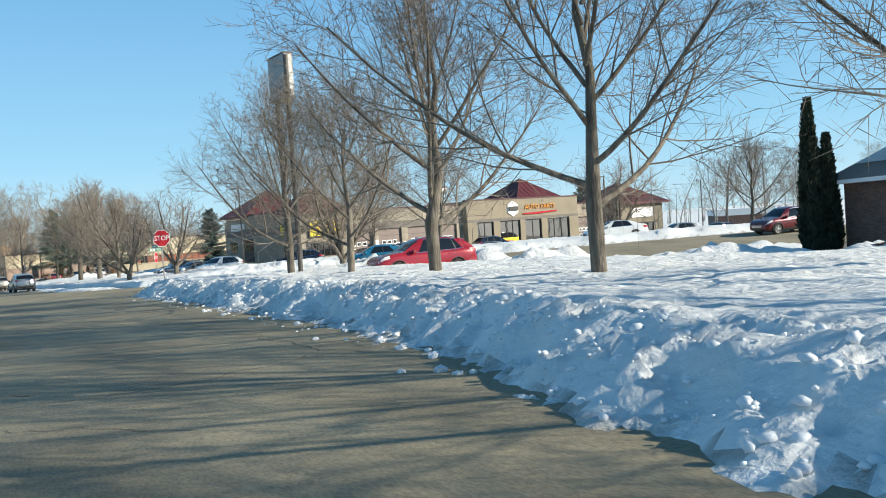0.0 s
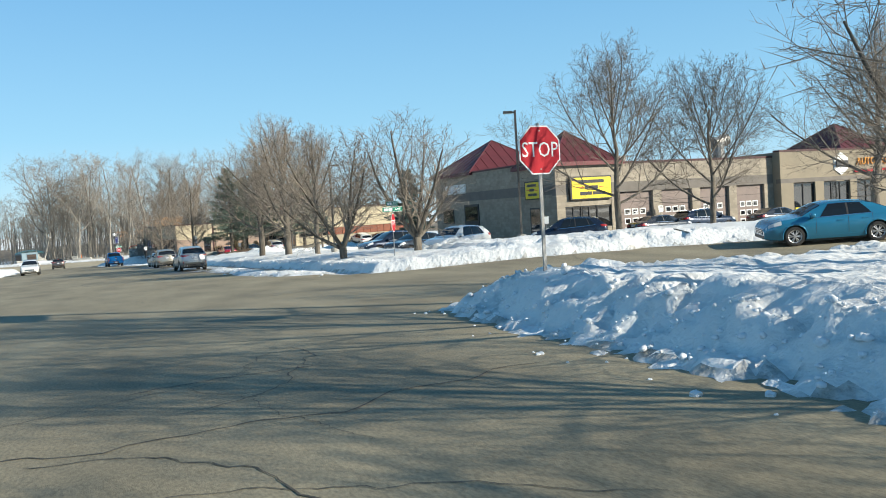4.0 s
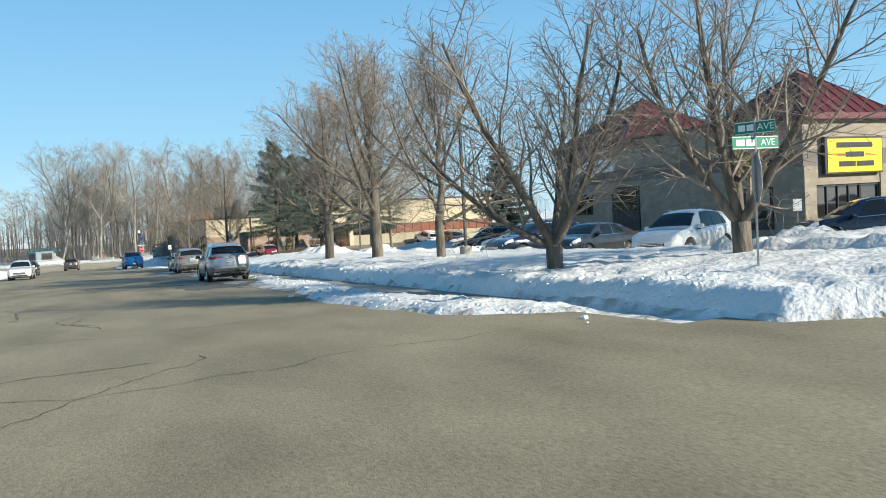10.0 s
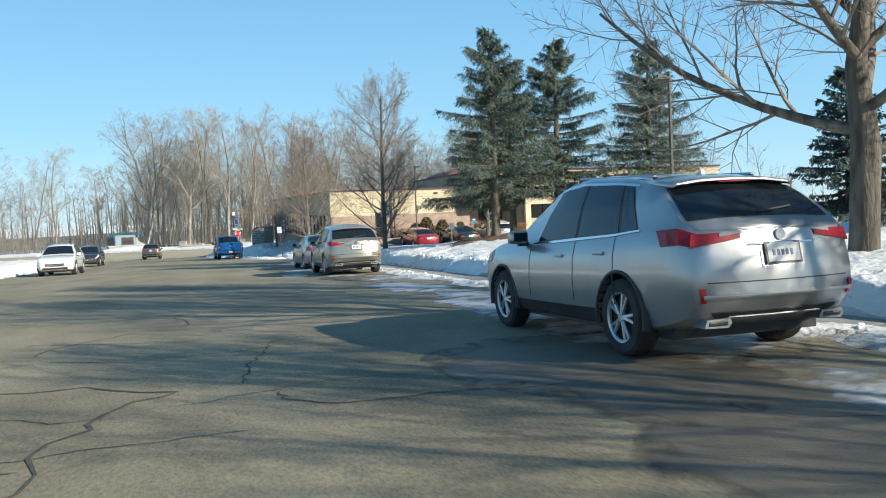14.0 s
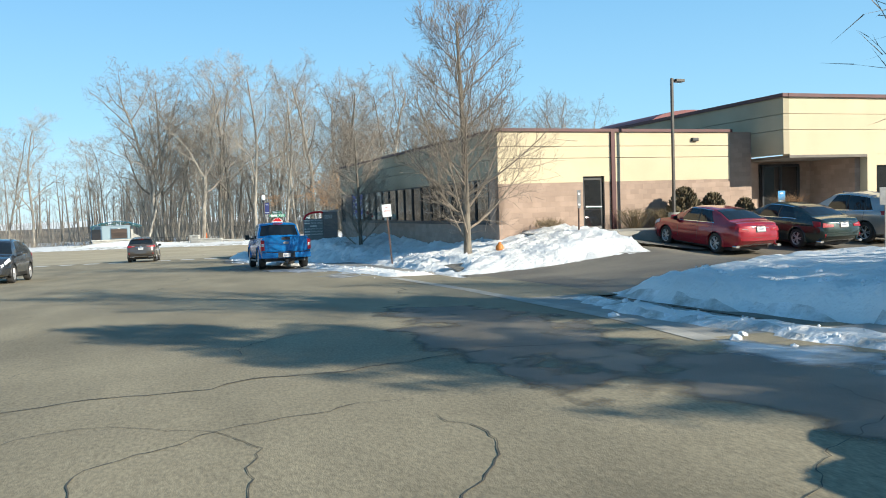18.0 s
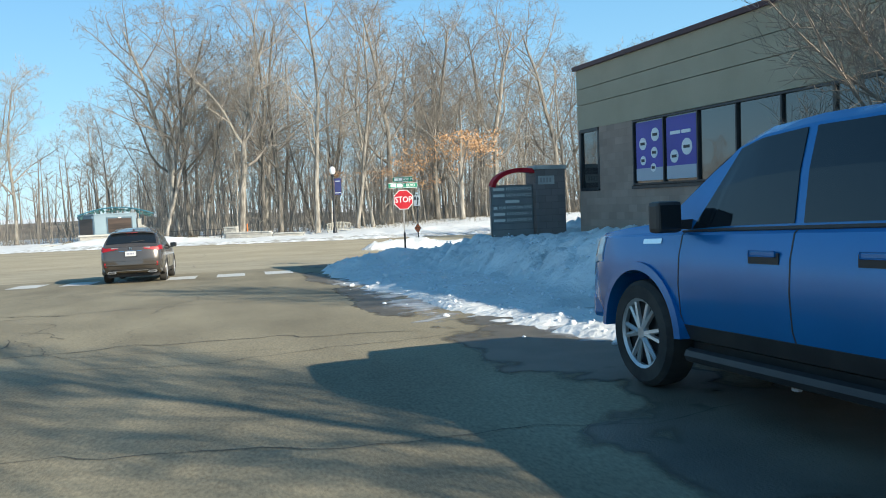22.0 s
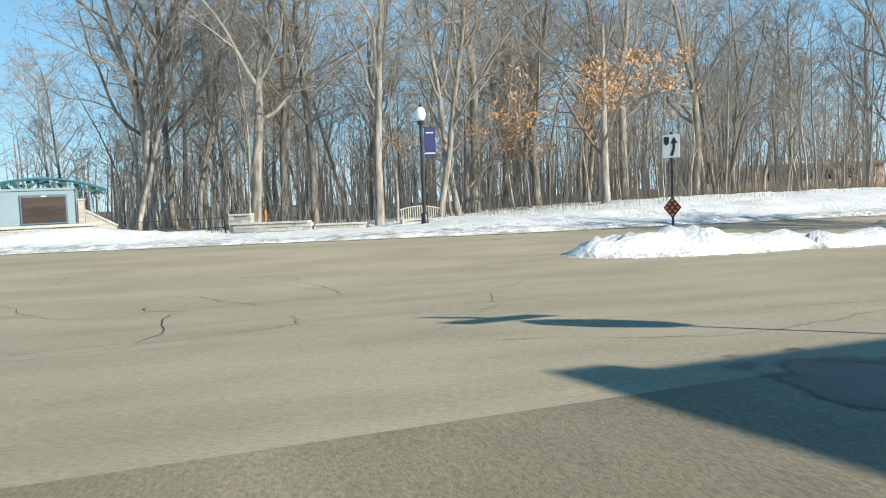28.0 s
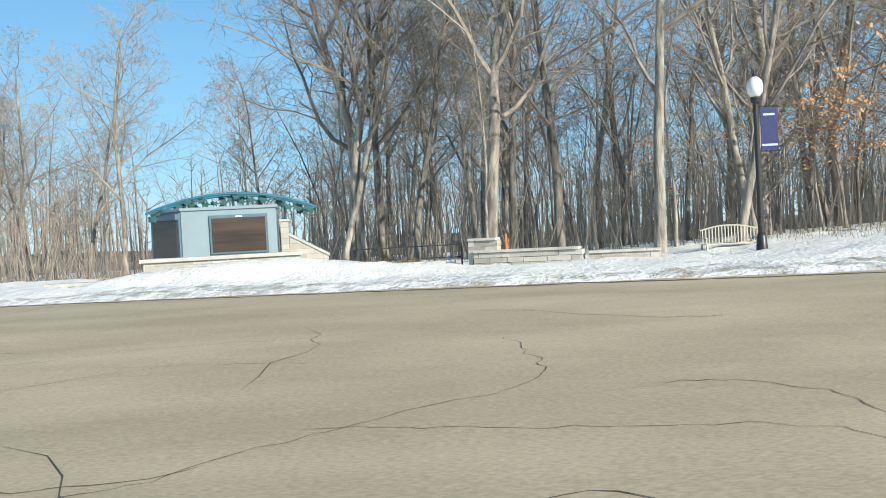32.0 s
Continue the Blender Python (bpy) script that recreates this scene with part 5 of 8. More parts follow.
for k in range(1500):
    a = rng.uniform(-2.2, 1.9)
    d = rng.uniform(300, 420)
    x, y = d * math.sin(a) * 1.0, 30 + d * math.cos(a)
    if k < 720:
        x, y = rng.uniform(-110, 110), rng.uniform(272, 330)
    if y < 275 and -75 < x < 75 or in_gap(x, y) and rng.random() < 0.65:
        continue
    z = lz(x, y)
    h = rng.uniform(9, 17)
    p = Vector((x, y, z))
    top = p + Vector((rng.gauss(0, 0.6), rng.gauss(0, 0.6), h))
    far.limb([p, top], [0.25, 0.05], 3)
    for c in range(9):
        s0 = p.lerp(top, rng.uniform(0.3, 0.95))
        w = Vector((rng.gauss(0, 1), rng.gauss(0, 1), rng.uniform(0.5, 1.6))).normalized() * rng.uniform(1.5, 4.0)
        far.limb([s0, s0 + w], [0.07, 0.02], 3)
        for e in range(3):
            s1 = s0 + w * rng.uniform(0.3, 0.9)
            far.limb([s1, s1 + Vector((rng.gauss(0, 1), rng.gauss(0, 1), rng.uniform(0.2, 1.3))) * 1.1], [0.035, 0.012], 3)
tagged(raw("far_woods", far.v, far.f, M_TWIG2), "bare woods on the skyline", "woods", kind="stuff")
# bare trees beyond the lots
far_group = []
for x, y, sc in ((96, 66, 0.72), (104, 60, 0.66), (112, 71, 0.8), (122, 58, 0.7), (90, 52, 0.6), (130, 74, 0.85), (128, 88, 0.8), (140, 66, 0.8), (56, 120, 0.55), (66, 128, 0.6), (48, 128, 0.5), (-30, 120, 0.6), (-26, 100, 0.55), (-38, 140, 0.7), (-24, 160, 0.6), (-34, 176, 0.75)) + tuple((rng.uniform(84, 170), rng.uniform(30, 100), rng.uniform(0.55, 0.85)) for k in range(26)):
    full = x > 80 and len(far_group) < 14
    far_group.append(x)
    t = copy_thing(kinds[3 if full else 6], pose(x, y, lz(x, y), 0, 0, rng.uniform(0, 360)))
    t.scale = (sc * 1.25, sc * 1.25, sc * 0.95)
    tagged(t, "bare tree beyond the parking lots", "tree", "distant trees")


def leaf_mass(rng, centres, size, per, flat=0.5):
    v, f = [], []
    for c in centres:
        for _ in range(per):
            o = c + Vector((rng.gauss(0, size), rng.gauss(0, size), rng.gauss(0, size * flat)))
            a = Vector((rng.gauss(0, 1), rng.gauss(0, 1), rng.gauss(0, 1))).normalized()
            b = a.orthogonal().normalized()
            s = rng.uniform(0.09, 0.16)
            n = len(v)
            v += [tuple(o), tuple(o + a * s + b * s * 0.45), tuple(o + a * s * 2), tuple(o + a * s - b * s * 0.45)]
            f.append((n, n + 1, n + 2, n + 3))
    return v, f


oak, tips = bare_tree(91, 10.5, 0.26, SPREADING, "oak still holding dry orange leaves", M_BARK2, M_TWIG2, "oak_tree")
rng = random.Random(8)
low = [p for p in tips if 1.6 < p.z < 7.4]
low = [p for p in low if rng.random() < 0.62 + 0.38 * math.sin(p.x * 1.3) * math.sin(p.y * 1.1 + p.z)]
v, f = leaf_mass(rng, low, 0.34, 13)
raw("foliage", v, f, M_OAK, oak)
oak.matrix_basis = pose(24.8, 214.5, lz(24.8, 214.5) + 0.7, 0, 0, 140)
oak2 = copy_thing(oak, pose(19.0, 222.5, lz(19, 222.5), 0, 0, 20))
oak2.scale = (0.8, 0.8, 0.8)


def spruce(seed, height, spread_r, material, label, thick=1.0, clear=1.3, fine=1.0):
    """Whorls of drooping boughs, each hung with short sprays of needles."""
    rng = random.Random(seed)
    t = tagged(new("spruce_tree"), label, "tree")
    wood = Wood()
    wood.limb([Vector((0, 0, -0.3)), Vector((0.03, 0, height * 0.5)), Vector((0, 0, height))], [0.2, 0.12, 0.02], 9)
    v, f = [], []
    z = clear
    while z < height * 0.985:
        s = (z - 1.0) / (height - 1.0)
        reach = spread_r * (1 - s) ** 0.8 * rng.uniform(0.8, 1.1) + 0.12
        for b in range(rng.randint(4, 6)):
            a = rng.random() * 6.283
            ln = reach * rng.uniform(0.65, 1.12)
            out = Vector((math.cos(a), math.sin(a), 0))
            droop = -0.28 + 0.75 * s
            p0 = Vector((0, 0, z + rng.uniform(-0.1, 0.1)))
            pts = [p0 + out * ln * k / 4 + Vector((0, 0, droop * ln * k / 4 + 0.10 * ln * (k / 4) ** 2)) for k in range(5)]
            wood.limb(pts, [0.035, 0.028, 0.02, 0.013, 0.006], 3)
            side = Vector((-out.y, out.x, 0))
            for k in range(int((20 + 54 * ln) * fine)):
                u = rng.uniform(0.12, 1.0)
                i = min(int(u * 4), 3)
                c = pts[i].lerp(pts[i + 1], u * 4 - i)
                w = side * rng.choice((-1, 1)) * rng.uniform(0.15, 0.5) * (1.15 - u) * min(ln, 1.4) + out * rng.uniform(0.05, 0.25) + Vector((0, 0, rng.uniform(-0.3, 0.05)))
                for q in range(3):
                    o = c + w * (0.15 + 0.35 * q)
                    d = (w.normalized() + Vector((rng.gauss(0, 0.5), rng.gauss(0, 0.5), rng.gauss(-0.25, 0.5)))).normalized()
                    e = d.cross(Vector((rng.gauss(0, 0.4), rng.gauss(0, 0.4), 1))).normalized()
                    L, W = rng.uniform(0.09, 0.17), rng.uniform(0.012, 0.022) * thick
                    n = len(v)
                    v += [tuple(o - e * W), tuple(o + e * W), tuple(o + d * L)]
                    f.append((n, n + 1, n + 2))
        z += rng.uniform(0.2, 0.34)
    raw("trunk", wood.v, wood.f, M_BARK, t, True)
    raw("needles", v, f, material, t)
    return t


sp1 = spruce(1, 8.5, 3.5, M_NEEDLE, "dark green spruce with drooping boughs", 1.0, 1.6, 1.6)
sp1.matrix_basis = pose(19.45, 109.6, zf0(109.6, 1.1), 0, 0, 0)
for x, y, rz, sc in ((21.6, 113.0, 70, 0.9), (23.5, 112.0, 200, 1.02), (27.2, 110.2, 130, 0.96)):
    t = copy_thing(sp1, pose(x, y, zf0(y, 1.25), 0, 0, rz))
    t.scale = (sc, sc, sc)
sp2 = spruce(2, 9.2, 3.4, M_NEEDLE2, "dense blue-green spruce standing alone", 2.9)
sp2.matrix_basis = pose(40.4, 112.5, lz(40.4, 112.5), 0, 0, 0)
for x, y, sc in ((104, 92, 1.0), (99, 96, 1.2)):
    t = copy_thing(sp2, pose(x, y, lz(x, y), 0, 0, 50))
    t.scale = (sc, sc, sc)


def column_shrub(seed, height, radius, name, label, n, round_top=False, material=None):
    rng = random.Random(seed)
    t = tagged(new(name), label, "shrub")
    part("stem", tube((0, 0, -0.2), (0, 0, height * 0.8), radius * 0.12, radius * 0.05, 6), M_BARK, t)
    v, f = [], []
    for _ in range(n):
        u = rng.random()
        prof = math.sqrt(max(0.0, 1 - u)) if round_top else (min(1, 0.65 + u * 2.0) * (1 - u) ** 0.65 + 0.02)
        a = rng.random() * 6.283
        rr = radius * prof * (0.72 + 0.3 * rng.random() + 0.1 * math.sin(a * 5 + u * 20))
        o = Vector((math.cos(a) * rr, math.sin(a) * rr, u * height))
        d = Vector((math.cos(a) * 0.4 + rng.gauss(0, 0.25), math.sin(a) * 0.4 + rng.gauss(0, 0.25), 1)).normalized()
        e = d.cross(Vector((rng.gauss(0, 1), rng.gauss(0, 1), 0.1))).normalized()
        L, W = rng.uniform(0.12, 0.3), rng.uniform(0.04, 0.09)
        k = len(v)
        v += [tuple(o - e * W), tuple(o + e * W), tuple(o + d * L + e * W * 0.4), tuple(o + d * L - e * W * 0.4)]
        f.append((k, k + 1, k + 2, k + 3))
    raw("foliage", v, f, material or M_CEDAR, t)
    return t


c1 = column_shrub(3, 7.0, 0.6, "arborvitae", "tall dark columnar arborvitae beside the house", 5600)
c1.matrix_basis = pose(35.8, 19.8, lz(35.8, 19.8), 0, 0, 0)
t = copy_thing(c1, pose(36.3, 19.25, lz(36.3, 19.25), 0, 0, 90))
t.scale = (0.95, 0.95, 0.77)
s1 = column_shrub(4, 1.4, 0.8, "clipped_shrub", "brownish clipped conical shrub by the wall", 2200, True, M_SHRUB)
s1.matrix_basis = pose(25.6, 142.3, lz(25.6, 142.3), 0, 0, 0)
for x, y, sc in ((27.0, 142.4, 0.85), (28.6, 142.5, 0.7)):
    t = copy_thing(s1, pose(x, y, lz(x, y), 0, 0, 40))
    t.scale = (sc, sc, sc)


def bush(seed, radius, height, n, material, name, label):
    rng = random.Random(seed)
    w = Wood()
    for k in range(n):
        a, u = rng.random() * 6.283, rng.random()
        p = Vector((math.cos(a) * radius * 0.35 * u, math.sin(a) * radius * 0.35 * u, -0.1))
        q = p + Vector((math.cos(a) * radius * u * 0.8, math.sin(a) * radius * u * 0.8, height * rng.uniform(0.45, 0.7)))
        e = q + Vector((math.cos(a) * radius * 0.3 + rng.gauss(0, 0.08), math.sin(a) * radius * 0.3 + rng.gauss(0, 0.08), height * rng.uniform(0.1, 0.4)))
        w.limb([p, q, e], [0.008, 0.006, 0.003], 3)
        for c in range(2):
            w.limb([q, q + Vector((rng.gauss(0, 0.2), rng.gauss(0, 0.2), rng.uniform(0.1, 0.3)))], [0.005, 0.002], 3)
    t = tagged(new(name), label, "shrub")
    raw("stem_tuft", w.v, w.f, material, t)
    return t


for i, (x, y, r, h, mt) in enumerate(((23.4, 142.4, 0.7, 1.0, M_GRASS), (24.4, 142.3, 0.6, 0.9, M_GRASS), (29.6, 141.0, 0.6, 1.4, M_OAK), (19.5, 142.0, 0.5, 0.8, M_GRASS), (34.8, 72.8, 0.8, 1.3, M_GRASS), (33.2, 140.6, 0.6, 1.2, M_OAK))):
    bush(20 + i, r, h, 130, mt, "dry_bush", "dry leafless bush against the building").matrix_basis = pose(x, y, lz(x, y) + 0.1, 0, 0, 0)


# ---- vehicles ----
def cut_arches(me, axles, radius, width):
    """Cuts round wheel arches out of a body mesh."""
    body = bpy.data.objects.new("arch_body", me)
    bm = bmesh.new()
    for y, z in axles:
        for s in (-1, 1):
            tube((s * (width - 0.30), y, z), (s * (width + 0.4), y, z), radius, n=28, bm=bm)
    cm = bpy.data.meshes.new("arch_cut")
    bm.to_mesh(cm)
    bm.free()
    cutter = bpy.data.objects.new("arch_cut", cm)
    scene.collection.objects.link(body)
    scene.collection.objects.link(cutter)
    mod = body.modifiers.new("arch", "BOOLEAN")
    mod.operation, mod.object, mod.solver = "DIFFERENCE", cutter, "EXACT"
    out = bpy.data.meshes.new_from_object(body.evaluated_get(bpy.context.evaluated_depsgraph_get()))
    bpy.data.objects.remove(body)
    bpy.data.objects.remove(cutter)
    bpy.data.meshes.remove(cm)
    return out


class Shell:
    """Smooth car skin: rings across the car at stations along it, each from sill to roof."""
    PROF = {"suv": {"top": [(0.0, 0.655), (0.04, 0.68), (0.14, 0.71), (0.52, 0.855), (0.68, 0.905), (0.84, 0.928), (1.4, 0.972), (2.1, 1.0), (2.5, 0.985), (2.8, 0.95), (3.1, 0.86), (3.6, 0.665), (3.78, 0.632), (4.2, 0.60), (4.6, 0.545), (4.8, 0.47), (4.9, 0.40)],
                    "belt": [(0, 0.645), (0.14, 0.67), (0.8, 0.655), (1.2, 0.635), (2.6, 0.60), (3.7, 0.585), (4.9, 0.56)], "length": 4.9},
            "sedan": {"top": [(0.0, 0.665), (0.06, 0.70), (0.22, 0.722), (0.50, 0.74), (0.68, 0.79), (1.12, 0.92), (1.42, 0.966), (2.0, 0.995), (2.5, 0.99), (2.75, 0.955), (3.05, 0.86), (3.45, 0.70), (3.6, 0.675), (4.1, 0.63), (4.45, 0.57), (4.55, 0.51), (4.65, 0.43)],
                      "belt": [(0, 0.635), (0.1, 0.66), (1.3, 0.665), (2.6, 0.64), (3.5, 0.635), (4.65, 0.60)], "length": 4.65},
            "pickup": {"top": [(0.0, 0.648), (0.04, 0.662), (0.1, 0.664), (1.9, 0.664), (2.02, 0.664), (2.06, 0.70), (2.22, 0.93), (2.34, 0.972), (2.7, 0.994), (3.2, 1.0), (3.65, 0.988), (3.9, 0.955), (4.15, 0.875), (4.62, 0.70), (4.72, 0.672), (5.2, 0.655), (5.65, 0.63), (5.82, 0.585), (5.9, 0.47)],
                       "belt": [(0, 0.645), (2.0, 0.645), (2.3, 0.635), (4.6, 0.625), (5.9, 0.61)], "length": 5.9}}

    def __init__(self, style, L, W, H, clear):
        pr = self.PROF[style]
        self.truck = style == "pickup"
        k = L / pr["length"]
        self.hl, self.hw, self.H, self.clear = L / 2, W / 2, H, clear
        self.ty, self.tz = [y * k - L / 2 for y, z in pr["top"]], [z * H for y, z in pr["top"]]
        self.by, self.bz = [y * k - L / 2 for y, z in pr["belt"]], [z * H for y, z in pr["belt"]]
        self.k = k
        ys = list(self.ty)
        for a, b in zip(self.ty, self.ty[1:]):
            n = int((b - a) / 0.16)
            ys += [a + (b - a) * i / (n + 1) for i in range(1, n + 1)]
        self.ys = sorted(set(round(y, 4) for y in ys))

    def ring(self, y):
        hl, hw, H = self.hl, self.hw, self.H
        top = float(np.interp(y, self.ty, self.tz))
        belt = min(float(np.interp(y, self.by, self.bz)), top - 0.02)
        w = hw * float(np.interp(y, [-hl, -hl + 0.06, -hl + 0.2, -hl + 0.6, -0.6, 0.8, hl - 0.7, hl - 0.3, hl - 0.1, hl], [0.84, 0.90, 0.95, 0.985, 1, 1, 0.985, 0.94, 0.85, 0.74]))
        if self.truck:
            w = hw * float(np.interp(y, [-hl, -hl + 0.05, -0.5, hl - 0.5, hl - 0.2, hl], [0.955, 0.985, 1, 0.985, 0.94, 0.86]))
        zb = self.clear + float(np.interp(y, [-hl, -hl + 0.35, -hl + 0.7, hl - 0.6, hl - 0.2, hl], [0.16, 0.06, 0, 0, 0.04, 0.1]))
        c = top - belt
        s = min(1.0, c / (0.30 * H))
        h = belt - zb
        gw = w * 0.915
        rw = gw + (hw * (0.77 if self.truck else 0.69) - gw) * s
        half = [(0, zb), (w * 0.78, zb), (w * 0.925, zb + 0.06 * h), (w * 0.985, zb + 0.28 * h), (w, zb + 0.55 * h), (w * 0.985, zb + 0.80 * h), (w * 0.945, belt - 0.012), (gw, belt + 0.012),
                (gw + (rw - gw) * 0.5 + 0.012 * s, belt + 0.012 + (c - 0.012) * 0.5), (rw, belt + (c - 0.0) * 0.9), (rw * 0.9, top - 0.012 * s - 0.004), (rw * 0.5, top + 0.012), (0, top + 0.02)]
        e = 0.0 if self.truck else max(0.0, min(1.0, 1 - (y + hl) / 0.45))
        push = (0.10, 0.10, 0.08, 0.0, 0.015, 0.05, 0.075, 0.08, 0.08, 0.09, 0.1, 0.1, 0.1)
        return [Vector((x, y + push[i] * e, z)) for i, (x, z) in enumerate(half)]

    def at(self, y, u, side=1):
        r = self.ring(y)
        i = min(int(u), len(r) - 2)
        p = r[i].lerp(r[i + 1], u - i)
        return Vector((p.x * side, p.y, p.z))

    def bow(self, u):
        """How far the tail bulges at height u."""
        return 0.0 if self.truck else 0.11 * float(np.interp(u, [1, 2, 3, 7, 9, 10, 11], [0, 0.6, 1, 1, 0.8, 0.5, 0]))

    def tail(self, f, u, out=0.0):
        """A point of the rounded tail: f from -1 to 1 across the car."""
        p = self.at(-self.hl, u)
        return Vector((p.x * f, p.y - self.bow(u) * (1 - f * f) - out, p.z))

    def strip(self, f0, f1, u0, u1, out=0.01, n=8, taper=(0.0, 0.0)):
        """A slab that lies on the tail; taper narrows it, below and above, towards f1."""
        rows = []
        for j in range(4):
            v = j / 3
            row = []
            for k in range(n + 1):
                w = k / n
                lo, hi = u0 + taper[0] * w, u1 - taper[1] * w
                row.append(self.tail(f0 + (f1 - f0) * w, lo + (hi - lo) * v))
            rows.append(row)
        return sheet_slab(rows, out)

    def mesh(self):
        secs = []
        for y in self.ys:
            h = self.ring(y)
            secs.append(h + [Vector((-p.x, p.y, p.z)) for p in h[-2:0:-1]])
        bm = bmesh.new()
        rings = [[bm.verts.new(p) for p in s] for s in secs]
        n, m = len(rings[0]), len(self.ring(0))
        for a, b in zip(rings, rings[1:]):
            for i in range(n):
                j = (i + 1) % n
                bm.faces.new((a[i], b[i], b[j], a[j]))
        if not self.truck:
            cols = [1 - k / 5 for k in range(1, 10)]
            ends = []
            for i in range(1, m - 1):
                mid = [bm.verts.new(self.tail(f, i)) for f in cols]
                ends.append([rings[0][i]] + mid + [rings[0][(n - i) % n]])
            for a, b in zip(ends, ends[1:]):
                for i in range(len(a) - 1):
                    bm.faces.new((a[i], a[i + 1], b[i + 1], b[i]))
            bm.faces.new(ends[0] + [rings[0][0]])
            bm.faces.new(ends[-1] + [rings[0][m - 1]])
        for r in (rings[0], rings[-1]) if self.truck else (rings[-1],):
            for i in range(m - 1):
                q = [r[i], r[i + 1], r[(n - i - 1) % n], r[(n - i) % n]]
                q = list(dict.fromkeys(q))
                bm.faces.new(q)
        bmesh.ops.recalc_face_normals(bm, faces=bm.faces)
        me = bpy.data.meshes.new("body")
        bm.to_mesh(me)
        bm.free()
        return me

    def skin(self, y0, y1, u0, u1, side=1, out=0.008, mirror=False, n=None, slant=(0, 0)):
        """A thin pane that follows the skin between stations y0, y1 and heights u0, u1; mirror: right across the car. slant moves the upper ends along the car."""
        ny = max(2, int(abs(y1 - y0) / 0.10)) if n is None else n
        us = sorted(set([u0, u1] + [float(i) for i in range(1, 13) if u0 < i < u1]))
        cols = [(u, 1) for u in us] + [(u, -1) for u in us[::-1] if u < 12] if mirror else [(u, side) for u in us]
        grid = []
        for k in range(ny + 1):
            row = []
            for u, s in cols:
                f = (u - u0) / (u1 - u0)
                a, b = y0 + slant[0] * f, y1 + slant[1] * f
                row.append(self.at(a + (b - a) * k / ny, u, s))
            grid.append(row)
        return sheet_slab(grid, out)


def sheet_slab(grid, out):
    """Lifts a grid of points outwards and closes its rim."""
    nr, nc = len(grid), len(grid[0])
    mid = Vector((0, grid[nr // 2][nc // 2].y * 0.9, 0.5))
    bm = bmesh.new()
    norm = []
    for i in range(nr):
        row = []
        for j in range(nc):
            a = grid[min(i + 1, nr - 1)][j] - grid[max(i - 1, 0)][j]
            b = grid[i][min(j + 1, nc - 1)] - grid[i][max(j - 1, 0)]
            v = a.cross(b).normalized()
            row.append(v if v.dot(grid[i][j] - mid) > 0 else -v)
        norm.append(row)
    hi = [[bm.verts.new(grid[i][j] + norm[i][j] * out) for j in range(nc)] for i in range(nr)]
    lo = [[bm.verts.new(grid[i][j] - norm[i][j] * 0.01) if i in (0, nr - 1) or j in (0, nc - 1) else None for j in range(nc)] for i in range(nr)]
    for i in range(nr - 1):
        for j in range(nc - 1):
            bm.faces.new((hi[i][j], hi[i + 1][j], hi[i + 1][j + 1], hi[i][j + 1]))
    for i in range(nr - 1):
        for j in (0, nc - 1):
            bm.faces.new((hi[i][j], hi[i + 1][j], lo[i + 1][j], lo[i][j]))
    for j in range(nc - 1):
        for i in (0, nr - 1):
            bm.faces.new((hi[i][j], hi[i][j + 1], lo[i][j + 1], lo[i][j]))
    bmesh.ops.recalc_face_normals(bm, faces=bm.faces)
    return bm


M_SATIN = mat("satin_trim", (0.3, 0.3, 0.3), 0.45, 0.7)
M_BARS = mat("plate_bars", (0.12, 0.13, 0.2), 0.6)
WHEELS = {}


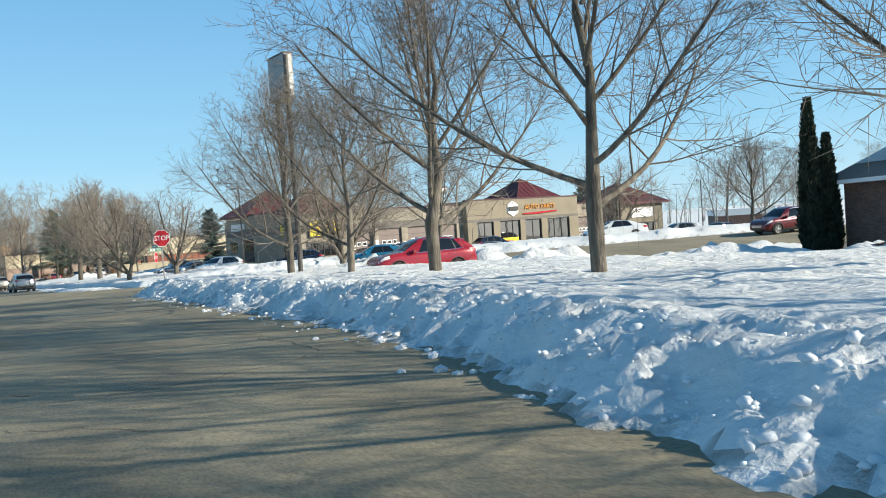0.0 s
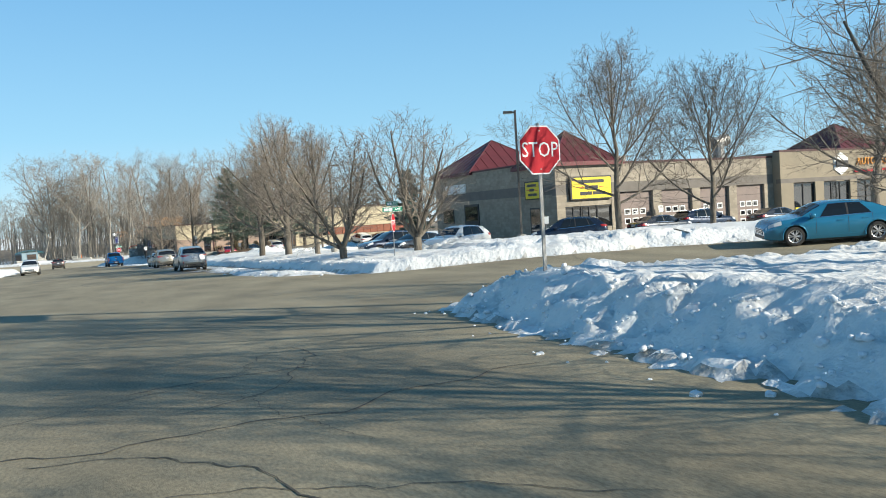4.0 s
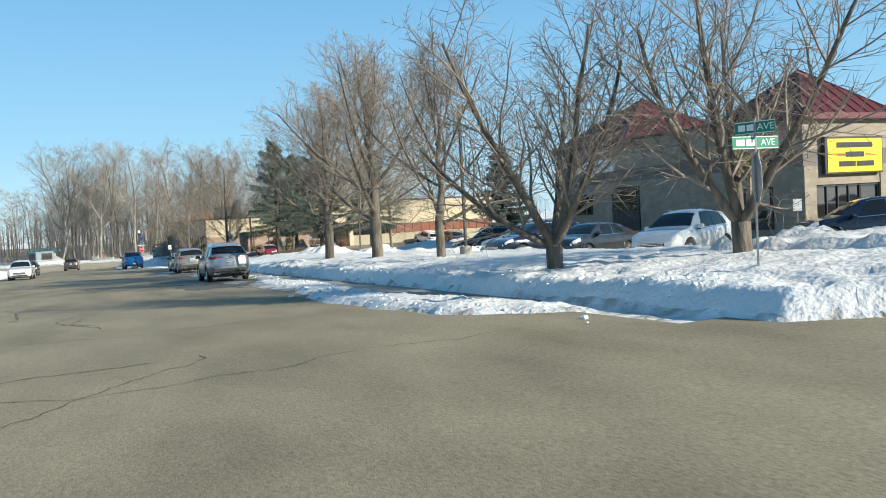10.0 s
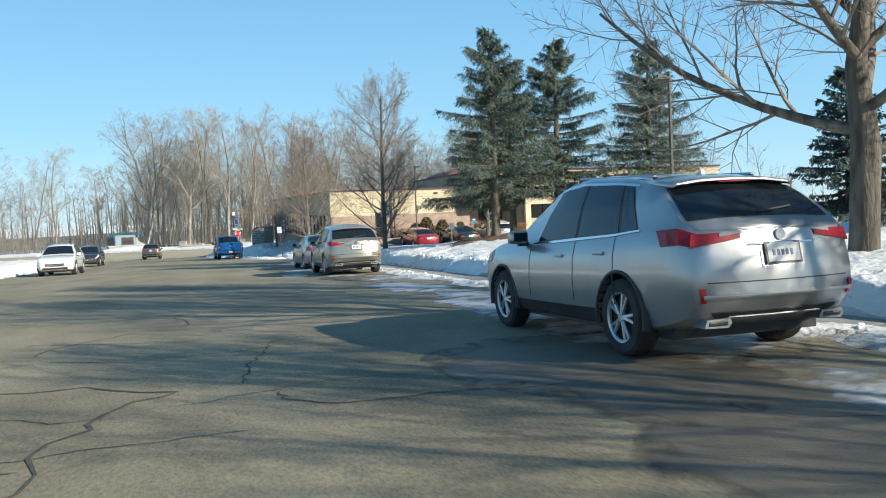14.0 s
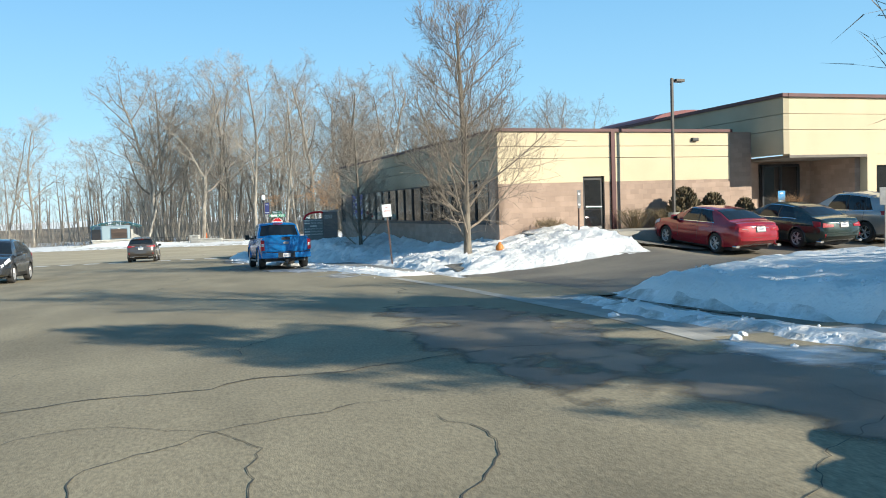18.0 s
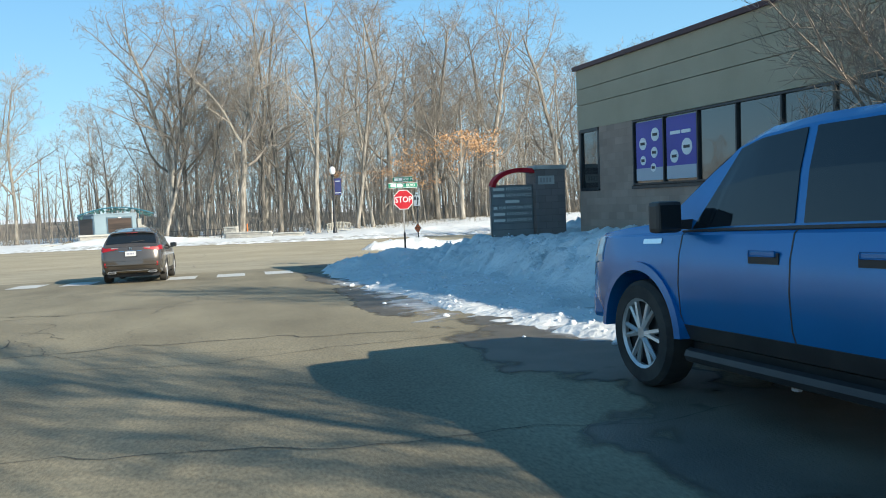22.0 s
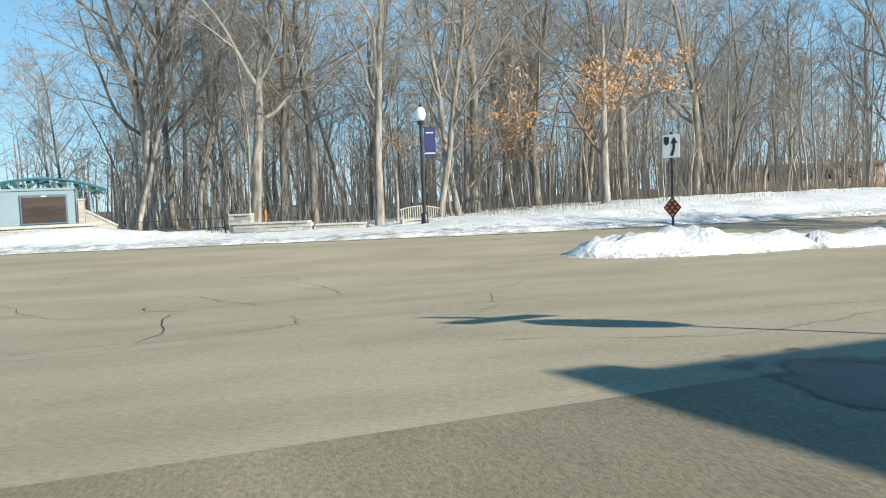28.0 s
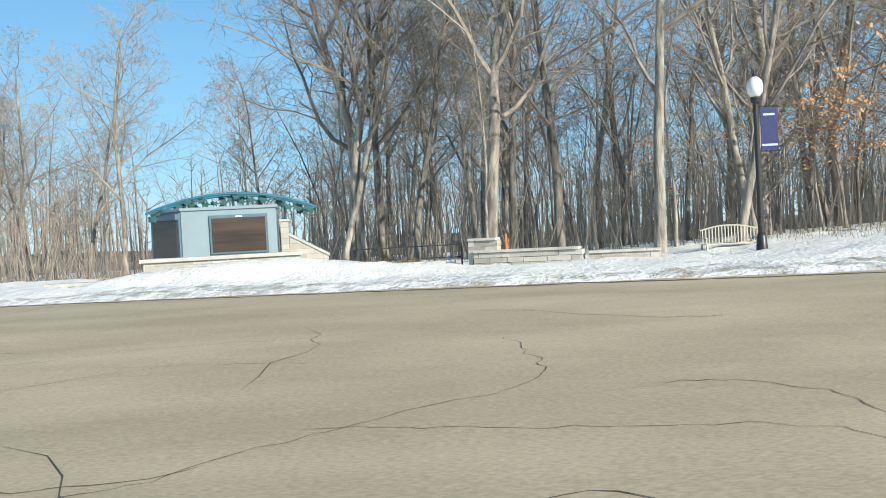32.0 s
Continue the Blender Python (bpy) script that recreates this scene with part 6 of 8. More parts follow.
def wheel_meshes(r, w, spokes):
    key = (r, w, spokes)
    if key not in WHEELS:
        prof = [(r * 0.66, -w * 0.5), (r * 0.90, -w * 0.5), (r * 0.985, -w * 0.36), (r, -w * 0.15), (r, w * 0.15), (r * 0.985, w * 0.36), (r * 0.90, w * 0.5), (r * 0.66, w * 0.5)]
        bm = bmesh.new()
        rings = [[bm.verts.new((z, rr * math.cos(6.28318 * i / 28), rr * math.sin(6.28318 * i / 28))) for i in range(28)] for rr, z in prof]
        for a, b in zip(rings, rings[1:] + rings[:1]):
            for i in range(28):
                bm.faces.new((a[i], a[(i + 1) % 28], b[(i + 1) % 28], b[i]))
        bmesh.ops.recalc_face_normals(bm, faces=bm.faces)
        tyre = bpy.data.meshes.new("tyre")
        bm.to_mesh(tyre)
        bm.free()
        tyre.materials.append(M_RUBBER)
        bm = tube((w * 0.30, 0, 0), (w * 0.46, 0, 0), r * 0.15, r * 0.12, 12)
        for k in range(spokes):
            a = 2 * math.pi * k / spokes
            for off in ((-0.09, 0.09) if spokes < 7 else (0,)):
                b2 = a + off
                p = Vector((w * 0.40, math.cos(a + off * 0.4) * r * 0.10, math.sin(a + off * 0.4) * r * 0.10))
                q = Vector((w * 0.36, math.cos(b2 + off) * r * 0.64, math.sin(b2 + off) * r * 0.64))
                tube(p, q, r * 0.055, r * 0.05, 5, bm)
        n = 28
        rim = [[bm.verts.new((x, rr * math.cos(6.28318 * i / n), rr * math.sin(6.28318 * i / n))) for i in range(n)] for rr, x in ((r * 0.61, w * 0.30), (r * 0.68, w * 0.47), (r * 0.68, w * 0.50), (r * 0.60, w * 0.42))]
        for a, b in zip(rim, rim[1:] + rim[:1]):
            for i in range(n):
                bm.faces.new((a[i], a[(i + 1) % n], b[(i + 1) % n], b[i]))
        bmesh.ops.recalc_face_normals(bm, faces=bm.faces)
        rm = bpy.data.meshes.new("rim")
        bm.to_mesh(rm)
        bm.free()
        rm.materials.append(M_ALLOY)
        bm = tube((-w * 0.2, 0, 0), (w * 0.22, 0, 0), r * 0.65, n=20)
        hub = bpy.data.meshes.new("brake_disc")
        bm.to_mesh(hub)
        bm.free()
        hub.materials.append(M_TRIM)
        WHEELS[key] = (tyre, rm, hub)
    return WHEELS[key]


def add_wheels(car, axles, half, r, w, spokes):
    meshes = wheel_meshes(r, w, spokes)
    for y in axles:
        for s in (-1, 1):
            wh = new("wheel")
            wh.parent = car
            wh.matrix_basis = Matrix.Translation((s * (half - w * 0.5 - 0.015), y, r)) @ Matrix.Rotation(0 if s > 0 else math.pi, 4, "Z")
            for nm, me in zip(("tyre", "rim", "brake_disc"), meshes):
                o = new(nm, me)
                o.parent = wh


def plate(car, x0, x1, y, z0, z1, face, lean=0.0):
    m = Matrix.Translation((0, y, z0)) @ Matrix.Rotation(-radians(lean), 4, "X") @ Matrix.Translation((0, -y, -z0))
    p = part("number_plate", turned(box(x0, x1, y - 0.008 * (face < 0), y + 0.008 * (face > 0), z0, z1), m), M_PLATE, car, "white number plate with dark bars")
    part("plate_frame", turned(box(x0 - 0.018, x1 + 0.018, y - 0.004 * (face < 0), y + 0.004 * (face > 0), z0 - 0.018, z1 + 0.018), m), M_TRIM, p)
    d = y + 0.012 * face
    for k in range(5):
        a = x0 + 0.05 + k * (x1 - x0 - 0.1) / 5
        part("plate_bar", turned(box(a, a + 0.024, min(y, d), max(y, d), z0 + 0.05, z1 - 0.05), m), M_BARS, p)


def road_car(name, style, colour, label, L=4.7, W=1.86, H=1.70, rr=0.36, spokes=5, rails=True, group="", category="car"):
    """Crossover or sedan, front towards +y, on the ground at z = 0."""
    car = tagged(new(name), label, category, group)
    suv = style == "suv"
    clear = 0.23 if suv else 0.17
    sh = Shell(style, L, W, H, clear)
    hw, hl, k = W / 2, L / 2, sh.k
    fa, ra = hl - 0.95 * k, -hl + 1.05 * k
    me = cut_arches(sh.mesh(), [(fa, rr), (ra, rr)], rr * 1.13, hw)
    me.name = "body"
    me.materials.clear()
    me.materials.append(colour)
    me.polygons.foreach_set("use_smooth", [True] * len(me.polygons))
    me.set_sharp_from_angle(angle=radians(38))
    new("body", me).parent = car
    part("underbody", box(-hw * 0.80, hw * 0.80, -hl + 0.4, hl - 0.4, clear - 0.03, clear + 0.16), M_TRIM, car)
    for y in (fa, ra):
        part("wheel_house", box(-hw + 0.30, hw - 0.30, y - rr * 1.1, y + rr * 1.1, clear + 0.05, rr + rr * 1.0), M_TRIM, car)

    def Y(v):
        return -hl + v * k
    glass = "dark tinted glass"
    if suv:
        part("windshield", sh.skin(Y(2.90), Y(3.58), 9.15, 12, mirror=True), M_GLASS, car, glass)
        part("rear_window", sh.skin(Y(0.13), Y(0.60), 9.75, 12, mirror=True), M_GLASS, car, glass)
        sides = ((0.80, 1.08, 0.30, 0.16), (1.14, 1.94, 0.14, 0.02), (2.01, 2.95, 0.0, -0.32))
    else:
        part("windshield", sh.skin(Y(2.80), Y(3.42), 9.15, 12, mirror=True), M_GLASS, car, glass)
        part("rear_window", sh.skin(Y(0.60), Y(1.34), 9.6, 12, mirror=True), M_GLASS, car, glass)
        sides = ((1.22, 1.94, 0.30, 0.0), (2.0, 2.86, 0.0, -0.30))
    for s in (-1, 1):
        for a, b, sa, sb in sides:
            part("side_window", sh.skin(Y(a), Y(b), 7.12, 8.9, s, slant=(sa, sb)), M_GLASS, car, glass)
        for w0, w1 in zip(sides, sides[1:]):
            part("pillar_trim", sh.skin(Y(w0[1]) - 0.01, Y(w1[0]) + 0.01, 7.12, 8.9, s, 0.005, slant=(w0[3], w1[2]), n=1), M_TRIM, car, "black pillar trim")
        part("window_trim", sh.skin(Y(sides[0][0] - 0.05), Y(sides[-1][1] + 0.12), 6.75, 7.08, s, 0.010), M_CHROME, car)
        part("window_trim", sh.skin(Y(sides[0][0] + 0.22), Y(sides[-1][1] - 0.30), 8.92, 9.05, s, 0.010), M_CHROME, car)
        for n, yy in enumerate((3.08, 1.96, 1.14) if suv else (3.0, 1.97, 1.2)):
            part("door_seam", sh.skin(Y(yy), Y(yy) + 0.010, 3.0, 6.6, s, 0.0025, n=1), M_TRIM, car)
            if n < 2:
                y = Y(yy) - (0.86 if n == 0 else 0.62) * k
                p = sh.at(y, 5.2, s)
                part("door_handle", box(p.x - 0.02, p.x + 0.02, p.y - 0.02, p.y + 0.18, p.z - 0.016, p.z + 0.016, bevel=0.008), colour, car)
        part("sill_trim", sh.skin(ra + rr * 1.2, fa - rr * 1.2, 1.6, 2.7, s, 0.006), M_TRIM if suv else colour, car)
        for y in (fa, ra):
            bm = bmesh.new()
            n0 = 18
            rims = []
            for i in range(n0 + 1):
                a = radians(-12 + 204 * i / n0)
                cx = y + math.cos(a) * rr * 1.13
                cz = rr + math.sin(a) * rr * 1.13
                x = s * (hw * 0.985)
                dx = s * 0.014
                c2, z2 = y + math.cos(a) * rr * 1.22, rr + math.sin(a) * rr * 1.22
                rims.append([bm.verts.new(p) for p in ((x - s * 0.09, cx, cz), (x + dx, cx, cz), (x + dx * 0.6, c2, z2), (x - s * 0.09, c2, z2))])
            for p, q in zip(rims, rims[1:]):
                for i in range(4):
                    bm.faces.new((p[i], q[i], q[(i + 1) % 4], p[(i + 1) % 4]))
            bmesh.ops.recalc_face_normals(bm, faces=bm.faces)
            part("arch_trim", bm, M_TRIM if suv and rr < 0.37 else colour, car, smooth=True)
        p = sh.at(Y(3.22 if suv else 3.12), 7.0, s)
        mx = p.x + s * 0.13
        mir = part("mirror", box(mx - 0.11, mx + 0.11, p.y - 0.06, p.y + 0.10, p.z + 0.02, p.z + 0.17, bevel=0.045), colour, car, smooth=True)
        part("mirror_glass", box(mx - 0.08, mx + 0.08, p.y - 0.066, p.y - 0.05, p.z + 0.045, p.z + 0.145), M_GLASS, mir)
        part("mirror_arm", box(min(p.x, mx), max(p.x, mx), p.y, p.y + 0.05, p.z - 0.01, p.z + 0.04), M_TRIM, mir)
        part("headlight", sh.skin(hl - 0.52, hl - 0.05, 5.1, 6.5, s, 0.010), M_LENS, car, "clear headlight lens")
        # tail lamp: round the corner and on the hatch
        u0, u1 = (5.2, 6.3) if suv else (4.75, 6.0)
        tl = part("tail_light", sh.skin(-hl + 0.0, -hl + 0.34, u0, u1, s, 0.012, slant=(0, 0.12)), M_RED_LENS, car, "wrap-round red tail light")
        part("lens", sh.strip(s * 1.05, s * (0.5 if suv else 0.56), u0, u1, 0.013, 6, (0.5, 0.04) if suv else (0.12, 0.45)), M_RED_LENS, tl)
        if suv:
            part("reverse_lens", sh.strip(s * 0.74, s * 0.47, u0 + 0.62, u1 - 0.12, 0.018, 4, (0.2, 0.0)), M_REVERSE, tl)
        else:
            part("reverse_lens", sh.strip(s * 0.9, s * 0.66, u0 + 0.62, u0 + 0.78, 0.018, 3, (0.03, 0.03)), M_REVERSE, tl)
        part("reflector", sh.strip(s * 0.985, s * 0.93, 2.7, 3.35, 0.012, 2), M_RED_LENS, car)
        if suv:
            ex = s * hw * 0.62
            ey = sh.tail(0.7, 1.8).y - 0.02
            part("exhaust_tip", prism([(ex - 0.13, clear + 0.10), (ex + 0.10, clear + 0.09), (ex + 0.14, clear + 0.13), (ex + 0.12, clear + 0.175), (ex - 0.10, clear + 0.165)], "y", ey, ey + 0.2), M_SATIN, car, "bright exhaust tip")
            part("exhaust_mouth", box(ex - 0.09, ex + 0.10, ey - 0.006, ey + 0.03, clear + 0.11, clear + 0.155, bevel=0.015), M_TRIM, car)
            if rails:
                a, b = sh.at(Y(0.95), 10.2, s), sh.at(Y(2.45), 10.2, s)
                part("roof_rail", tube(a + Vector((0, 0, 0.035)), b + Vector((0, 0, 0.035)), 0.02, n=6), M_CHROME, car)
                for e in (a, b):
                    part("rail_foot", tube(e - Vector((0, 0, 0.01)), e + Vector((0, 0, 0.035)), 0.022, n=6), M_TRIM, car)
        else:
            part("exhaust_tip", turned(tube((s * hw * 0.6, sh.tail(0.65, 1.9).y - 0.02, 0), (s * hw * 0.6, -hl + 0.2, 0), 0.05, n=14), Matrix.Translation((0, 0, clear + 0.13)) @ Matrix.Diagonal((1.5, 1, 0.8, 1))), M_CHROME, car, "oval chrome exhaust tip")
    add_wheels(car, (fa, ra), hw, rr, 0.235, spokes)
    nose = sh.at(hl, 5.0)
    part("grille", box(-hw * 0.5, hw * 0.5, hl - 0.10, hl + 0.015, nose.z - 0.10, nose.z + 0.06, bevel=0.02), M_TRIM, car)
    for n in range(3):
        part("grille_bar", box(-hw * 0.48, hw * 0.48, hl + 0.01, hl + 0.026, nose.z - 0.075 + 0.05 * n, nose.z - 0.06 + 0.05 * n), M_CHROME, car)
    part("front_bumper", box(-hw * 0.66, hw * 0.66, hl - 0.12, hl + 0.012, clear + 0.10, clear + 0.22, bevel=0.03), M_TRIM, car)
    # tail: plate, trim, skirt, seams
    pu = 4.25 if suv else 4.7
    pl, ph = sh.tail(0, pu), sh.tail(0, pu + 0.6)
    by = pl.y
    lean = math.degrees(math.atan2(ph.y - pl.y, ph.z - pl.z))
    part("plate_recess", sh.strip(0.27, -0.27, pu - 0.08, pu + (0.95 if suv else 0.85), 0.004, 4), M_TRIM if not suv else colour, car)
    plate(car, -0.16, 0.16, by - 0.008, pl.z + 0.02, pl.z + 0.17, -1, lean)
    part("trim_strip", sh.strip(0.42, -0.42, pu + 0.98, pu + 1.08, 0.018, 6), M_CHROME, car)
    part("badge", turned(lathe([(0.001, 0), (0.05, 0), (0.05, 0.012), (0.001, 0.012)], 16), Matrix.Translation((0, sh.tail(0, 5.7).y - 0.004, sh.tail(0, 5.85).z)) @ Matrix.Rotation(radians(90), 4, "X")), M_CHROME, car)
    part("hatch_seam", sh.strip(0.9, -0.9, 3.55, 3.6, 0.003, 10), M_TRIM, car)
    part("bumper_crease", sh.strip(0.96, -0.96, 2.92, 3.06, 0.016, 10), colour, car)
    part("bumper_skirt", sh.strip(0.86, -0.86, 1.15, 2.15 if suv else 1.45, 0.012, 10, (0.0, 0.0)), M_TRIM, car)
    if suv:
        r0 = sh.at(Y(0.70), 12)
        roof = [sh.at(Y(0.95), u, e) for u, e in ((9.3, 1), (10, 1), (11, 1), (12, 1), (11, -1), (10, -1), (9.3, -1))]
        part("spoiler", sheet_slab([[Vector((p.x, p.y - d, p.z - d * 0.14 + 0.004)) for p in roof] for d in (0.0, 0.16, 0.32, 0.42)], 0.016), colour, car, smooth=True)
        part("bumper_trim", sh.strip(0.66, -0.66, 1.5, 1.8, 0.024, 10), M_SATIN, car, "satin bumper trim")
        part("brake_lamp", box(-0.16, 0.16, r0.y - 0.162, r0.y - 0.145, r0.z - 0.03, r0.z - 0.015), M_RED_LENS, car)
        r1 = sh.at(Y(0.95), 12)
        part("aerial", prism([(r1.y, r1.z - 0.01), (r1.y + 0.2, r1.z - 0.01), (r1.y + 0.03, r1.z + 0.065)], "x", -0.02, 0.02), colour, car)
        w0, w1 = sh.at(Y(0.18), 12), sh.at(Y(0.24), 11)
        part("rear_wiper", tube(w0 + Vector((0, -0.02, 0)), w1 + Vector((0, -0.02, 0.01)), 0.011, n=5), M_TRIM, car)
    return car


def pickup(name, colour, label, L=5.9, W=2.03, H=1.96, rr=0.41, spokes=6):
    """Crew-cab truck, front towards +y, on the ground at z = 0."""
    car = tagged(new(name), label, "truck")
    clear = 0.40
    sh = Shell("pickup", L, W, H, clear)
    hw, hl, k = W / 2, L / 2, sh.k
    fa, ra = hl - 0.98 * k, -hl + 1.26 * k
    me = cut_arches(sh.mesh(), [(fa, rr), (ra, rr)], rr * 1.2, hw)
    me.name = "body"
    me.materials.clear()
    me.materials.append(colour)
    me.polygons.foreach_set("use_smooth", [True] * len(me.polygons))
    me.set_sharp_from_angle(angle=radians(30))
    new("body", me).parent = car
    part("underbody", box(-hw * 0.78, hw * 0.78, -hl + 0.3, hl - 0.4, clear - 0.08, clear + 0.2), M_TRIM, car)
    for y in (fa, ra):
        part("wheel_house", box(-hw + 0.30, hw - 0.30, y - rr * 1.15, y + rr * 1.15, clear, rr + rr * 1.08), M_TRIM, car)
        part("axle", tube((-hw + 0.2, y, rr), (hw - 0.2, y, rr), 0.06, n=8), M_TRIM, car)

    def Y(v):
        return -hl + v * k
    glass = "dark tinted glass"
    part("windshield", sh.skin(Y(4.0), Y(4.58), 9.15, 12, mirror=True), M_GLASS, car, glass)
    part("rear_window", sh.skin(Y(2.065), Y(2.23), 9.95, 12, mirror=True, n=4), M_GLASS, car, glass)
    tail = 0.664 * H
    for s in (-1, 1):
        for p0, p1, sa, sb in ((2.42, 3.16, 0.10, 0.0), (3.24, 4.28, 0.0, -0.42)):
            part("side_window", sh.skin(Y(p0), Y(p1), 7.1, 8.92, s, slant=(sa, sb)), M_GLASS, car, glass)
        for n, yy in enumerate((4.36, 3.2, 2.3)):
            part("door_seam", sh.skin(Y(yy), Y(yy) + 0.012, 2.4, 6.8, s, 0.002, n=1), M_TRIM, car)
            if n < 2:
                p = sh.at(Y(yy) - (1.02 if n == 0 else 0.76) * k, 5.1, s)
                part("handle_cup", box(p.x - 0.012, p.x + 0.006 * s + 0.006, p.y - 0.04, p.y + 0.24, p.z - 0.05, p.z + 0.02), M_TRIM, car)
                part("door_handle", box(p.x - 0.02, p.x + 0.026 * s + 0.01, p.y - 0.02, p.y + 0.22, p.z - 0.005, p.z + 0.035, bevel=0.01), colour, car)
        part("bed_seam", sh.skin(Y(2.03), Y(2.03) + 0.02, 2.4, 6.9, s, 0.002, n=1), M_TRIM, car)
        part("rocker_trim", sh.skin(ra + rr * 1.3, fa - rr * 1.3, 1.2, 2.6, s, 0.006), M_TRIM, car)
        part("belt_trim", sh.skin(Y(2.36), Y(4.4), 6.85, 7.06, s, 0.008), M_TRIM, car)
        part("step_bar", tube((s * (hw - 0.05), ra + 0.75, clear - 0.06), (s * (hw - 0.05), fa - 0.62, clear - 0.06), 0.055, n=8), M_TRIM, car)
        for y in (fa, ra):
            bm = bmesh.new()
            rims = []
            for i in range(23):
                a = radians(2 + 176 * i / 22)
                x = s * hw * 0.985
                rims.append([bm.verts.new(p) for p in ((x - s * 0.12, y + math.cos(a) * rr * 1.19, rr + math.sin(a) * rr * 1.19), (x + s * 0.03, y + math.cos(a) * rr * 1.19, rr + math.sin(a) * rr * 1.19),
                                                       (x + s * 0.022, y + math.cos(a) * rr * 1.34, rr + math.sin(a) * rr * 1.34), (x - s * 0.12, y + math.cos(a) * rr * 1.36, rr + math.sin(a) * rr * 1.36))])
            for p, q in zip(rims, rims[1:]):
                for i in range(4):
                    bm.faces.new((p[i], q[i], q[(i + 1) % 4], p[(i + 1) % 4]))
            bmesh.ops.recalc_face_normals(bm, faces=bm.faces)
            part("arch_flare", bm, colour, car)
        p = sh.at(Y(4.30), 7.0, s)
        mx = p.x + s * 0.2
        mir = part("mirror", box(mx - 0.10, mx + 0.10, p.y - 0.05, p.y + 0.1, p.z + 0.0, p.z + 0.23, bevel=0.035), M_TRIM, car, "large black door mirror")
        part("mirror_glass", box(mx - 0.08, mx + 0.08, p.y - 0.056, p.y - 0.045, p.z + 0.03, p.z + 0.2), M_GLASS, mir)
        part("mirror_arm", box(min(p.x - s * 0.03, mx), max(p.x - s * 0.03, mx), p.y, p.y + 0.06, p.z + 0.02, p.z + 0.09), M_TRIM, mir)
        part("fender_badge", sh.skin(hl - 1.28, hl - 1.02, 5.6, 5.85, s, 0.008, n=3), M_CHROME, car)
        part("headlight", sh.skin(hl - 0.34, hl - 0.03, 4.7, 6.4, s, 0.010), M_LENS, car, "clear headlight lens")
        tl = part("tail_light", box(min(s * hw * 0.85, s * hw * 0.985), max(s * hw * 0.85, s * hw * 0.985), -hl - 0.012, -hl + 0.16, tail - 0.52, tail - 0.10, bevel=0.02), M_RED_LENS, car, "tall red tail light")
        part("reverse_lens", box(min(s * hw * 0.875, s * hw * 0.965), max(s * hw * 0.875, s * hw * 0.965), -hl - 0.018, -hl - 0.008, tail - 0.36, tail - 0.25), M_LENS, tl)
    add_wheels(car, (fa, ra), hw + 0.01, rr, 0.28, spokes)
    part("grille", box(-hw * 0.62, hw * 0.62, hl - 0.12, hl + 0.02, 0.40 * H, 0.575 * H, bevel=0.03), M_TRIM, car)
    part("front_bumper", box(-hw * 0.86, hw * 0.86, hl - 0.16, hl + 0.05, clear + 0.06, clear + 0.30, bevel=0.05), colour, car)
    # tail
    part("tailgate", box(-hw * 0.84, hw * 0.84, -hl - 0.014, -hl + 0.04, clear + 0.34, tail + 0.012, bevel=0.015), colour, car)
    part("tailgate_crease", prism([(-hw * 0.7, clear + 0.42), (hw * 0.7, clear + 0.42), (hw * 0.52, clear + 0.60), (-hw * 0.52, clear + 0.60)], "y", -hl - 0.024, -hl - 0.01), colour, car)
    part("tailgate_cap", box(-hw * 0.84, hw * 0.84, -hl - 0.03, -hl + 0.05, tail + 0.012, tail + 0.035, bevel=0.008), colour, car)
    part("tailgate_handle", box(-0.17, 0.17, -hl - 0.028, -hl, tail - 0.11, tail + 0.0, bevel=0.012), M_TRIM, car)
    part("badge", turned(lathe([(0.001, 0), (0.10, 0), (0.10, 0.012), (0.001, 0.012)], 20), Matrix.Translation((0, -hl - 0.012, tail - 0.23)) @ Matrix.Diagonal((1.15, 1, 0.5, 1)) @ Matrix.Rotation(radians(90), 4, "X")), M_SATIN, car, "oval badge")
    part("rear_bumper", box(-hw * 0.97, hw * 0.97, -hl - 0.13, -hl + 0.08, clear + 0.06, clear + 0.29, bevel=0.04), colour, car)
    part("bumper_step", box(-hw * 0.94, hw * 0.94, -hl - 0.12, -hl + 0.04, clear + 0.292, clear + 0.315), M_TRIM, car)
    part("plate_recess", box(-0.34, 0.34, -hl - 0.137, -hl - 0.05, clear + 0.08, clear + 0.275), M_TRIM, car)
    plate(car, -0.16, 0.16, -hl - 0.139, clear + 0.10, clear + 0.25, -1)
    part("hitch", box(-0.05, 0.05, -hl - 0.16, -hl + 0.2, clear - 0.10, clear - 0.0), M_TRIM, car)
    part("exhaust_tip", tube((hw * 0.72, -hl + 0.02, clear - 0.04), (hw * 0.35, -hl + 0.5, clear - 0.02), 0.045, n=8), M_SATIN, car)
    r0 = sh.at(Y(2.3), 12)
    part("brake_lamp", box(-0.2, 0.2, r0.y - 0.06, r0.y + 0.02, r0.z - 0.03, r0.z + 0.012), M_RED_LENS, car)
    return car


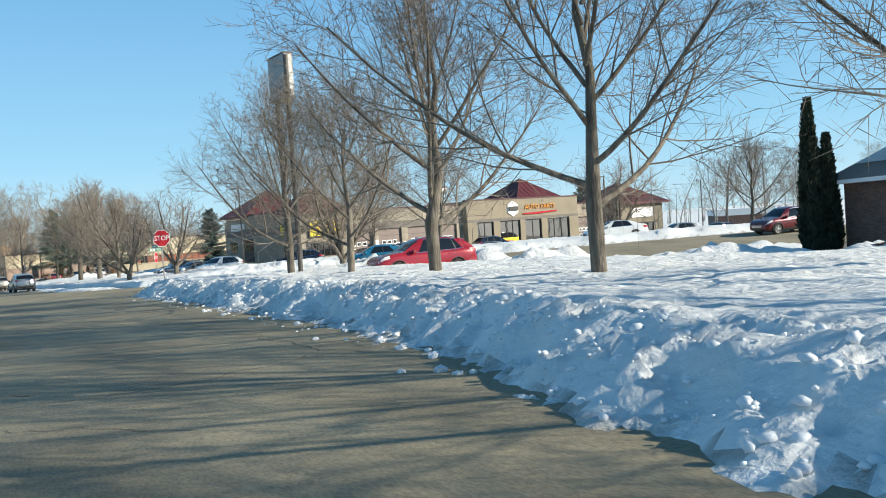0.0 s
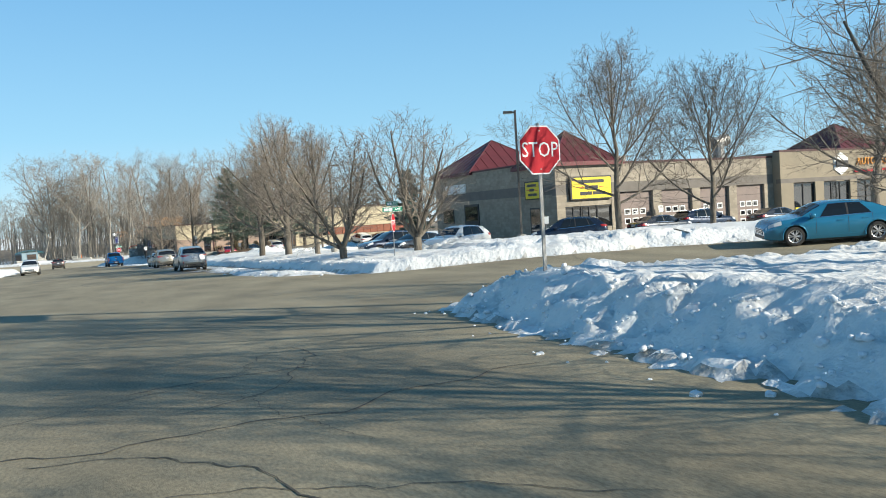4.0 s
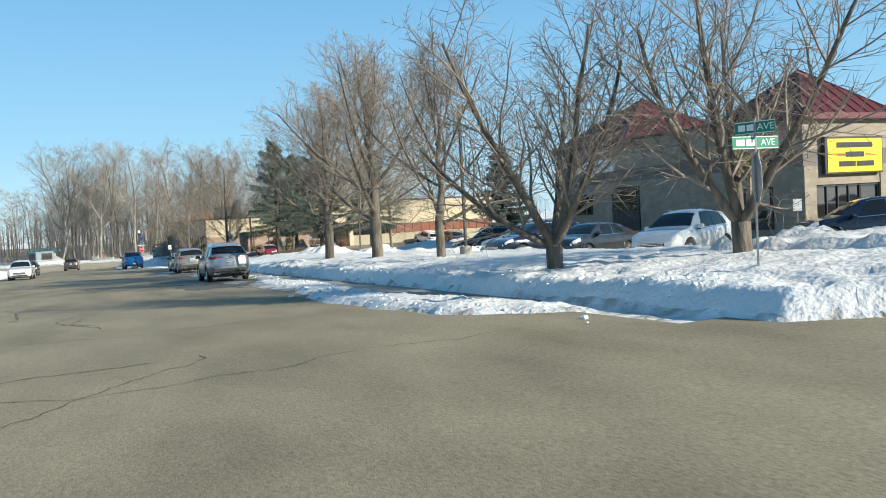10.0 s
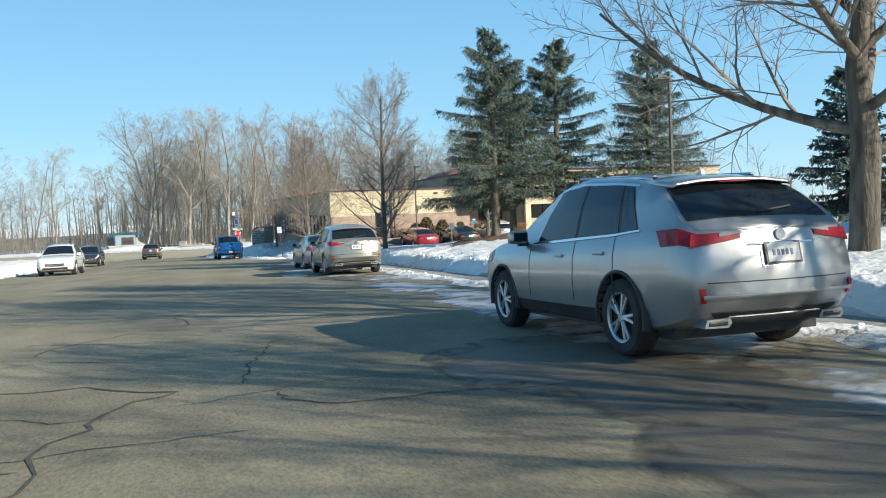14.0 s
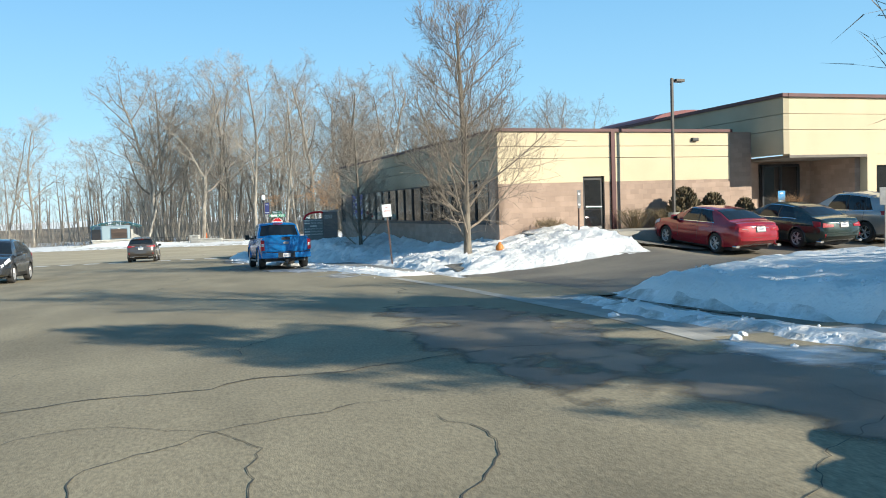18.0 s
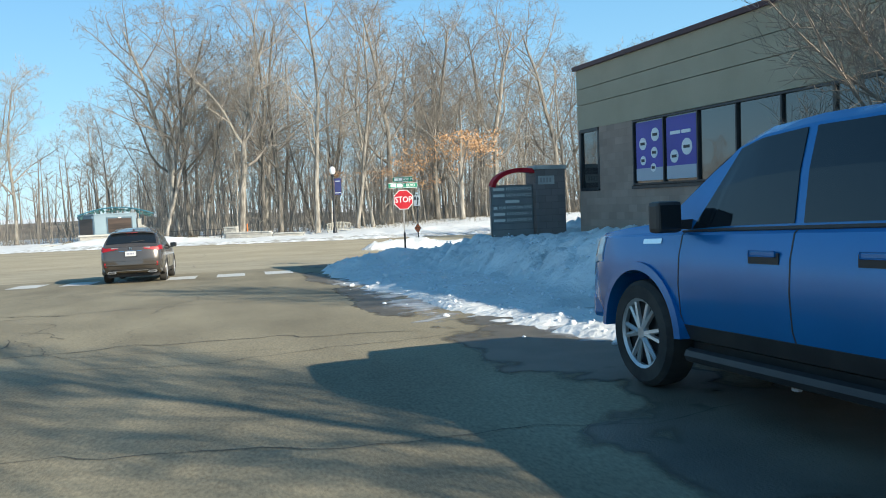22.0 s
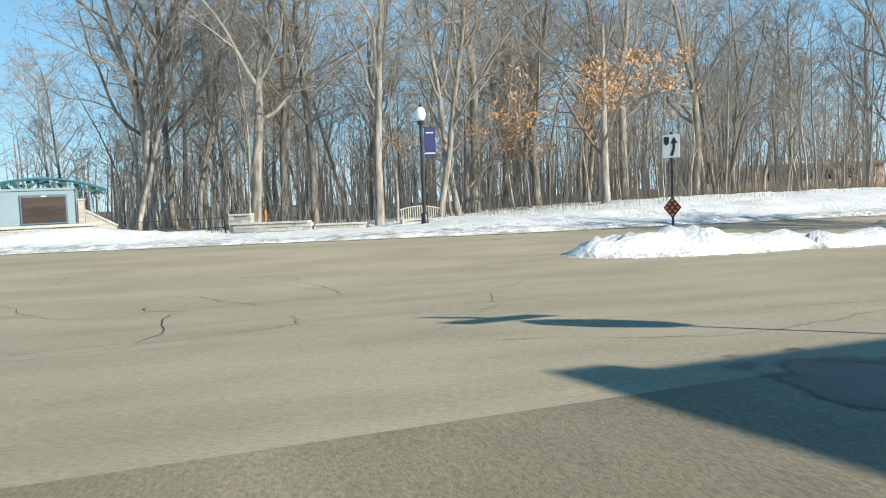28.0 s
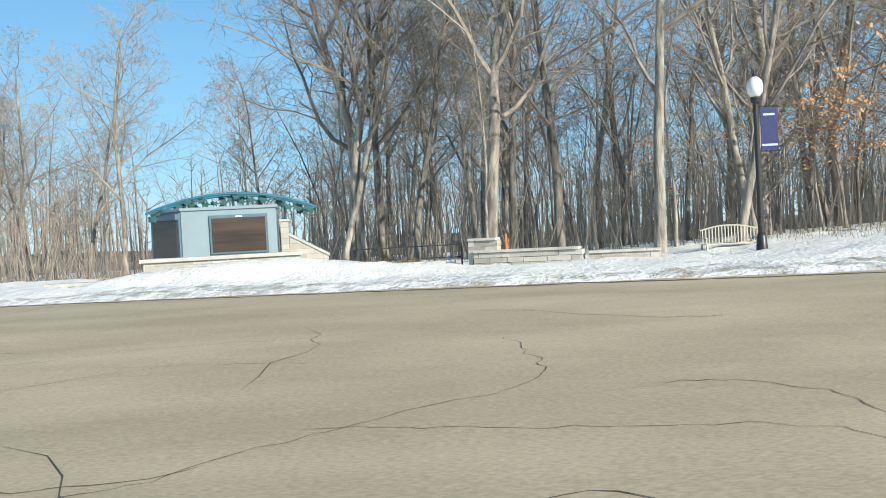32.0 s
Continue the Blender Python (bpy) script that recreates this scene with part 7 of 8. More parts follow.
def park(car, x, y, rz=0.0, dz=0.0):
    """Stands a car on the ground, leaning with it."""
    a = radians(rz)
    ax, ay = Vector((math.cos(a), math.sin(a))), Vector((-math.sin(a), math.cos(a)))
    spots = [(x + ax.x * i + ay.x * j, y + ax.y * i + ay.y * j) for i, j in ((0.8, 0), (-0.8, 0), (0, 1.4), (0, -1.4))]
    zr, zl, zn, zt = (lz(*p) for p in spots)
    m = Matrix.Rotation(math.atan((zn - zt) / 2.8), 4, "X") @ Matrix.Rotation(-math.atan((zr - zl) / 1.6), 4, "Y")
    car.matrix_basis = Matrix.Translation((x, y, (zr + zl + zn + zt) / 4 + 0.005 + dz)) @ Matrix.Rotation(a, 4, "Z") @ m
    return car


park(road_car("suv", "suv", P_GOLDSILVER, "warm silver crossover parked on icy kerbside, dark glass", 4.89, 1.9, 1.70, 0.375, 10, rails=False), 12.52, 106.72, 0)
park(road_car("suv", "suv", P_SILVER, "older silver crossover parked against the snow ridge", 4.77, 1.86, 1.72, 0.36), 12.2, 86.2, 1)
park(road_car("sedan", "sedan", P_SILVER, "silver sedan with alloy wheels at the kerb", 4.6, 1.79, 1.45, 0.33, 7), 12.62, 113.97, 2)
park(pickup("pickup_truck", P_BLUE, "bright blue crew-cab pickup truck beside the snow", 5.9, 2.03, 1.96, 0.43), 9.77, 149.5, 3.2)
park(road_car("suv", "suv", P_BROWN, "brown-grey crossover waiting on the crosswalk", 5.0, 1.94, 1.76, 0.37), 2.2, 174.7, 0)
park(road_car("suv", "suv", P_WHITE, "white crossover parked facing up the street", 4.7, 1.9, 1.70, 0.365), 0.15, 127.0, 180)
park(road_car("suv", "suv", P_GREY, "dark grey crossover parked facing up the street", 4.5, 1.82, 1.66, 0.35), -1.0, 148.2, 180)
red = park(road_car("suv", "suv", P_RED, "red minivan in the lot behind the snow bank", 4.75, 1.9, 1.72, 0.35), 20.4, 29.2, 80, -0.05)
park(road_car("sedan", "sedan", P_TEAL, "bright blue sedan on the side street", 4.5, 1.78, 1.38, 0.33, 6), 27.8, 45.2, 57)
park(road_car("sedan", "sedan", P_RED, "red sedan parked by the clinic wall", 4.65, 1.8, 1.44, 0.33, 6), 23.6, 137.6, 4)
park(road_car("sedan", "sedan", P_GREEN, "dark green sedan in the clinic lot", 4.8, 1.82, 1.45, 0.33, 5), 26.9, 137.8, 4)
sv = park(road_car("suv", "suv", P_SILVER, "silver crossover in the clinic lot", 4.7, 1.88, 1.72, 0.36), 30.1, 138.2, 4)
wv = park(road_car("suv", "suv", P_WHITE, "white crossover in a parking lot", 4.8, 1.9, 1.74, 0.36), 26.2, 70.6, 114)
ds = park(road_car("sedan", "sedan", P_GREY, "grey sedan nosed into the lot", 4.7, 1.82, 1.5, 0.33, 5), 25.6, 75.6, 110)
nv = park(road_car("suv", "suv", P_NAVY, "navy blue crossover beside the auto centre", 4.9, 1.95, 1.75, 0.37), 33.2, 69.0, 60)
for src, x, y, rz in ((wv, 27.4, 84.6, 30), (nv, 30.2, 94.5, 70), (nv, 46.5, 71.2, -90), (ds, 42.0, 70.6, -88), (nv, 57.5, 69.5, -100), (ds, 53.0, 70.4, -92), (wv, 43.5, 139.2, 4), (ds, 46.8, 139.4, 4), (nv, 25.4, 79.6, 94)):
    c = copy_thing(src, src.matrix_basis)
    park(c, x, y, rz)
park(road_car("sedan", "sedan", P_WHITE, "white sedan behind snow piles in the lot", 4.7, 1.82, 1.46, 0.33, 5), 46.5, 41.5, 60)
park(road_car("suv", "suv", P_MAROON, "maroon crossover by the house", 4.6, 1.85, 1.7, 0.36), 50.0, 29.8, 75)
c = copy_thing(sv, sv.matrix_basis)
park(c, 66.0, 51.0, 70)
c = copy_thing(nv, nv.matrix_basis)
park(c, 78.0, 55.0, 80)


# ---- street furniture ----
def octagon(r, t, bm=None):
    return prism([(r * math.cos(math.pi * (k + 0.5) / 4), r * math.sin(math.pi * (k + 0.5) / 4)) for k in range(8)], "y", -t, t, bm)


def street_blades(s, z, long_w, rz_long, rz_cross, words_long, words_cross):
    """Two crossed green name blades on a bracket; names stand as bars beside the readable word."""
    for zz, w, rz, words in ((z, long_w, rz_long, words_long), (z + 0.24, long_w * 0.72, rz_cross, words_cross)):
        m = Matrix.Rotation(radians(rz), 4, "Z")
        bl = part("name_blade", turned(box(-w / 2, w / 2, -0.006, 0.006, zz, zz + 0.2), m), M_SIGNGREEN, s, "green street-name blade with white border")
        part("blade_border", turned(box(-w / 2, w / 2, -0.008, -0.0062, zz + 0.185, zz + 0.197), m), M_SIGNWHITE, bl)
        part("blade_border", turned(box(-w / 2, w / 2, -0.008, -0.0062, zz + 0.003, zz + 0.015), m), M_SIGNWHITE, bl)
        part("lettering", turned(letters(words, 0.15, 0.001), m @ Matrix.Translation((w * 0.27, -0.0085, zz + 0.098))), M_SIGNWHITE, bl)
        for a, b in ((-0.42, -0.24), (-0.2, 0.0)):
            part("lettering_bar", turned(box(w * a, w * b, -0.0095, -0.0062, zz + 0.05, zz + 0.15), m), M_SIGNWHITE, bl)
    part("bracket", tube((0, 0, z - 0.05), (0, 0, z + 0.46), 0.022, n=6), M_STEEL, s)


def stop_sign(x, y, z_mid, rz, label, blades=None, post_r=0.028, black_foot=False):
    g = lz(x, y)
    s = base("stop_sign", x, y, g, rz, label, "traffic sign", "stop signs")
    zc = z_mid - g
    part("post", box(-post_r, post_r, 0.008, 0.008 + post_r, -0.3, zc + 0.42), M_STEEL, s, "galvanised channel post")
    if black_foot:
        part("post_sleeve", box(-0.034, 0.034, 0.0, 0.045, -0.3, 1.15), M_BLACK, s)
    pl = part("plate", turned(octagon(0.412, 0.004), Matrix.Translation((0, 0.0, zc))), M_SIGNBACK, s)
    part("white_border", turned(octagon(0.412, 0.002), Matrix.Translation((0, -0.0065, zc))), M_SIGNWHITE, pl)
    part("red_face", turned(octagon(0.388, 0.002), Matrix.Translation((0, -0.011, zc))), M_SIGNRED, pl)
    part("lettering", turned(letters("STOP", 0.30, 0.001), Matrix.Translation((0, -0.015, zc - 0.005)) @ Matrix.Diagonal((0.95, 1, 1.12, 1))), M_SIGNWHITE, pl)
    for dz in (-0.3, 0.3):
        part("bolt", tube((0, -0.018, zc + dz), (0, -0.012, zc + dz), 0.012, n=6), M_STEEL, pl)
    if blades:
        street_blades(s, zc + 0.46, *blades)
    return s


Z1, Z2 = -SLOPE * 37.0, -SLOPE * 176.6
stop_sign(11.45, 37.0, 2.57 + Z1, 2, "red stop sign on a steel post in a snow bank")
stop_sign(11.83, 176.55, 2.455 + Z2, 0, "red stop sign with green street-name blades", (1.18, 6, -36, "BLVD", "AVE N"), black_foot=True)
stop_sign(16.95, 57.6, 1.95 - SLOPE * 57.6, 57, "stop sign seen edge-on under street-name blades", (0.86, -63, -119, "AVE", "AVE"))


def small_sign(x, y, z_top, w, h, rz, label, face, bars, lean=0.0, post=None, words=(), red=None):
    g = lz(x, y)
    s = base("roadside_sign", x, y, g, rz, label, "sign", "roadside signs")
    zt = z_top - g
    part("post", box(-0.03, 0.03, 0.006, 0.045, -0.3, zt), post or M_OLIVE, s)
    pl = part("plate", box(-w / 2, w / 2, -0.006, 0.006, zt - h, zt, bevel=0.004), face, s)
    for k, (a, b) in enumerate(bars):
        z = zt - h * (0.2 + 0.6 * k / max(1, len(bars) - 1))
        part("lettering_bar", box(a * w, b * w, -0.009, -0.006, z - 0.03, z + 0.03), (M_SIGNTEXT if red is None else red) if face is M_SIGNWHITE else M_SIGNWHITE, pl)
    if words:
        for k, wd in enumerate(words):
            bm = letters(wd, 0.075)
            part("lettering", turned(bm, Matrix.Translation((0, -0.008, zt - 0.14 - 0.13 * k))), M_SIGNRED, pl)
    s.rotation_euler.y = radians(lean)
    return s


def zf(y, h):
    return h - SLOPE * y


small_sign(13.95, 144.9, zf(144.9, 2.45), 0.36, 0.5, -12, "white parking sign on a leaning wooden post", M_SIGNWHITE, [], lean=-4, words=("NO", "PARKING"))
small_sign(19.3, 138.9, zf(138.9, 2.5), 0.28, 0.62, 42, "grey back of a parking sign on a brown post", M_SIGNBACK, [(-0.3, 0.3), (-0.3, 0.3)])
small_sign(17.3, 120.9, zf(120.9, 3.0), 0.5, 0.72, -10, "white no-parking sign beside a bare tree", M_SIGNWHITE, [(-0.3, 0.3), (-0.4, 0.4), (-0.35, 0.35)])
small_sign(24.1, 130.6, zf(130.6, 1.95), 0.34, 0.46, -20, "small grey metal sign at the lot edge", M_SIGNBACK, [], post=M_STEEL)
small_sign(34.3, 75.7 - 2.5, zf(73.2, 1.95), 0.36, 0.5, -30, "small white sign by the auto centre", M_SIGNWHITE, [], post=M_STEEL)
small_sign(29.4, 141.2, zf(141.2, 2.35), 0.34, 0.5, 0, "blue accessible parking sign on a steel post", M_BLUESIGN, [(-0.2, 0.2), (-0.3, 0.3)], post=M_STEEL)
small_sign(44.9, 73.9, zf(73.9, 2.2), 0.45, 0.5, 0, "white notice on a post between garage doors", M_SIGNWHITE, [(-0.3, 0.3)], post=M_STEEL)


def lot_lamp(x, y, top, rz, label, reach=0.5, head=(0.42, 0.26, 0.09)):
    g = lz(x, y)
    s = base("lot_lamp", x, y, g, rz, label, "lamp post", "parking lot lamps")
    h = top - g
    part("footing", lathe([(0.24, -0.3), (0.24, 0.55), (0.22, 0.6)], 16), M_CONC, s)
    part("pole", box(-0.048, 0.048, -0.048, 0.048, 0.55, h, bevel=0.012), M_POLE, s)
    part("arm", box(-reach, 0.05, -0.03, 0.03, h - 0.14, h - 0.06), M_POLE, s)
    part("head", box(-reach - head[0] * 0.6, -reach + head[0] * 0.4, -head[1] / 2, head[1] / 2, h - 0.14, h + head[2] - 0.12, bevel=0.02), M_POLE, s)
    part("lens", box(-reach - head[0] * 0.5, -reach + head[0] * 0.3, -head[1] / 2 + 0.04, head[1] / 2 - 0.04, h - 0.155, h - 0.14), M_LENS, s)
    return s


lot_lamp(23.9, 58.9, zf(58.9, 6.85), -20, "tall square parking-lot lamp rising from snow", 0.3)
lot_lamp(24.5, 141.3, zf(141.3, 6.85), 190, "tan parking-lot lamp by the clinic wall", 0.3)
lot_lamp(19.67, 75.0, zf(75.0, 6.2), 190, "slim parking-lot lamp behind the street trees", 0.4)
lot_lamp(24.3, 104, zf(104, 6.6), 10, "slim parking-lot lamp behind the street trees", 0.4)
lot_lamp(58, 53.0, zf(53, 6.4), 0, "parking-lot lamp far across the lot")
lot_lamp(37.8, 15.2, zf(15, 10.2), 200, "tall floodlight pole beside the house", 0.2, (0.8, 0.5, 0.35))
lot_lamp(85, 62, zf(62, 6.5), 0, "parking-lot lamp far across the lot")

# pylon sign: two posts and a weathered cabinet
py = base("pylon_sign", 16.1, 33.1, lz(16.1, 33.1), 0, "tall two-post pylon sign with a blank weathered cabinet", "sign")
for x, y in ((-0.15, -0.95), (0.2, 0.95)):
    part("post", tube((x, y, -0.3), (x, y, 10.1), 0.11, n=12), M_POLE, py)
part("cabinet", box(-0.18, 0.22, -0.85, 0.9, 8.3, 10.2, bevel=0.02), M_STEEL, py, "grey weathered sign cabinet")
part("frame", box(-0.2, 0.24, -0.9, 0.95, 10.2, 10.26), M_POLE, py)
part("frame", box(-0.2, 0.24, -0.9, 0.95, 8.24, 8.3), M_POLE, py)
for z in (2.0, 5.0):
    part("cross_tie", tube((-0.15, -0.95, z), (0.2, 0.95, z), 0.03, n=6), M_POLE, py)

# hydrant
hy = base("fire_hydrant", 16.35, 138.9, zf(138.9, 0.14), 20, "orange-yellow fire hydrant half buried in snow", "hydrant")
part("barrel", lathe([(0.15, -0.2), (0.15, 0.02), (0.11, 0.05), (0.11, 0.42), (0.14, 0.45), (0.14, 0.5), (0.12, 0.58), (0.06, 0.64), (0.03, 0.7)], 18), M_HYDRANT, hy, smooth=True)
for d in ((1, 0, 0), (-1, 0, 0), (0, -1, 0)):
    part("outlet_cap", tube(Vector(d) * 0.1 + Vector((0, 0, 0.3)), Vector(d) * 0.2 + Vector((0, 0, 0.3)), 0.065, n=10), M_HYDRANT, hy)
part("flag_rod", tube((0.1, 0, 0.4), (0.13, 0, 1.5), 0.006, n=5), M_STEEL, hy)

# directory monument
mo = base("directory_monument", 13.35, 168.9, zf(168.9, 0.35), -2, "grey block directory sign with a red arched top", "sign")
part("pillar", box(1.0, 1.95, -0.3, 0.65, 0.562, 2.6, bevel=0.015), M_MONUMENT, mo)
part("pillar_cap", box(0.95, 2.0, -0.35, 0.7, 2.6, 2.72, bevel=0.01), M_CAPSTONE, mo)
pn = part("panel", box(-0.35, 1.0, 0.0, 0.14, 0.3, 2.16), M_PANEL, mo)
M_SLAT = mat("tenant_slat", (0.24, 0.245, 0.235), 0.5, color2=(0.2, 0.205, 0.2), scale=2)
M_CREAMTEXT = mat("pale_lettering", (0.72, 0.70, 0.62), 0.6)
tenants = ["", "", "DESIGN DENTISTRY", "ORTHODONTICS", "HEAD & NECK PAIN CLINIC", "", "ORTHODONTICS", "PERIODONTICS"]
for k, words in enumerate(tenants):
    z = 0.62 + 0.19 * k
    sl = part("tenant_slat", box(-0.32, 0.98, -0.03, 0.0, z, z + 0.174, bevel=0.005), M_SLAT, pn)
    if k > 1 and not words:
        part("name_bar", box(0.1, 0.55, -0.036, -0.03, z + 0.045, z + 0.125), M_CREAMTEXT, sl)
    elif words:
        bm = letters(words, 0.125)
        xs = [v.co.x for v in bm.verts]
        half = (max(xs) - min(xs)) / 2
        f = min(1.0, 0.40 / half) if len(words) < 20 else 0.52 / half
        part("lettering", turned(bm, Matrix.Translation((0.94 - half * f, -0.034, z + 0.086)) @ Matrix.Diagonal((f, 1, 1, 1))), M_CREAMTEXT, sl)
        part("name_bar", box(-0.28, 0.88 - 2 * half * f, -0.036, -0.03, z + 0.045, z + 0.125), M_CREAMTEXT, sl)
for k in range(4):
    part("number_bar", box(1.14 + 0.1 * k, 1.2 + 0.1 * k, -0.306, -0.298, 2.2, 2.34), M_SIGNTEXT, mo)
part("number_plate_stone", box(1.08, 1.6, -0.304, -0.28, 2.14, 2.4), M_CAPSTONE, mo)
up = [(0.62 + 0.97 * math.cos(a), 2.12 + 0.55 * math.sin(a)) for a in np.linspace(math.pi, radians(67), 14)]
lo = [(0.62 + 0.86 * math.cos(a), 2.10 + 0.44 * math.sin(a)) for a in np.linspace(radians(63), math.pi, 14)]
part("arch", prism(up + lo, "y", -0.22, 0.2), M_SIGNRED, mo, "red arched canopy")
part("base_ledge", box(-0.42, 2.0, -0.36, 0.7, -0.42, 0.56, bevel=0.02), M_CAPSTONE, mo)

# park lamp, banner, bench
pl = base("park_lamp", 12.62, 207.7, lz(12.62, 207.7) + 0.12, -4, "black lamp post with a white globe and blue banner", "lamp post")
pl.scale = (1, 1, 1.05)
part("pedestal", lathe([(0.24, -0.3), (0.24, 0.06), (0.17, 0.12), (0.14, 0.5), (0.1, 0.62)], 16), M_BLACK, pl, smooth=True)
part("shaft", lathe([(0.095, 0.6), (0.07, 4.25)], 14), M_BLACK, pl)
part("fitter", lathe([(0.07, 4.25), (0.13, 4.32), (0.15, 4.42), (0.13, 4.46)], 16), M_BLACK, pl)
part("globe", lathe([(0.13, 4.46), (0.21, 4.58), (0.24, 4.74), (0.21, 4.9), (0.12, 5.0), (0.03, 5.06)], 20), M_GLOBE, pl, smooth=True)
part("finial", lathe([(0.09, 5.02), (0.05, 5.1), (0.02, 5.22)], 10), M_BLACK, pl)
bn = part("banner", box(0.12, 0.62, -0.012, 0.012, 2.95, 4.15), M_BANNER, pl, "dark blue street banner")
part("lettering_bar", box(0.2, 0.54, -0.016, -0.012, 3.92, 3.98), M_POSTERGREY, bn)
part("banner_stripe", box(0.14, 0.6, -0.016, -0.012, 3.06, 3.12), M_POSTERGREY, bn)
for z in (2.92, 4.18):
    part("banner_arm", tube((0, 0, z), (0.66, 0, z), 0.018, n=6), M_BLACK, bn)
be = base("park_bench", 13.5, 212.4, lz(13.5, 212.4) + 0.02, 4, "pale metal park bench with a curved slatted back", "bench")
for k in range(4):
    part("seat_slat", box(-1.05, 1.05, -0.45 + 0.12 * k, -0.36 + 0.12 * k, 0.42, 0.45, bevel=0.006), M_BENCH, be)
for k in range(17):
    x = -0.96 + 0.12 * k
    h = 0.92 + 0.16 * (1 - (x / 1.0) ** 2)
    part("back_slat", box(x - 0.018, x + 0.018, 0.0, 0.025, 0.46, h), M_BENCH, be)
for k in range(12):
    x0, x1 = -1.05 + 0.175 * k, -1.05 + 0.175 * (k + 1)
    part("top_rail", tube((x0, 0.012, 0.92 + 0.16 * (1 - (x0 / 1.05) ** 2)), (x1, 0.012, 0.92 + 0.16 * (1 - (x1 / 1.05) ** 2)), 0.028, n=6), M_BENCH, be)
for s in (-1, 1):
    for y in (-0.42, 0.02):
        part("leg", box(s * 1.0 - 0.03, s * 1.0 + 0.03, y - 0.03, y + 0.03, -0.3, 0.44), M_BENCH, be)
    part("armrest", box(s * 1.02 - 0.035, s * 1.02 + 0.035, -0.46, 0.03, 0.62, 0.66, bevel=0.01), M_BENCH, be)
    part("arm_post", box(s * 1.02 - 0.02, s * 1.02 + 0.02, -0.44, -0.4, 0.44, 0.62), M_BENCH, be)

bo2 = base("bollard", 18.3, 177.8, zf(177.8, 0.25), 0, "short black bollard standing in snow", "bollard")
part("shaft", lathe([(0.08, -0.3), (0.08, 0.86), (0.055, 0.91), (0.02, 0.93)], 14), M_BLACK, bo2)
part("band", lathe([(0.083, 0.7), (0.083, 0.78)], 14), M_STEEL, bo2)
bx = base("utility_box", 14.35, 175.6, zf(175.6, 0.5), 12, "tan utility box half buried in snow", "utility box")
part("cabinet", box(-0.22, 0.22, -0.16, 0.16, -0.7, 0.22, bevel=0.025), M_CAPSTONE, bx)
part("lid", box(-0.24, 0.24, -0.18, 0.18, 0.22, 0.27, bevel=0.015), M_TAN, bx)
far_hall = base("far_hall", 92, 285, zf(264, 4.2), -14, "long low pale building beyond the woods", "building")
part("wall", box(-16, 16, 0, 8, -2, 2.6), M_BLOCK, far_hall)
part("roof", box(-17, 17, -1, 9, 2.6, 3.0), M_DKBAND, far_hall)
for k in range(9):
    part("window", box(-14.5 + 3.4 * k, -12.8 + 3.4 * k, -0.06, 0, 0.3, 1.9), M_WINDOW, far_hall)

# arrow sign and diamond marker on the island
ar = base("arrow_sign", 15.85, 192.45, lz(15.85, 192.45), -45, "white black-arrow sign over an orange diamond marker", "traffic sign")
part("post", box(-0.03, 0.03, 0.008, 0.05, -0.3, 3.05), M_BLACK, ar)
pl2 = part("plate", box(-0.23, 0.23, -0.006, 0.006, 2.36, 2.98, bevel=0.004), M_SIGNWHITE, ar)
part("arrow_shaft", prism([(-0.03, 2.41), (0.05, 2.41), (0.11, 2.60), (0.11, 2.74), (0.04, 2.74), (0.04, 2.62)], "y", -0.01, -0.006), M_TRIM, pl2)
part("arrow_head", prism([(-0.02, 2.74), (0.18, 2.74), (0.08, 2.92)], "y", -0.01, -0.006), M_TRIM, pl2)
part("island_mark", prism([(-0.19, 2.92), (-0.05, 2.92), (-0.05, 2.76), (-0.12, 2.68), (-0.19, 2.76)], "y", -0.01, -0.006), M_TRIM, pl2)
dm = part("diamond", prism([(0, 0.72), (0.24, 1.02), (0, 1.32), (-0.24, 1.02)], "y", -0.01, 0.006), M_TRIM, ar)
for i in range(3):
    for j in range(3):
        part("reflector", tube((0.075 * (i - j), -0.016, 1.02 + 0.095 * (i + j - 2)), (0.075 * (i - j), -0.01, 1.02 + 0.095 * (i + j - 2)), 0.036, n=12), M_ORANGE, dm)

# information booth with stone base, arch of leaves
bo = base("display_kiosk", -4.1, 209.6, zf(209.6, 0.95), 9, "blue-grey display kiosk with dark boards on a stone base", "kiosk")
part("stone_base", box(-1.9, 2.7, -0.9, 3.0, -0.6, 0.83, bevel=0.01), M_STONE, bo)
part("base_cap", box(-2.0, 2.8, -1.0, 3.1, 0.83, 0.94, bevel=0.01), M_CAPSTONE, bo)
part("housing", prism([(-0.85, 0.0), (2.05, 0.0), (2.1, 2.4), (-1.6, 2.4), (-1.95, 1.5)], "z", 0.5, 2.38), M_BOOTH, bo)
part("roof_slab", prism([(-0.88, -0.06), (2.1, -0.06), (2.15, 2.45), (-1.65, 2.45), (-2.02, 1.5)], "z", 2.38, 2.47), M_BOOTH, bo)
sc = part("display_frame", box(0.0, 1.78, -0.07, 0, 0.98, 2.2), M_BOOTHDARK, bo)
part("display_board", box(0.07, 1.71, -0.09, -0.07, 1.04, 2.1), M_SCREEN, sc, "dark striped display board")
part("board_light", box(0.8, 1.0, -0.1, -0.07, 2.12, 2.16), M_SIGNWHITE, sc)
m2 = Matrix.Translation((-1.95, 1.5, 0)) @ Matrix.Rotation(math.atan2(-1.5, 1.1), 4, "Z")
sc = part("display_frame", turned(box(0.05, 1.8, -0.06, 0, 0.6, 2.36), m2), M_BOOTHDARK, bo)
part("display_board", turned(box(0.18, 1.66, -0.08, -0.06, 0.8, 2.1), m2), M_SCREEN, sc)
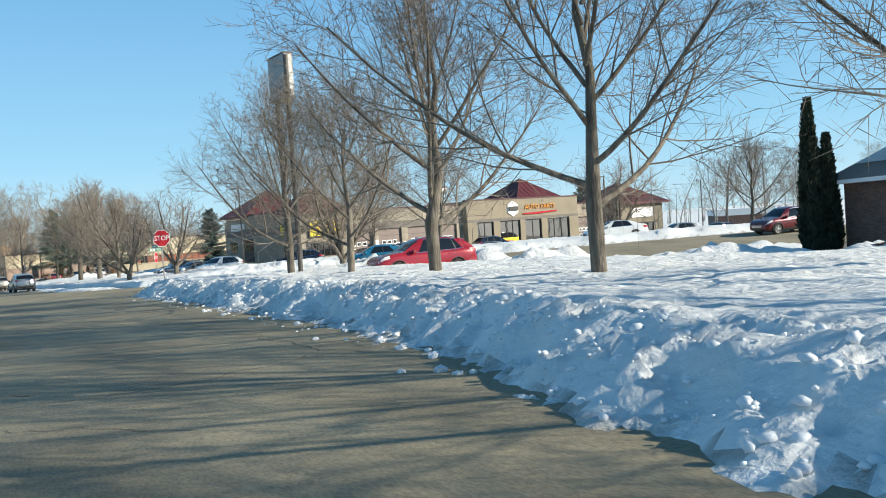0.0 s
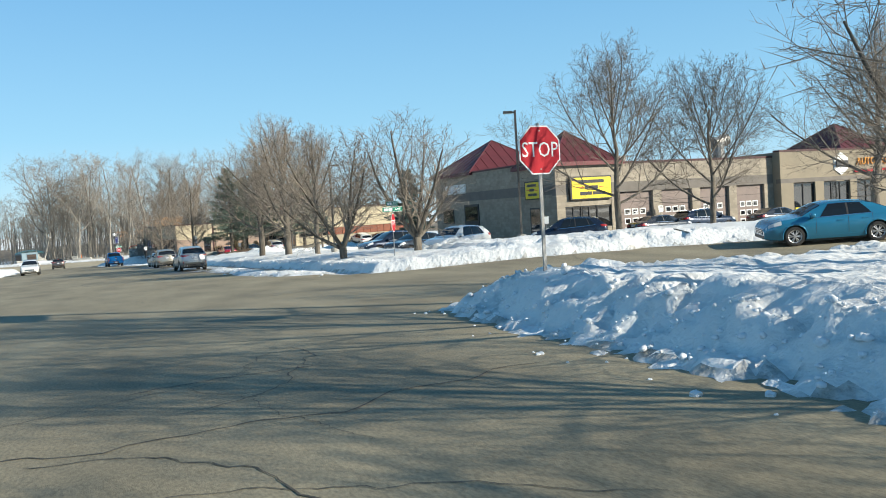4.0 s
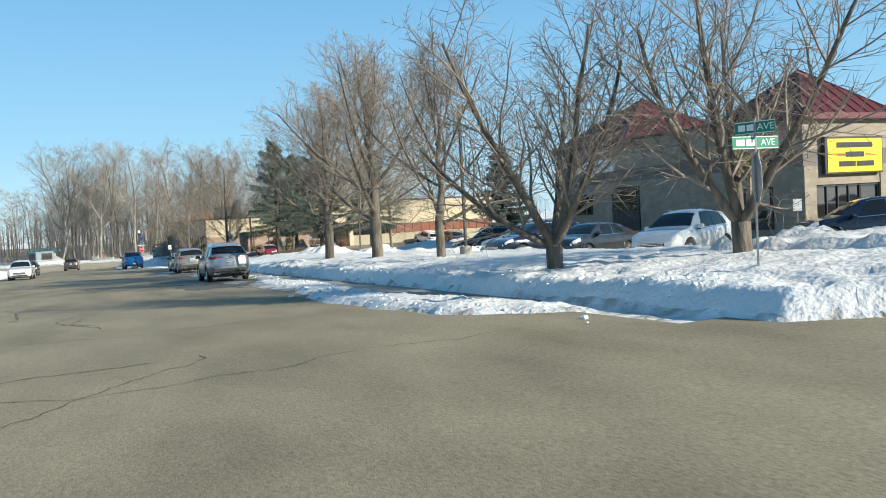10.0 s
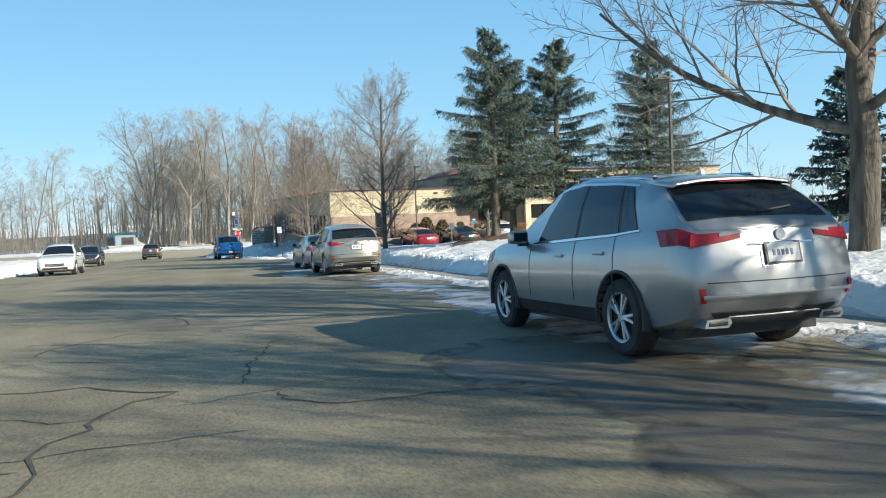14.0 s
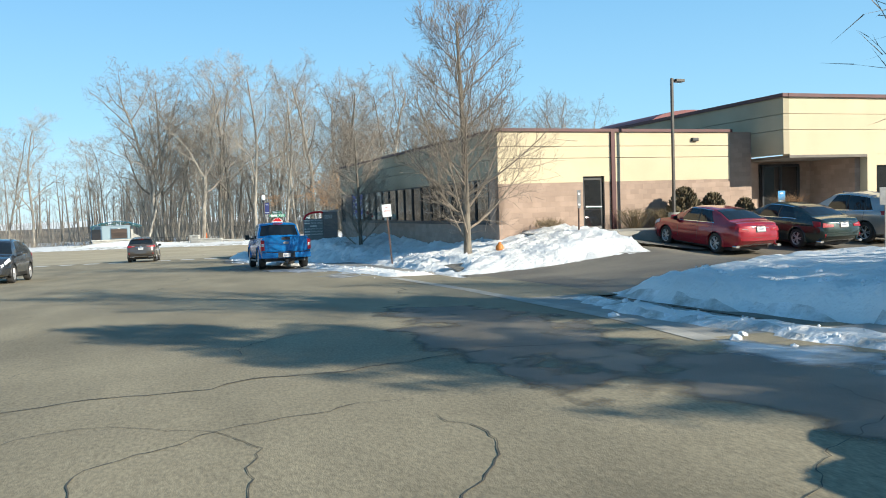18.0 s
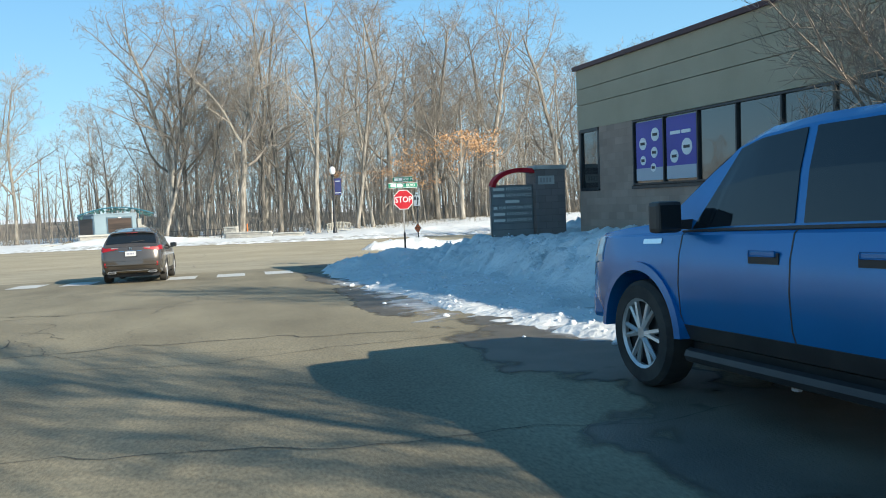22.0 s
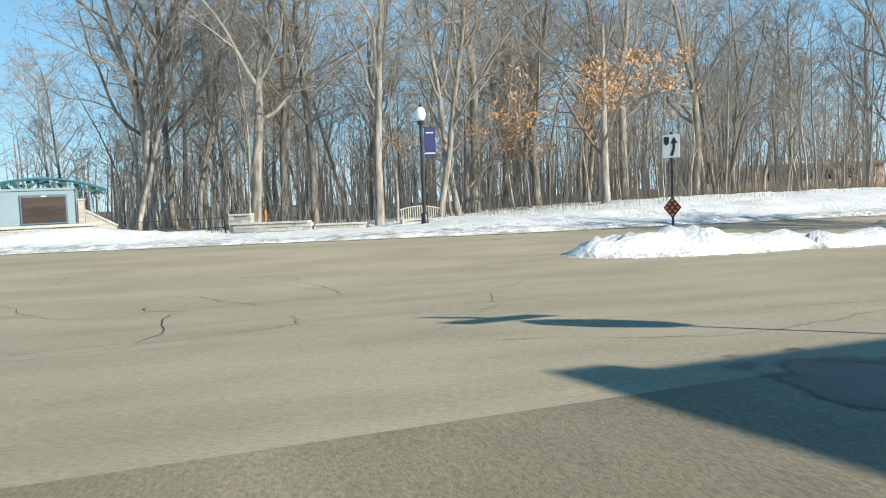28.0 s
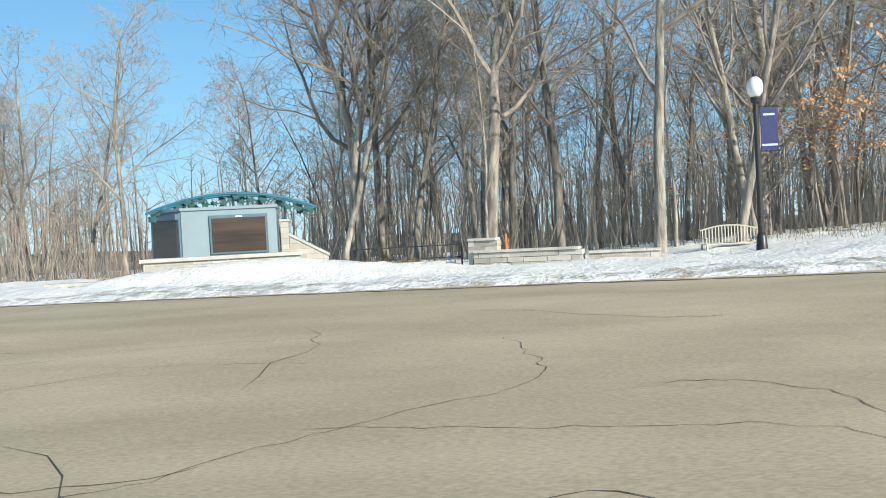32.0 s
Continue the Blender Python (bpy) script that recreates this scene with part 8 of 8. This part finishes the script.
part("canopy_bar", turned(box(0.08, 1.78, -0.16, -0.06, 2.12, 2.3), m2), M_BOOTHDARK, bo)
arch = base("arch_trellis", -3.6, 210.3, zf(210.3, 0.95), 9, "teal steel arch with cut-out leaves over the kiosk", "trellis")
xs = np.linspace(-2.6, 2.75, 17)
for k in range(16):
    f0, f1 = (k / 16 - 0.5) * 2, ((k + 1) / 16 - 0.5) * 2
    for dy in (0.0, 1.0):
        part("arch_tube", tube((xs[k], dy, 2.38 + 0.55 * (1 - f0 * f0)), (xs[k + 1], dy, 2.38 + 0.55 * (1 - f1 * f1)), 0.045, n=7), M_TEAL, arch)
for k in (3, 8, 13):
    f0 = (k / 16 - 0.5) * 2
    part("cross_tube", tube((xs[k], 0, 2.38 + 0.55 * (1 - f0 * f0)), (xs[k], 1.0, 2.38 + 0.55 * (1 - f0 * f0)), 0.03, n=6), M_TEAL, arch)
    part("arch_post", tube((xs[k], 0.5, 1.5), (xs[k], 0.5, 2.38 + 0.5 * (1 - f0 * f0)), 0.04, n=6), M_TEAL, arch)
rng = random.Random(4)
for k in range(60):
    x = rng.uniform(-2.4, 2.75)
    f = (x - 0.075) / 2.68
    z = 2.38 + 0.55 * (1 - f * f) - rng.uniform(0.08, 0.3)
    r = rng.uniform(0.07, 0.15)
    y = rng.uniform(-0.05, 1.0)
    pts = [(x + r * rr * math.cos(a), z + r * rr * math.sin(a)) for a, rr in zip(np.linspace(0, 5.65, 10), (1.2, 0.6, 1, 0.55, 1.1, 0.6, 1, 0.55, 1.1, 0.6))]
    part("leaf", prism(pts, "y", y - 0.012, y + 0.012), M_LEAFGREEN, arch)
st = base("stone_stair_wall", -2.05, 210.5, zf(210.5, 0.9), 5, "sloping limestone wall beside the kiosk", "wall")
part("pier", box(0.0, 0.26, 0, 0.45, -0.6, 2.0, bevel=0.02), M_STONE, st)
part("pier_cap", box(-0.03, 0.29, -0.03, 0.48, 2.0, 2.07, bevel=0.01), M_CAPSTONE, st)
part("flank", prism([(0.27, -0.6), (1.5, -0.6), (1.5, 0.82), (0.27, 1.52)], "y", 0.04, 0.4), M_STONE, st)
part("coping", prism([(0.27, 1.525), (1.55, 0.797), (1.55, 0.885), (0.27, 1.615)], "y", 0.0, 0.46), M_CAPSTONE, st)


def stone_wall(x0, y0, x1, y1, z, h, label, cap=True):
    d = Vector((x1 - x0, y1 - y0, 0))
    w = base("stone_wall", x0, y0, z, math.degrees(math.atan2(d.y, d.x)), label, "wall", "low stone walls")
    n, rng = d.length, random.Random(int(x0 * 10))
    rows = max(1, round(h / 0.2))
    for r in range(rows):
        a = -rng.uniform(0, 0.3)
        while a < n:
            b = a + rng.uniform(0.35, 0.9)
            dy = rng.uniform(0, 0.04)
            part("stone", box(max(a, 0) + 0.008, min(b, n) - 0.008, dy, 0.4, -0.3 if r == 0 else r * h / rows + 0.006, (r + 1) * h / rows - 0.006), M_CAPSTONE if rng.random() < 0.35 else M_STONE, w)
            a = b
    if cap:
        a = 0.0
        while a < n - 0.2:
            b = min(a + rng.uniform(0.9, 1.4), n)
            part("cap_slab", box(a + 0.006, b - 0.006, -0.06, 0.46, h, h + 0.09, bevel=0.012), M_CAPSTONE, w)
            a = b
    return w


stone_wall(4.35, 212.6, 7.9, 210.9, zf(211.5, 0.95), 0.55, "low limestone wall with pale cap slabs")
stone_wall(4.2, 212.9, 5.2, 212.4, zf(212, 1.1), 0.85, "limestone pier block")
stone_wall(8.1, 210.9, 10.4, 210.3, zf(210.5, 1.0), 0.3, "single course of limestone along the bed")
stone_wall(-8.2, 207.2, -1.6, 206.6, zf(207, 0.9), 0.28, "single course of limestone along the bed")
stone_wall(-1.4, 208.6, 3.2, 208.4, zf(208.5, 0.95), 0.3, "single course of limestone along the bed")
fe = base("steel_railing", 0.0, 213.5, zf(213.5, 1.0), 0, "thin dark steel railing behind the stone walls", "railing")
for k in range(5):
    part("baluster", box(1.0 * k - 0.03, 1.0 * k + 0.03, -0.03, 0.03, -0.4, 0.95), M_BLACK, fe)
for z in (0.9, 0.45):
    part("rail", tube((0, 0, z), (4.0, 0, z), 0.022, n=6), M_BLACK, fe)
mk = base("utility_marker", 6.1, 217.4, lz(6.1, 217.4), 0, "orange plastic utility marker post", "marker post")
part("post", lathe([(0.055, -0.2), (0.055, 1.25), (0.03, 1.3)], 12), M_ORANGE, mk)
for i, (x, y) in enumerate(((-2.4, 208.2), (-0.6, 208.0), (0.9, 209.6), (2.0, 210.2), (-6.5, 208.0))):
    b = bush(60 + i, 0.42, 0.35, 70, M_GRASS, "low_shrub", "low brown shrub in the stone bed")
    b.matrix_basis = pose(x, y, lz(x, y) + 0.28, 0, 0, 40 * i)

# dry grass on the far rise
gw = Wood()
rng = random.Random(12)
for k in range(2600):
    x = rng.uniform(16, 58)
    y = float(far_kerb(x)) + rng.uniform(7, 24)
    z = lz(x, y) + float(snow(np.array([x]), np.array([y]))[0])
    p = Vector((x, y, z - 0.05))
    gw.limb([p, p + Vector((rng.gauss(0, 0.1), rng.gauss(0, 0.1), rng.uniform(0.25, 0.7)))], [0.008, 0.003], 3)
tagged(raw("dead_grass", gw.v, gw.f, M_GRASS), "dry grass stems poking through the snowy rise", "grass", kind="stuff")

# ---- marks and flaws on the road ----
def ribbon(pts, width, material, name, parent, lift=0.006):
    vs, fs = [], []
    rg = random.Random(int(pts[0][0] * 100 + pts[0][1] * 7))
    for turn in range(2):
        fine = [pts[0]]
        for p, q in zip(pts, pts[1:]):
            ln = math.hypot(q[0] - p[0], q[1] - p[1])
            fine += [((p[0] + q[0]) / 2 + rg.gauss(0, 0.09) * ln, (p[1] + q[1]) / 2 + rg.gauss(0, 0.09) * ln), q]
        pts = fine
    width = width * 0.38
    for k, (x, y) in enumerate(pts):
        a, b = pts[max(k - 1, 0)], pts[min(k + 1, len(pts) - 1)]
        dx, dy = b[0] - a[0], b[1] - a[1]
        n = math.hypot(dx, dy) or 1
        w = width * (rg.uniform(0.45, 1.25) if 0 < k < len(pts) - 1 else 0.2)
        for s in (-1, 1):
            X, Y = x - s * dy / n * w / 2, y + s * dx / n * w / 2
            vs.append((X, Y, lz(X, Y) + lift))
        if k:
            fs.append((2 * k - 2, 2 * k - 1, 2 * k + 1, 2 * k))
    return raw(name, vs, fs, material, parent)


def wander(rng, x, y, a, n, d, turn=0.35):
    pts = [(x, y)]
    for _ in range(n):
        a += rng.gauss(0, turn)
        x, y = x + math.cos(a) * d, y + math.sin(a) * d
        pts.append((x, y))
    return pts


marks = base("crosswalk", 0, 0, 0, label="white crosswalk bars across the street end", category="road marking", kind="structure")
for k in range(8):
    x0 = -4.9 + 1.6 * k
    vs = []
    for i in range(5):
        for j in range(2):
            X, Y = x0 + 0.93 * j, 173.05 + 2.0 * i / 4 - 0.1 * j
            vs.append((X, Y, lz(X, Y) + 0.005))
    raw("bar", vs, [(2 * i, 2 * i + 1, 2 * i + 3, 2 * i + 2) for i in range(4)], M_PAINT, marks)
gutter = base("gutter", 0, 0, 0, label="dark wet gutter along the park kerb", category="road wear", kind="structure")
for x0 in range(-40, 44, 6):
    ribbon([(x0 + k, float(far_kerb(x0 + k)) - 0.25 + 0.05 * math.sin(x0 + 2.3 * k)) for k in range(7)], 0.45, M_CRACK, "gutter_stretch", gutter)
pan = base("gutter_pan", 0, 0, 0, label="pale concrete gutter pan across the drive mouth", category="kerb", kind="structure")
for y0 in np.arange(121.0, 136, 1.5):
    vs = []
    for y in (y0, y0 + 0.75, y0 + 1.48):
        x = float(np.interp(y, [119, 123, 130, 139], [12.0, 12.42, 12.35, 11.9]))
        vs += [(x - 0.13, y, lz(x - 0.13, y) + 0.006), (x + 0.13, y, lz(x + 0.13, y) + 0.009)]
    raw("gutter_stretch", vs, [(0, 1, 3, 2), (2, 3, 5, 4)], M_PALECONC, pan)
cr = base("road_cracks", 0, 0, 0, label="dark sealed cracks wandering over the asphalt", category="road wear", kind="structure")
rng = random.Random(77)
for pts, w in (([(9.1, 76), (8.9, 77.2), (8.7, 78.2)], 0.07), ([(6.4, 82), (6.6, 83.5), (6.9, 84.6), (7.4, 85.3), (6.6, 86), (5.6, 86.2)], 0.11), ([(3.2, 182.6), (3.4, 184), (3.3, 185.2), (3.6, 186), (2.9, 187.4)], 0.05), ([(2.4, 186), (0.5, 187.2), (-2.5, 188)], 0.035),
               ([(2.0, 156.5), (2.4, 157.3), (2.2, 158.4)], 0.08), ([(1.5, 186.5), (0.2, 189), (-1.0, 190.5)], 0.03), ([(5.2, 188), (7.5, 188.6), (9.5, 189.5)], 0.03), ([(0.5, 192), (1.0, 194.5), (0.6, 196)], 0.035)):
    ribbon(pts, w, M_CRACK, "crack", cr)
for k in range(120):
    y = rng.uniform(2, 172)
    x = rng.uniform(-1.5, float(edge(y)) - 0.8)
    a = rng.choice((0, math.pi, 1.57)) + rng.gauss(0, 0.25)
    ribbon(wander(rng, x, y, a, rng.randint(5, 16), 0.35, 0.3), rng.choice((0.022, 0.03, 0.04, 0.07)), M_CRACK, "crack", cr)
for y in (9, 22, 33, 57, 63, 70, 79, 88, 97, 109, 121, 133, 141, 151, 156, 162, 168):
    pts = [(x, y + 0.5 * math.sin(x * 0.6 + y) + rng.gauss(0, 0.12)) for x in np.arange(-1.8, float(edge(y)) - 0.3, 0.6)]
    ribbon(pts, rng.uniform(0.035, 0.07), M_CRACK, "crack", cr)
for k in range(46):
    y = rng.uniform(40, 172)
    pts = wander(rng, rng.uniform(0.5, float(edge(y)) - 2.5), y, rng.choice((0.15, 3.0, 1.5, 1.7, 0.5)), rng.randint(8, 18), 0.42, 0.38)
    ribbon([p for p in pts if p[0] < float(edge(p[1])) - 0.4], rng.choice((0.02, 0.03, 0.05, 0.08)), M_CRACK, "crack", cr)
for k in range(10):
    x, y = rng.uniform(10, 24), rng.uniform(44, 49)
    ribbon(wander(rng, x, y, rng.choice((-0.55, 2.6, 1.0)), rng.randint(8, 16), 0.45, 0.2), rng.choice((0.025, 0.04, 0.06)), M_CRACK, "crack", cr)
for k in range(44):
    x, y = rng.uniform(-14, 22), rng.uniform(180, 199)
    ribbon(wander(rng, x, y, rng.choice((0, math.pi)) + rng.gauss(0, 0.3), rng.randint(6, 14), 0.5, 0.25), rng.uniform(0.018, 0.04), M_CRACK, "crack", cr)


def film_on_road(name, spots, x0, x1, y0, y1, material, label, category, thick, seed, gap, d=0.16, over=False, less=0.0):
    """A skin that lies on the road where a field of soft spots is over zero and dips under it elsewhere."""
    gx, gy = np.meshgrid(np.arange(x0, x1, d), np.arange(y0, y1, d))
    f = np.full_like(gx, -1.0)
    for x, y, rx, ry in spots:
        f = np.maximum(f, 1 - ((gx - x) / rx) ** 2 - ((gy - y) / ry) ** 2)
    f = f + gap * (fbm(gx, gy * 0.6, 0.9, 4, seed) - 0.5) + gap * 0.7 * (fbm(gx, gy, 3.1, 3, seed + 5) - 0.5)
    f = f - less
    z = land(gx, gy) + np.clip(f * (0.15 if over else 0.03), -0.12 if over else -0.06, thick)
    if over:
        z = z + np.maximum(snow(gx, gy), 0)
    idx = np.arange(gx.size).reshape(gx.shape)
    quads = np.stack([idx[:-1, :-1], idx[:-1, 1:], idx[1:, 1:], idx[1:, :-1]], -1).reshape(-1, 4)
    quads = quads[f.ravel()[quads].max(1) > 0]
    used, inv = np.unique(quads, return_inverse=True)
    verts = np.stack([gx.ravel(), gy.ravel(), z.ravel()], -1)[used]
    ob = new(name, mesh_of(name, verts, inv.reshape(-1, 4), [material]))
    ob.data.attributes.new("damp", "FLOAT", "POINT").data.foreach_set("value", np.clip(f.ravel()[used], 0, 1).astype(np.float32))
    return tagged(ob, label, category, kind="stuff")


film_on_road("melt_water", ((11.3, 80.0, 1.7, 3.4), (11.0, 84.5, 1.4, 2.6), (12.2, 102.8, 1.4, 1.9), (11.7, 107.5, 1.5, 2.8), (11.6, 113.5, 1.7, 3.2), (11.8, 119, 1.2, 2.6), (10.6, 123.0, 1.4, 4.5), (9.4, 148.5, 1.8, 3.8), (9.0, 154, 1.2, 3), (7.9, 162, 0.45, 5), (7.7, 169, 0.4, 4), (8.6, 177.2, 0.8, 1.6)), 6, 13.5, 75, 180, M_WET, "dark damp patches of melt water beside parked cars", "road wear", 0.005, 61, 1.5)
ice_spots = [(12.1, 90.5, 0.7, 3.5), (12.3, 97, 0.8, 3.5), (12.6, 101.5, 0.9, 2.2), (10.75, 106.4, 0.5, 1.6), (12.4, 118.5, 0.7, 3.0), (11.6, 110.2, 1.0, 1.2), (11.2, 139.5, 0.9, 2.4), (10.6, 143.5, 1.1, 3.0), (9.9, 155, 0.9, 3.2), (8.6, 160, 0.8, 4), (8.2, 167, 0.8, 4), (9.5, 145.2, 0.8, 1.3), (12.1, 81.5, 0.6, 2.0), (12.6, 76.5, 0.75, 4.0), (12.4, 70.5, 0.6, 3.0), (12.3, 86.5, 0.9, 3.0), (12.6, 93.5, 0.9, 4.5), (12.0, 104.0, 1.0, 1.4)]
film_on_road("ice_patches", ice_spots, 7, 13.6, 72, 174, M_SLUSH, "thin trodden snow and ice beside the kerb", "snow", 0.012, 67, 2.2, less=0.1)
film_on_road("mulch_bed", ((22.8, 109.6, 5.0, 3.6), (26.5, 110.5, 4.0, 4.5)), 15, 33, 102, 118, M_MULCH, "bare brown mulch mound under the spruces", "planting bed", 0.06, 71, 0.9, 0.2, True)
# crumbs of ploughed snow
proto = []
for s in range(5):
    rg = random.Random(400 + s)
    bm = bmesh.new()
    bmesh.ops.create_icosphere(bm, subdivisions=2, radius=1.0)
    for vtx in bm.verts:
        n3 = noise.noise(vtx.co * 1.7 + Vector((s * 9, 0, 0))) + 0.5 * noise.noise(vtx.co * 4 + Vector((0, s * 5, 0)))
        vtx.co *= 1 + 0.45 * n3
        vtx.co.z *= 0.75
    me = bpy.data.meshes.new("snow_chunk")
    bm.to_mesh(me)
    bm.free()
    me.materials.append(M_CLUMP)
    proto.append(me)
chunks = base("snow_chunks", 0, 0, 0, label="loose lumps of ploughed snow on the banks", category="snow", kind="structure")
for k in range(230):
    y = rng.choice((rng.uniform(4, 40), rng.uniform(4, 40), rng.uniform(56, 126), rng.uniform(136, 178)))
    e = float(edge(y))
    x = e + rng.choice((rng.uniform(-0.4, 0.3), rng.uniform(0.2, 1.3)))
    if 55 < y < 126 and rng.random() < 0.5:
        x = 15.0 + rng.uniform(0.2, 2.0)
    d = float(snow(np.array([x]), np.array([y]))[0])
    r = (0.022 + 0.085 * rng.random() ** 2) * (1.0 if d > 0.1 else 0.7)
    o = new("snow_chunk", rng.choice(proto))
    o.parent = chunks
    o.matrix_basis = Matrix.Translation((x, y, lz(x, y) + max(d, 0) - r * (0.25 if d > 0.05 else -0.2))) @ Matrix.Rotation(rng.random() * 6.28, 4, "Z") @ Matrix.Diagonal((r, r * rng.uniform(0.7, 1.3), r, 1))


# crumbled clods on the faces of the banks
def clods(name, count, place, seed, label):
    rg = np.random.default_rng(seed)
    g = (1 + 5 ** 0.5) / 2
    ico = np.array([(-1, g, 0), (1, g, 0), (-1, -g, 0), (1, -g, 0), (0, -1, g), (0, 1, g), (0, -1, -g), (0, 1, -g), (g, 0, -1), (g, 0, 1), (-g, 0, -1), (-g, 0, 1)]) / 1.9
    tri = np.array([(0, 11, 5), (0, 5, 1), (0, 1, 7), (0, 7, 10), (0, 10, 11), (1, 5, 9), (5, 11, 4), (11, 10, 2), (10, 7, 6), (7, 1, 8), (3, 9, 4), (3, 4, 2), (3, 2, 6), (3, 6, 8), (3, 8, 9), (4, 9, 5), (2, 4, 11), (6, 2, 10), (8, 6, 7), (9, 8, 1)])
    x, y = place(rg, count)
    dep = snow(x, y)
    on = dep > 0.04
    x, y, dep = x[on], y[on], dep[on]
    n = len(x)
    r = 0.012 + 0.04 * rg.random(n) ** 3
    ang = rg.random(n) * 6.283
    p = ico[None] * (1 + 0.35 * (rg.random((n, 12, 1)) - 0.5)) * r[:, None, None] * np.stack([0.8 + 0.6 * rg.random(n), 0.8 + 0.6 * rg.random(n), 0.6 + 0.4 * rg.random(n)], -1)[:, None]
    c, s = np.cos(ang)[:, None], np.sin(ang)[:, None]
    px, py = p[..., 0] * c - p[..., 1] * s, p[..., 0] * s + p[..., 1] * c
    v = np.stack([px + x[:, None], py + y[:, None], p[..., 2] + (land(x, y) + dep)[:, None] + 0.004], -1).reshape(-1, 3)
    q = (tri[None] + 12 * np.arange(n)[:, None, None]).reshape(-1, 3)
    return tagged(new(name, mesh_of(name, v, q, [M_CLUMP], smooth=False)), label, "snow", kind="stuff")


def along_bank(rg, n):
    y = rg.uniform(-2, 41, n)
    return edge(y) + rg.random(n) ** 1.2 * 1.7 - 0.1, y


def along_walk(rg, n):
    y = rg.uniform(57, 126, n)
    return np.where(rg.random(n) < 0.5, edge(y) + rg.random(n) * 1.3, 14.9 + rg.random(n) ** 1.5 * 1.2), y


def by_clinic(rg, n):
    y = rg.uniform(137, 178, n)
    return edge(y) + rg.random(n) * 5.0, y


clods("snow_clods", 3200, along_bank, 1, "crumbled clods of ploughed snow on the bank")
clods("snow_clods", 1800, along_walk, 2, "crumbled clods of snow along the walk")
clods("snow_clods", 3200, by_clinic, 3, "crumbled clods of snow before the clinic")
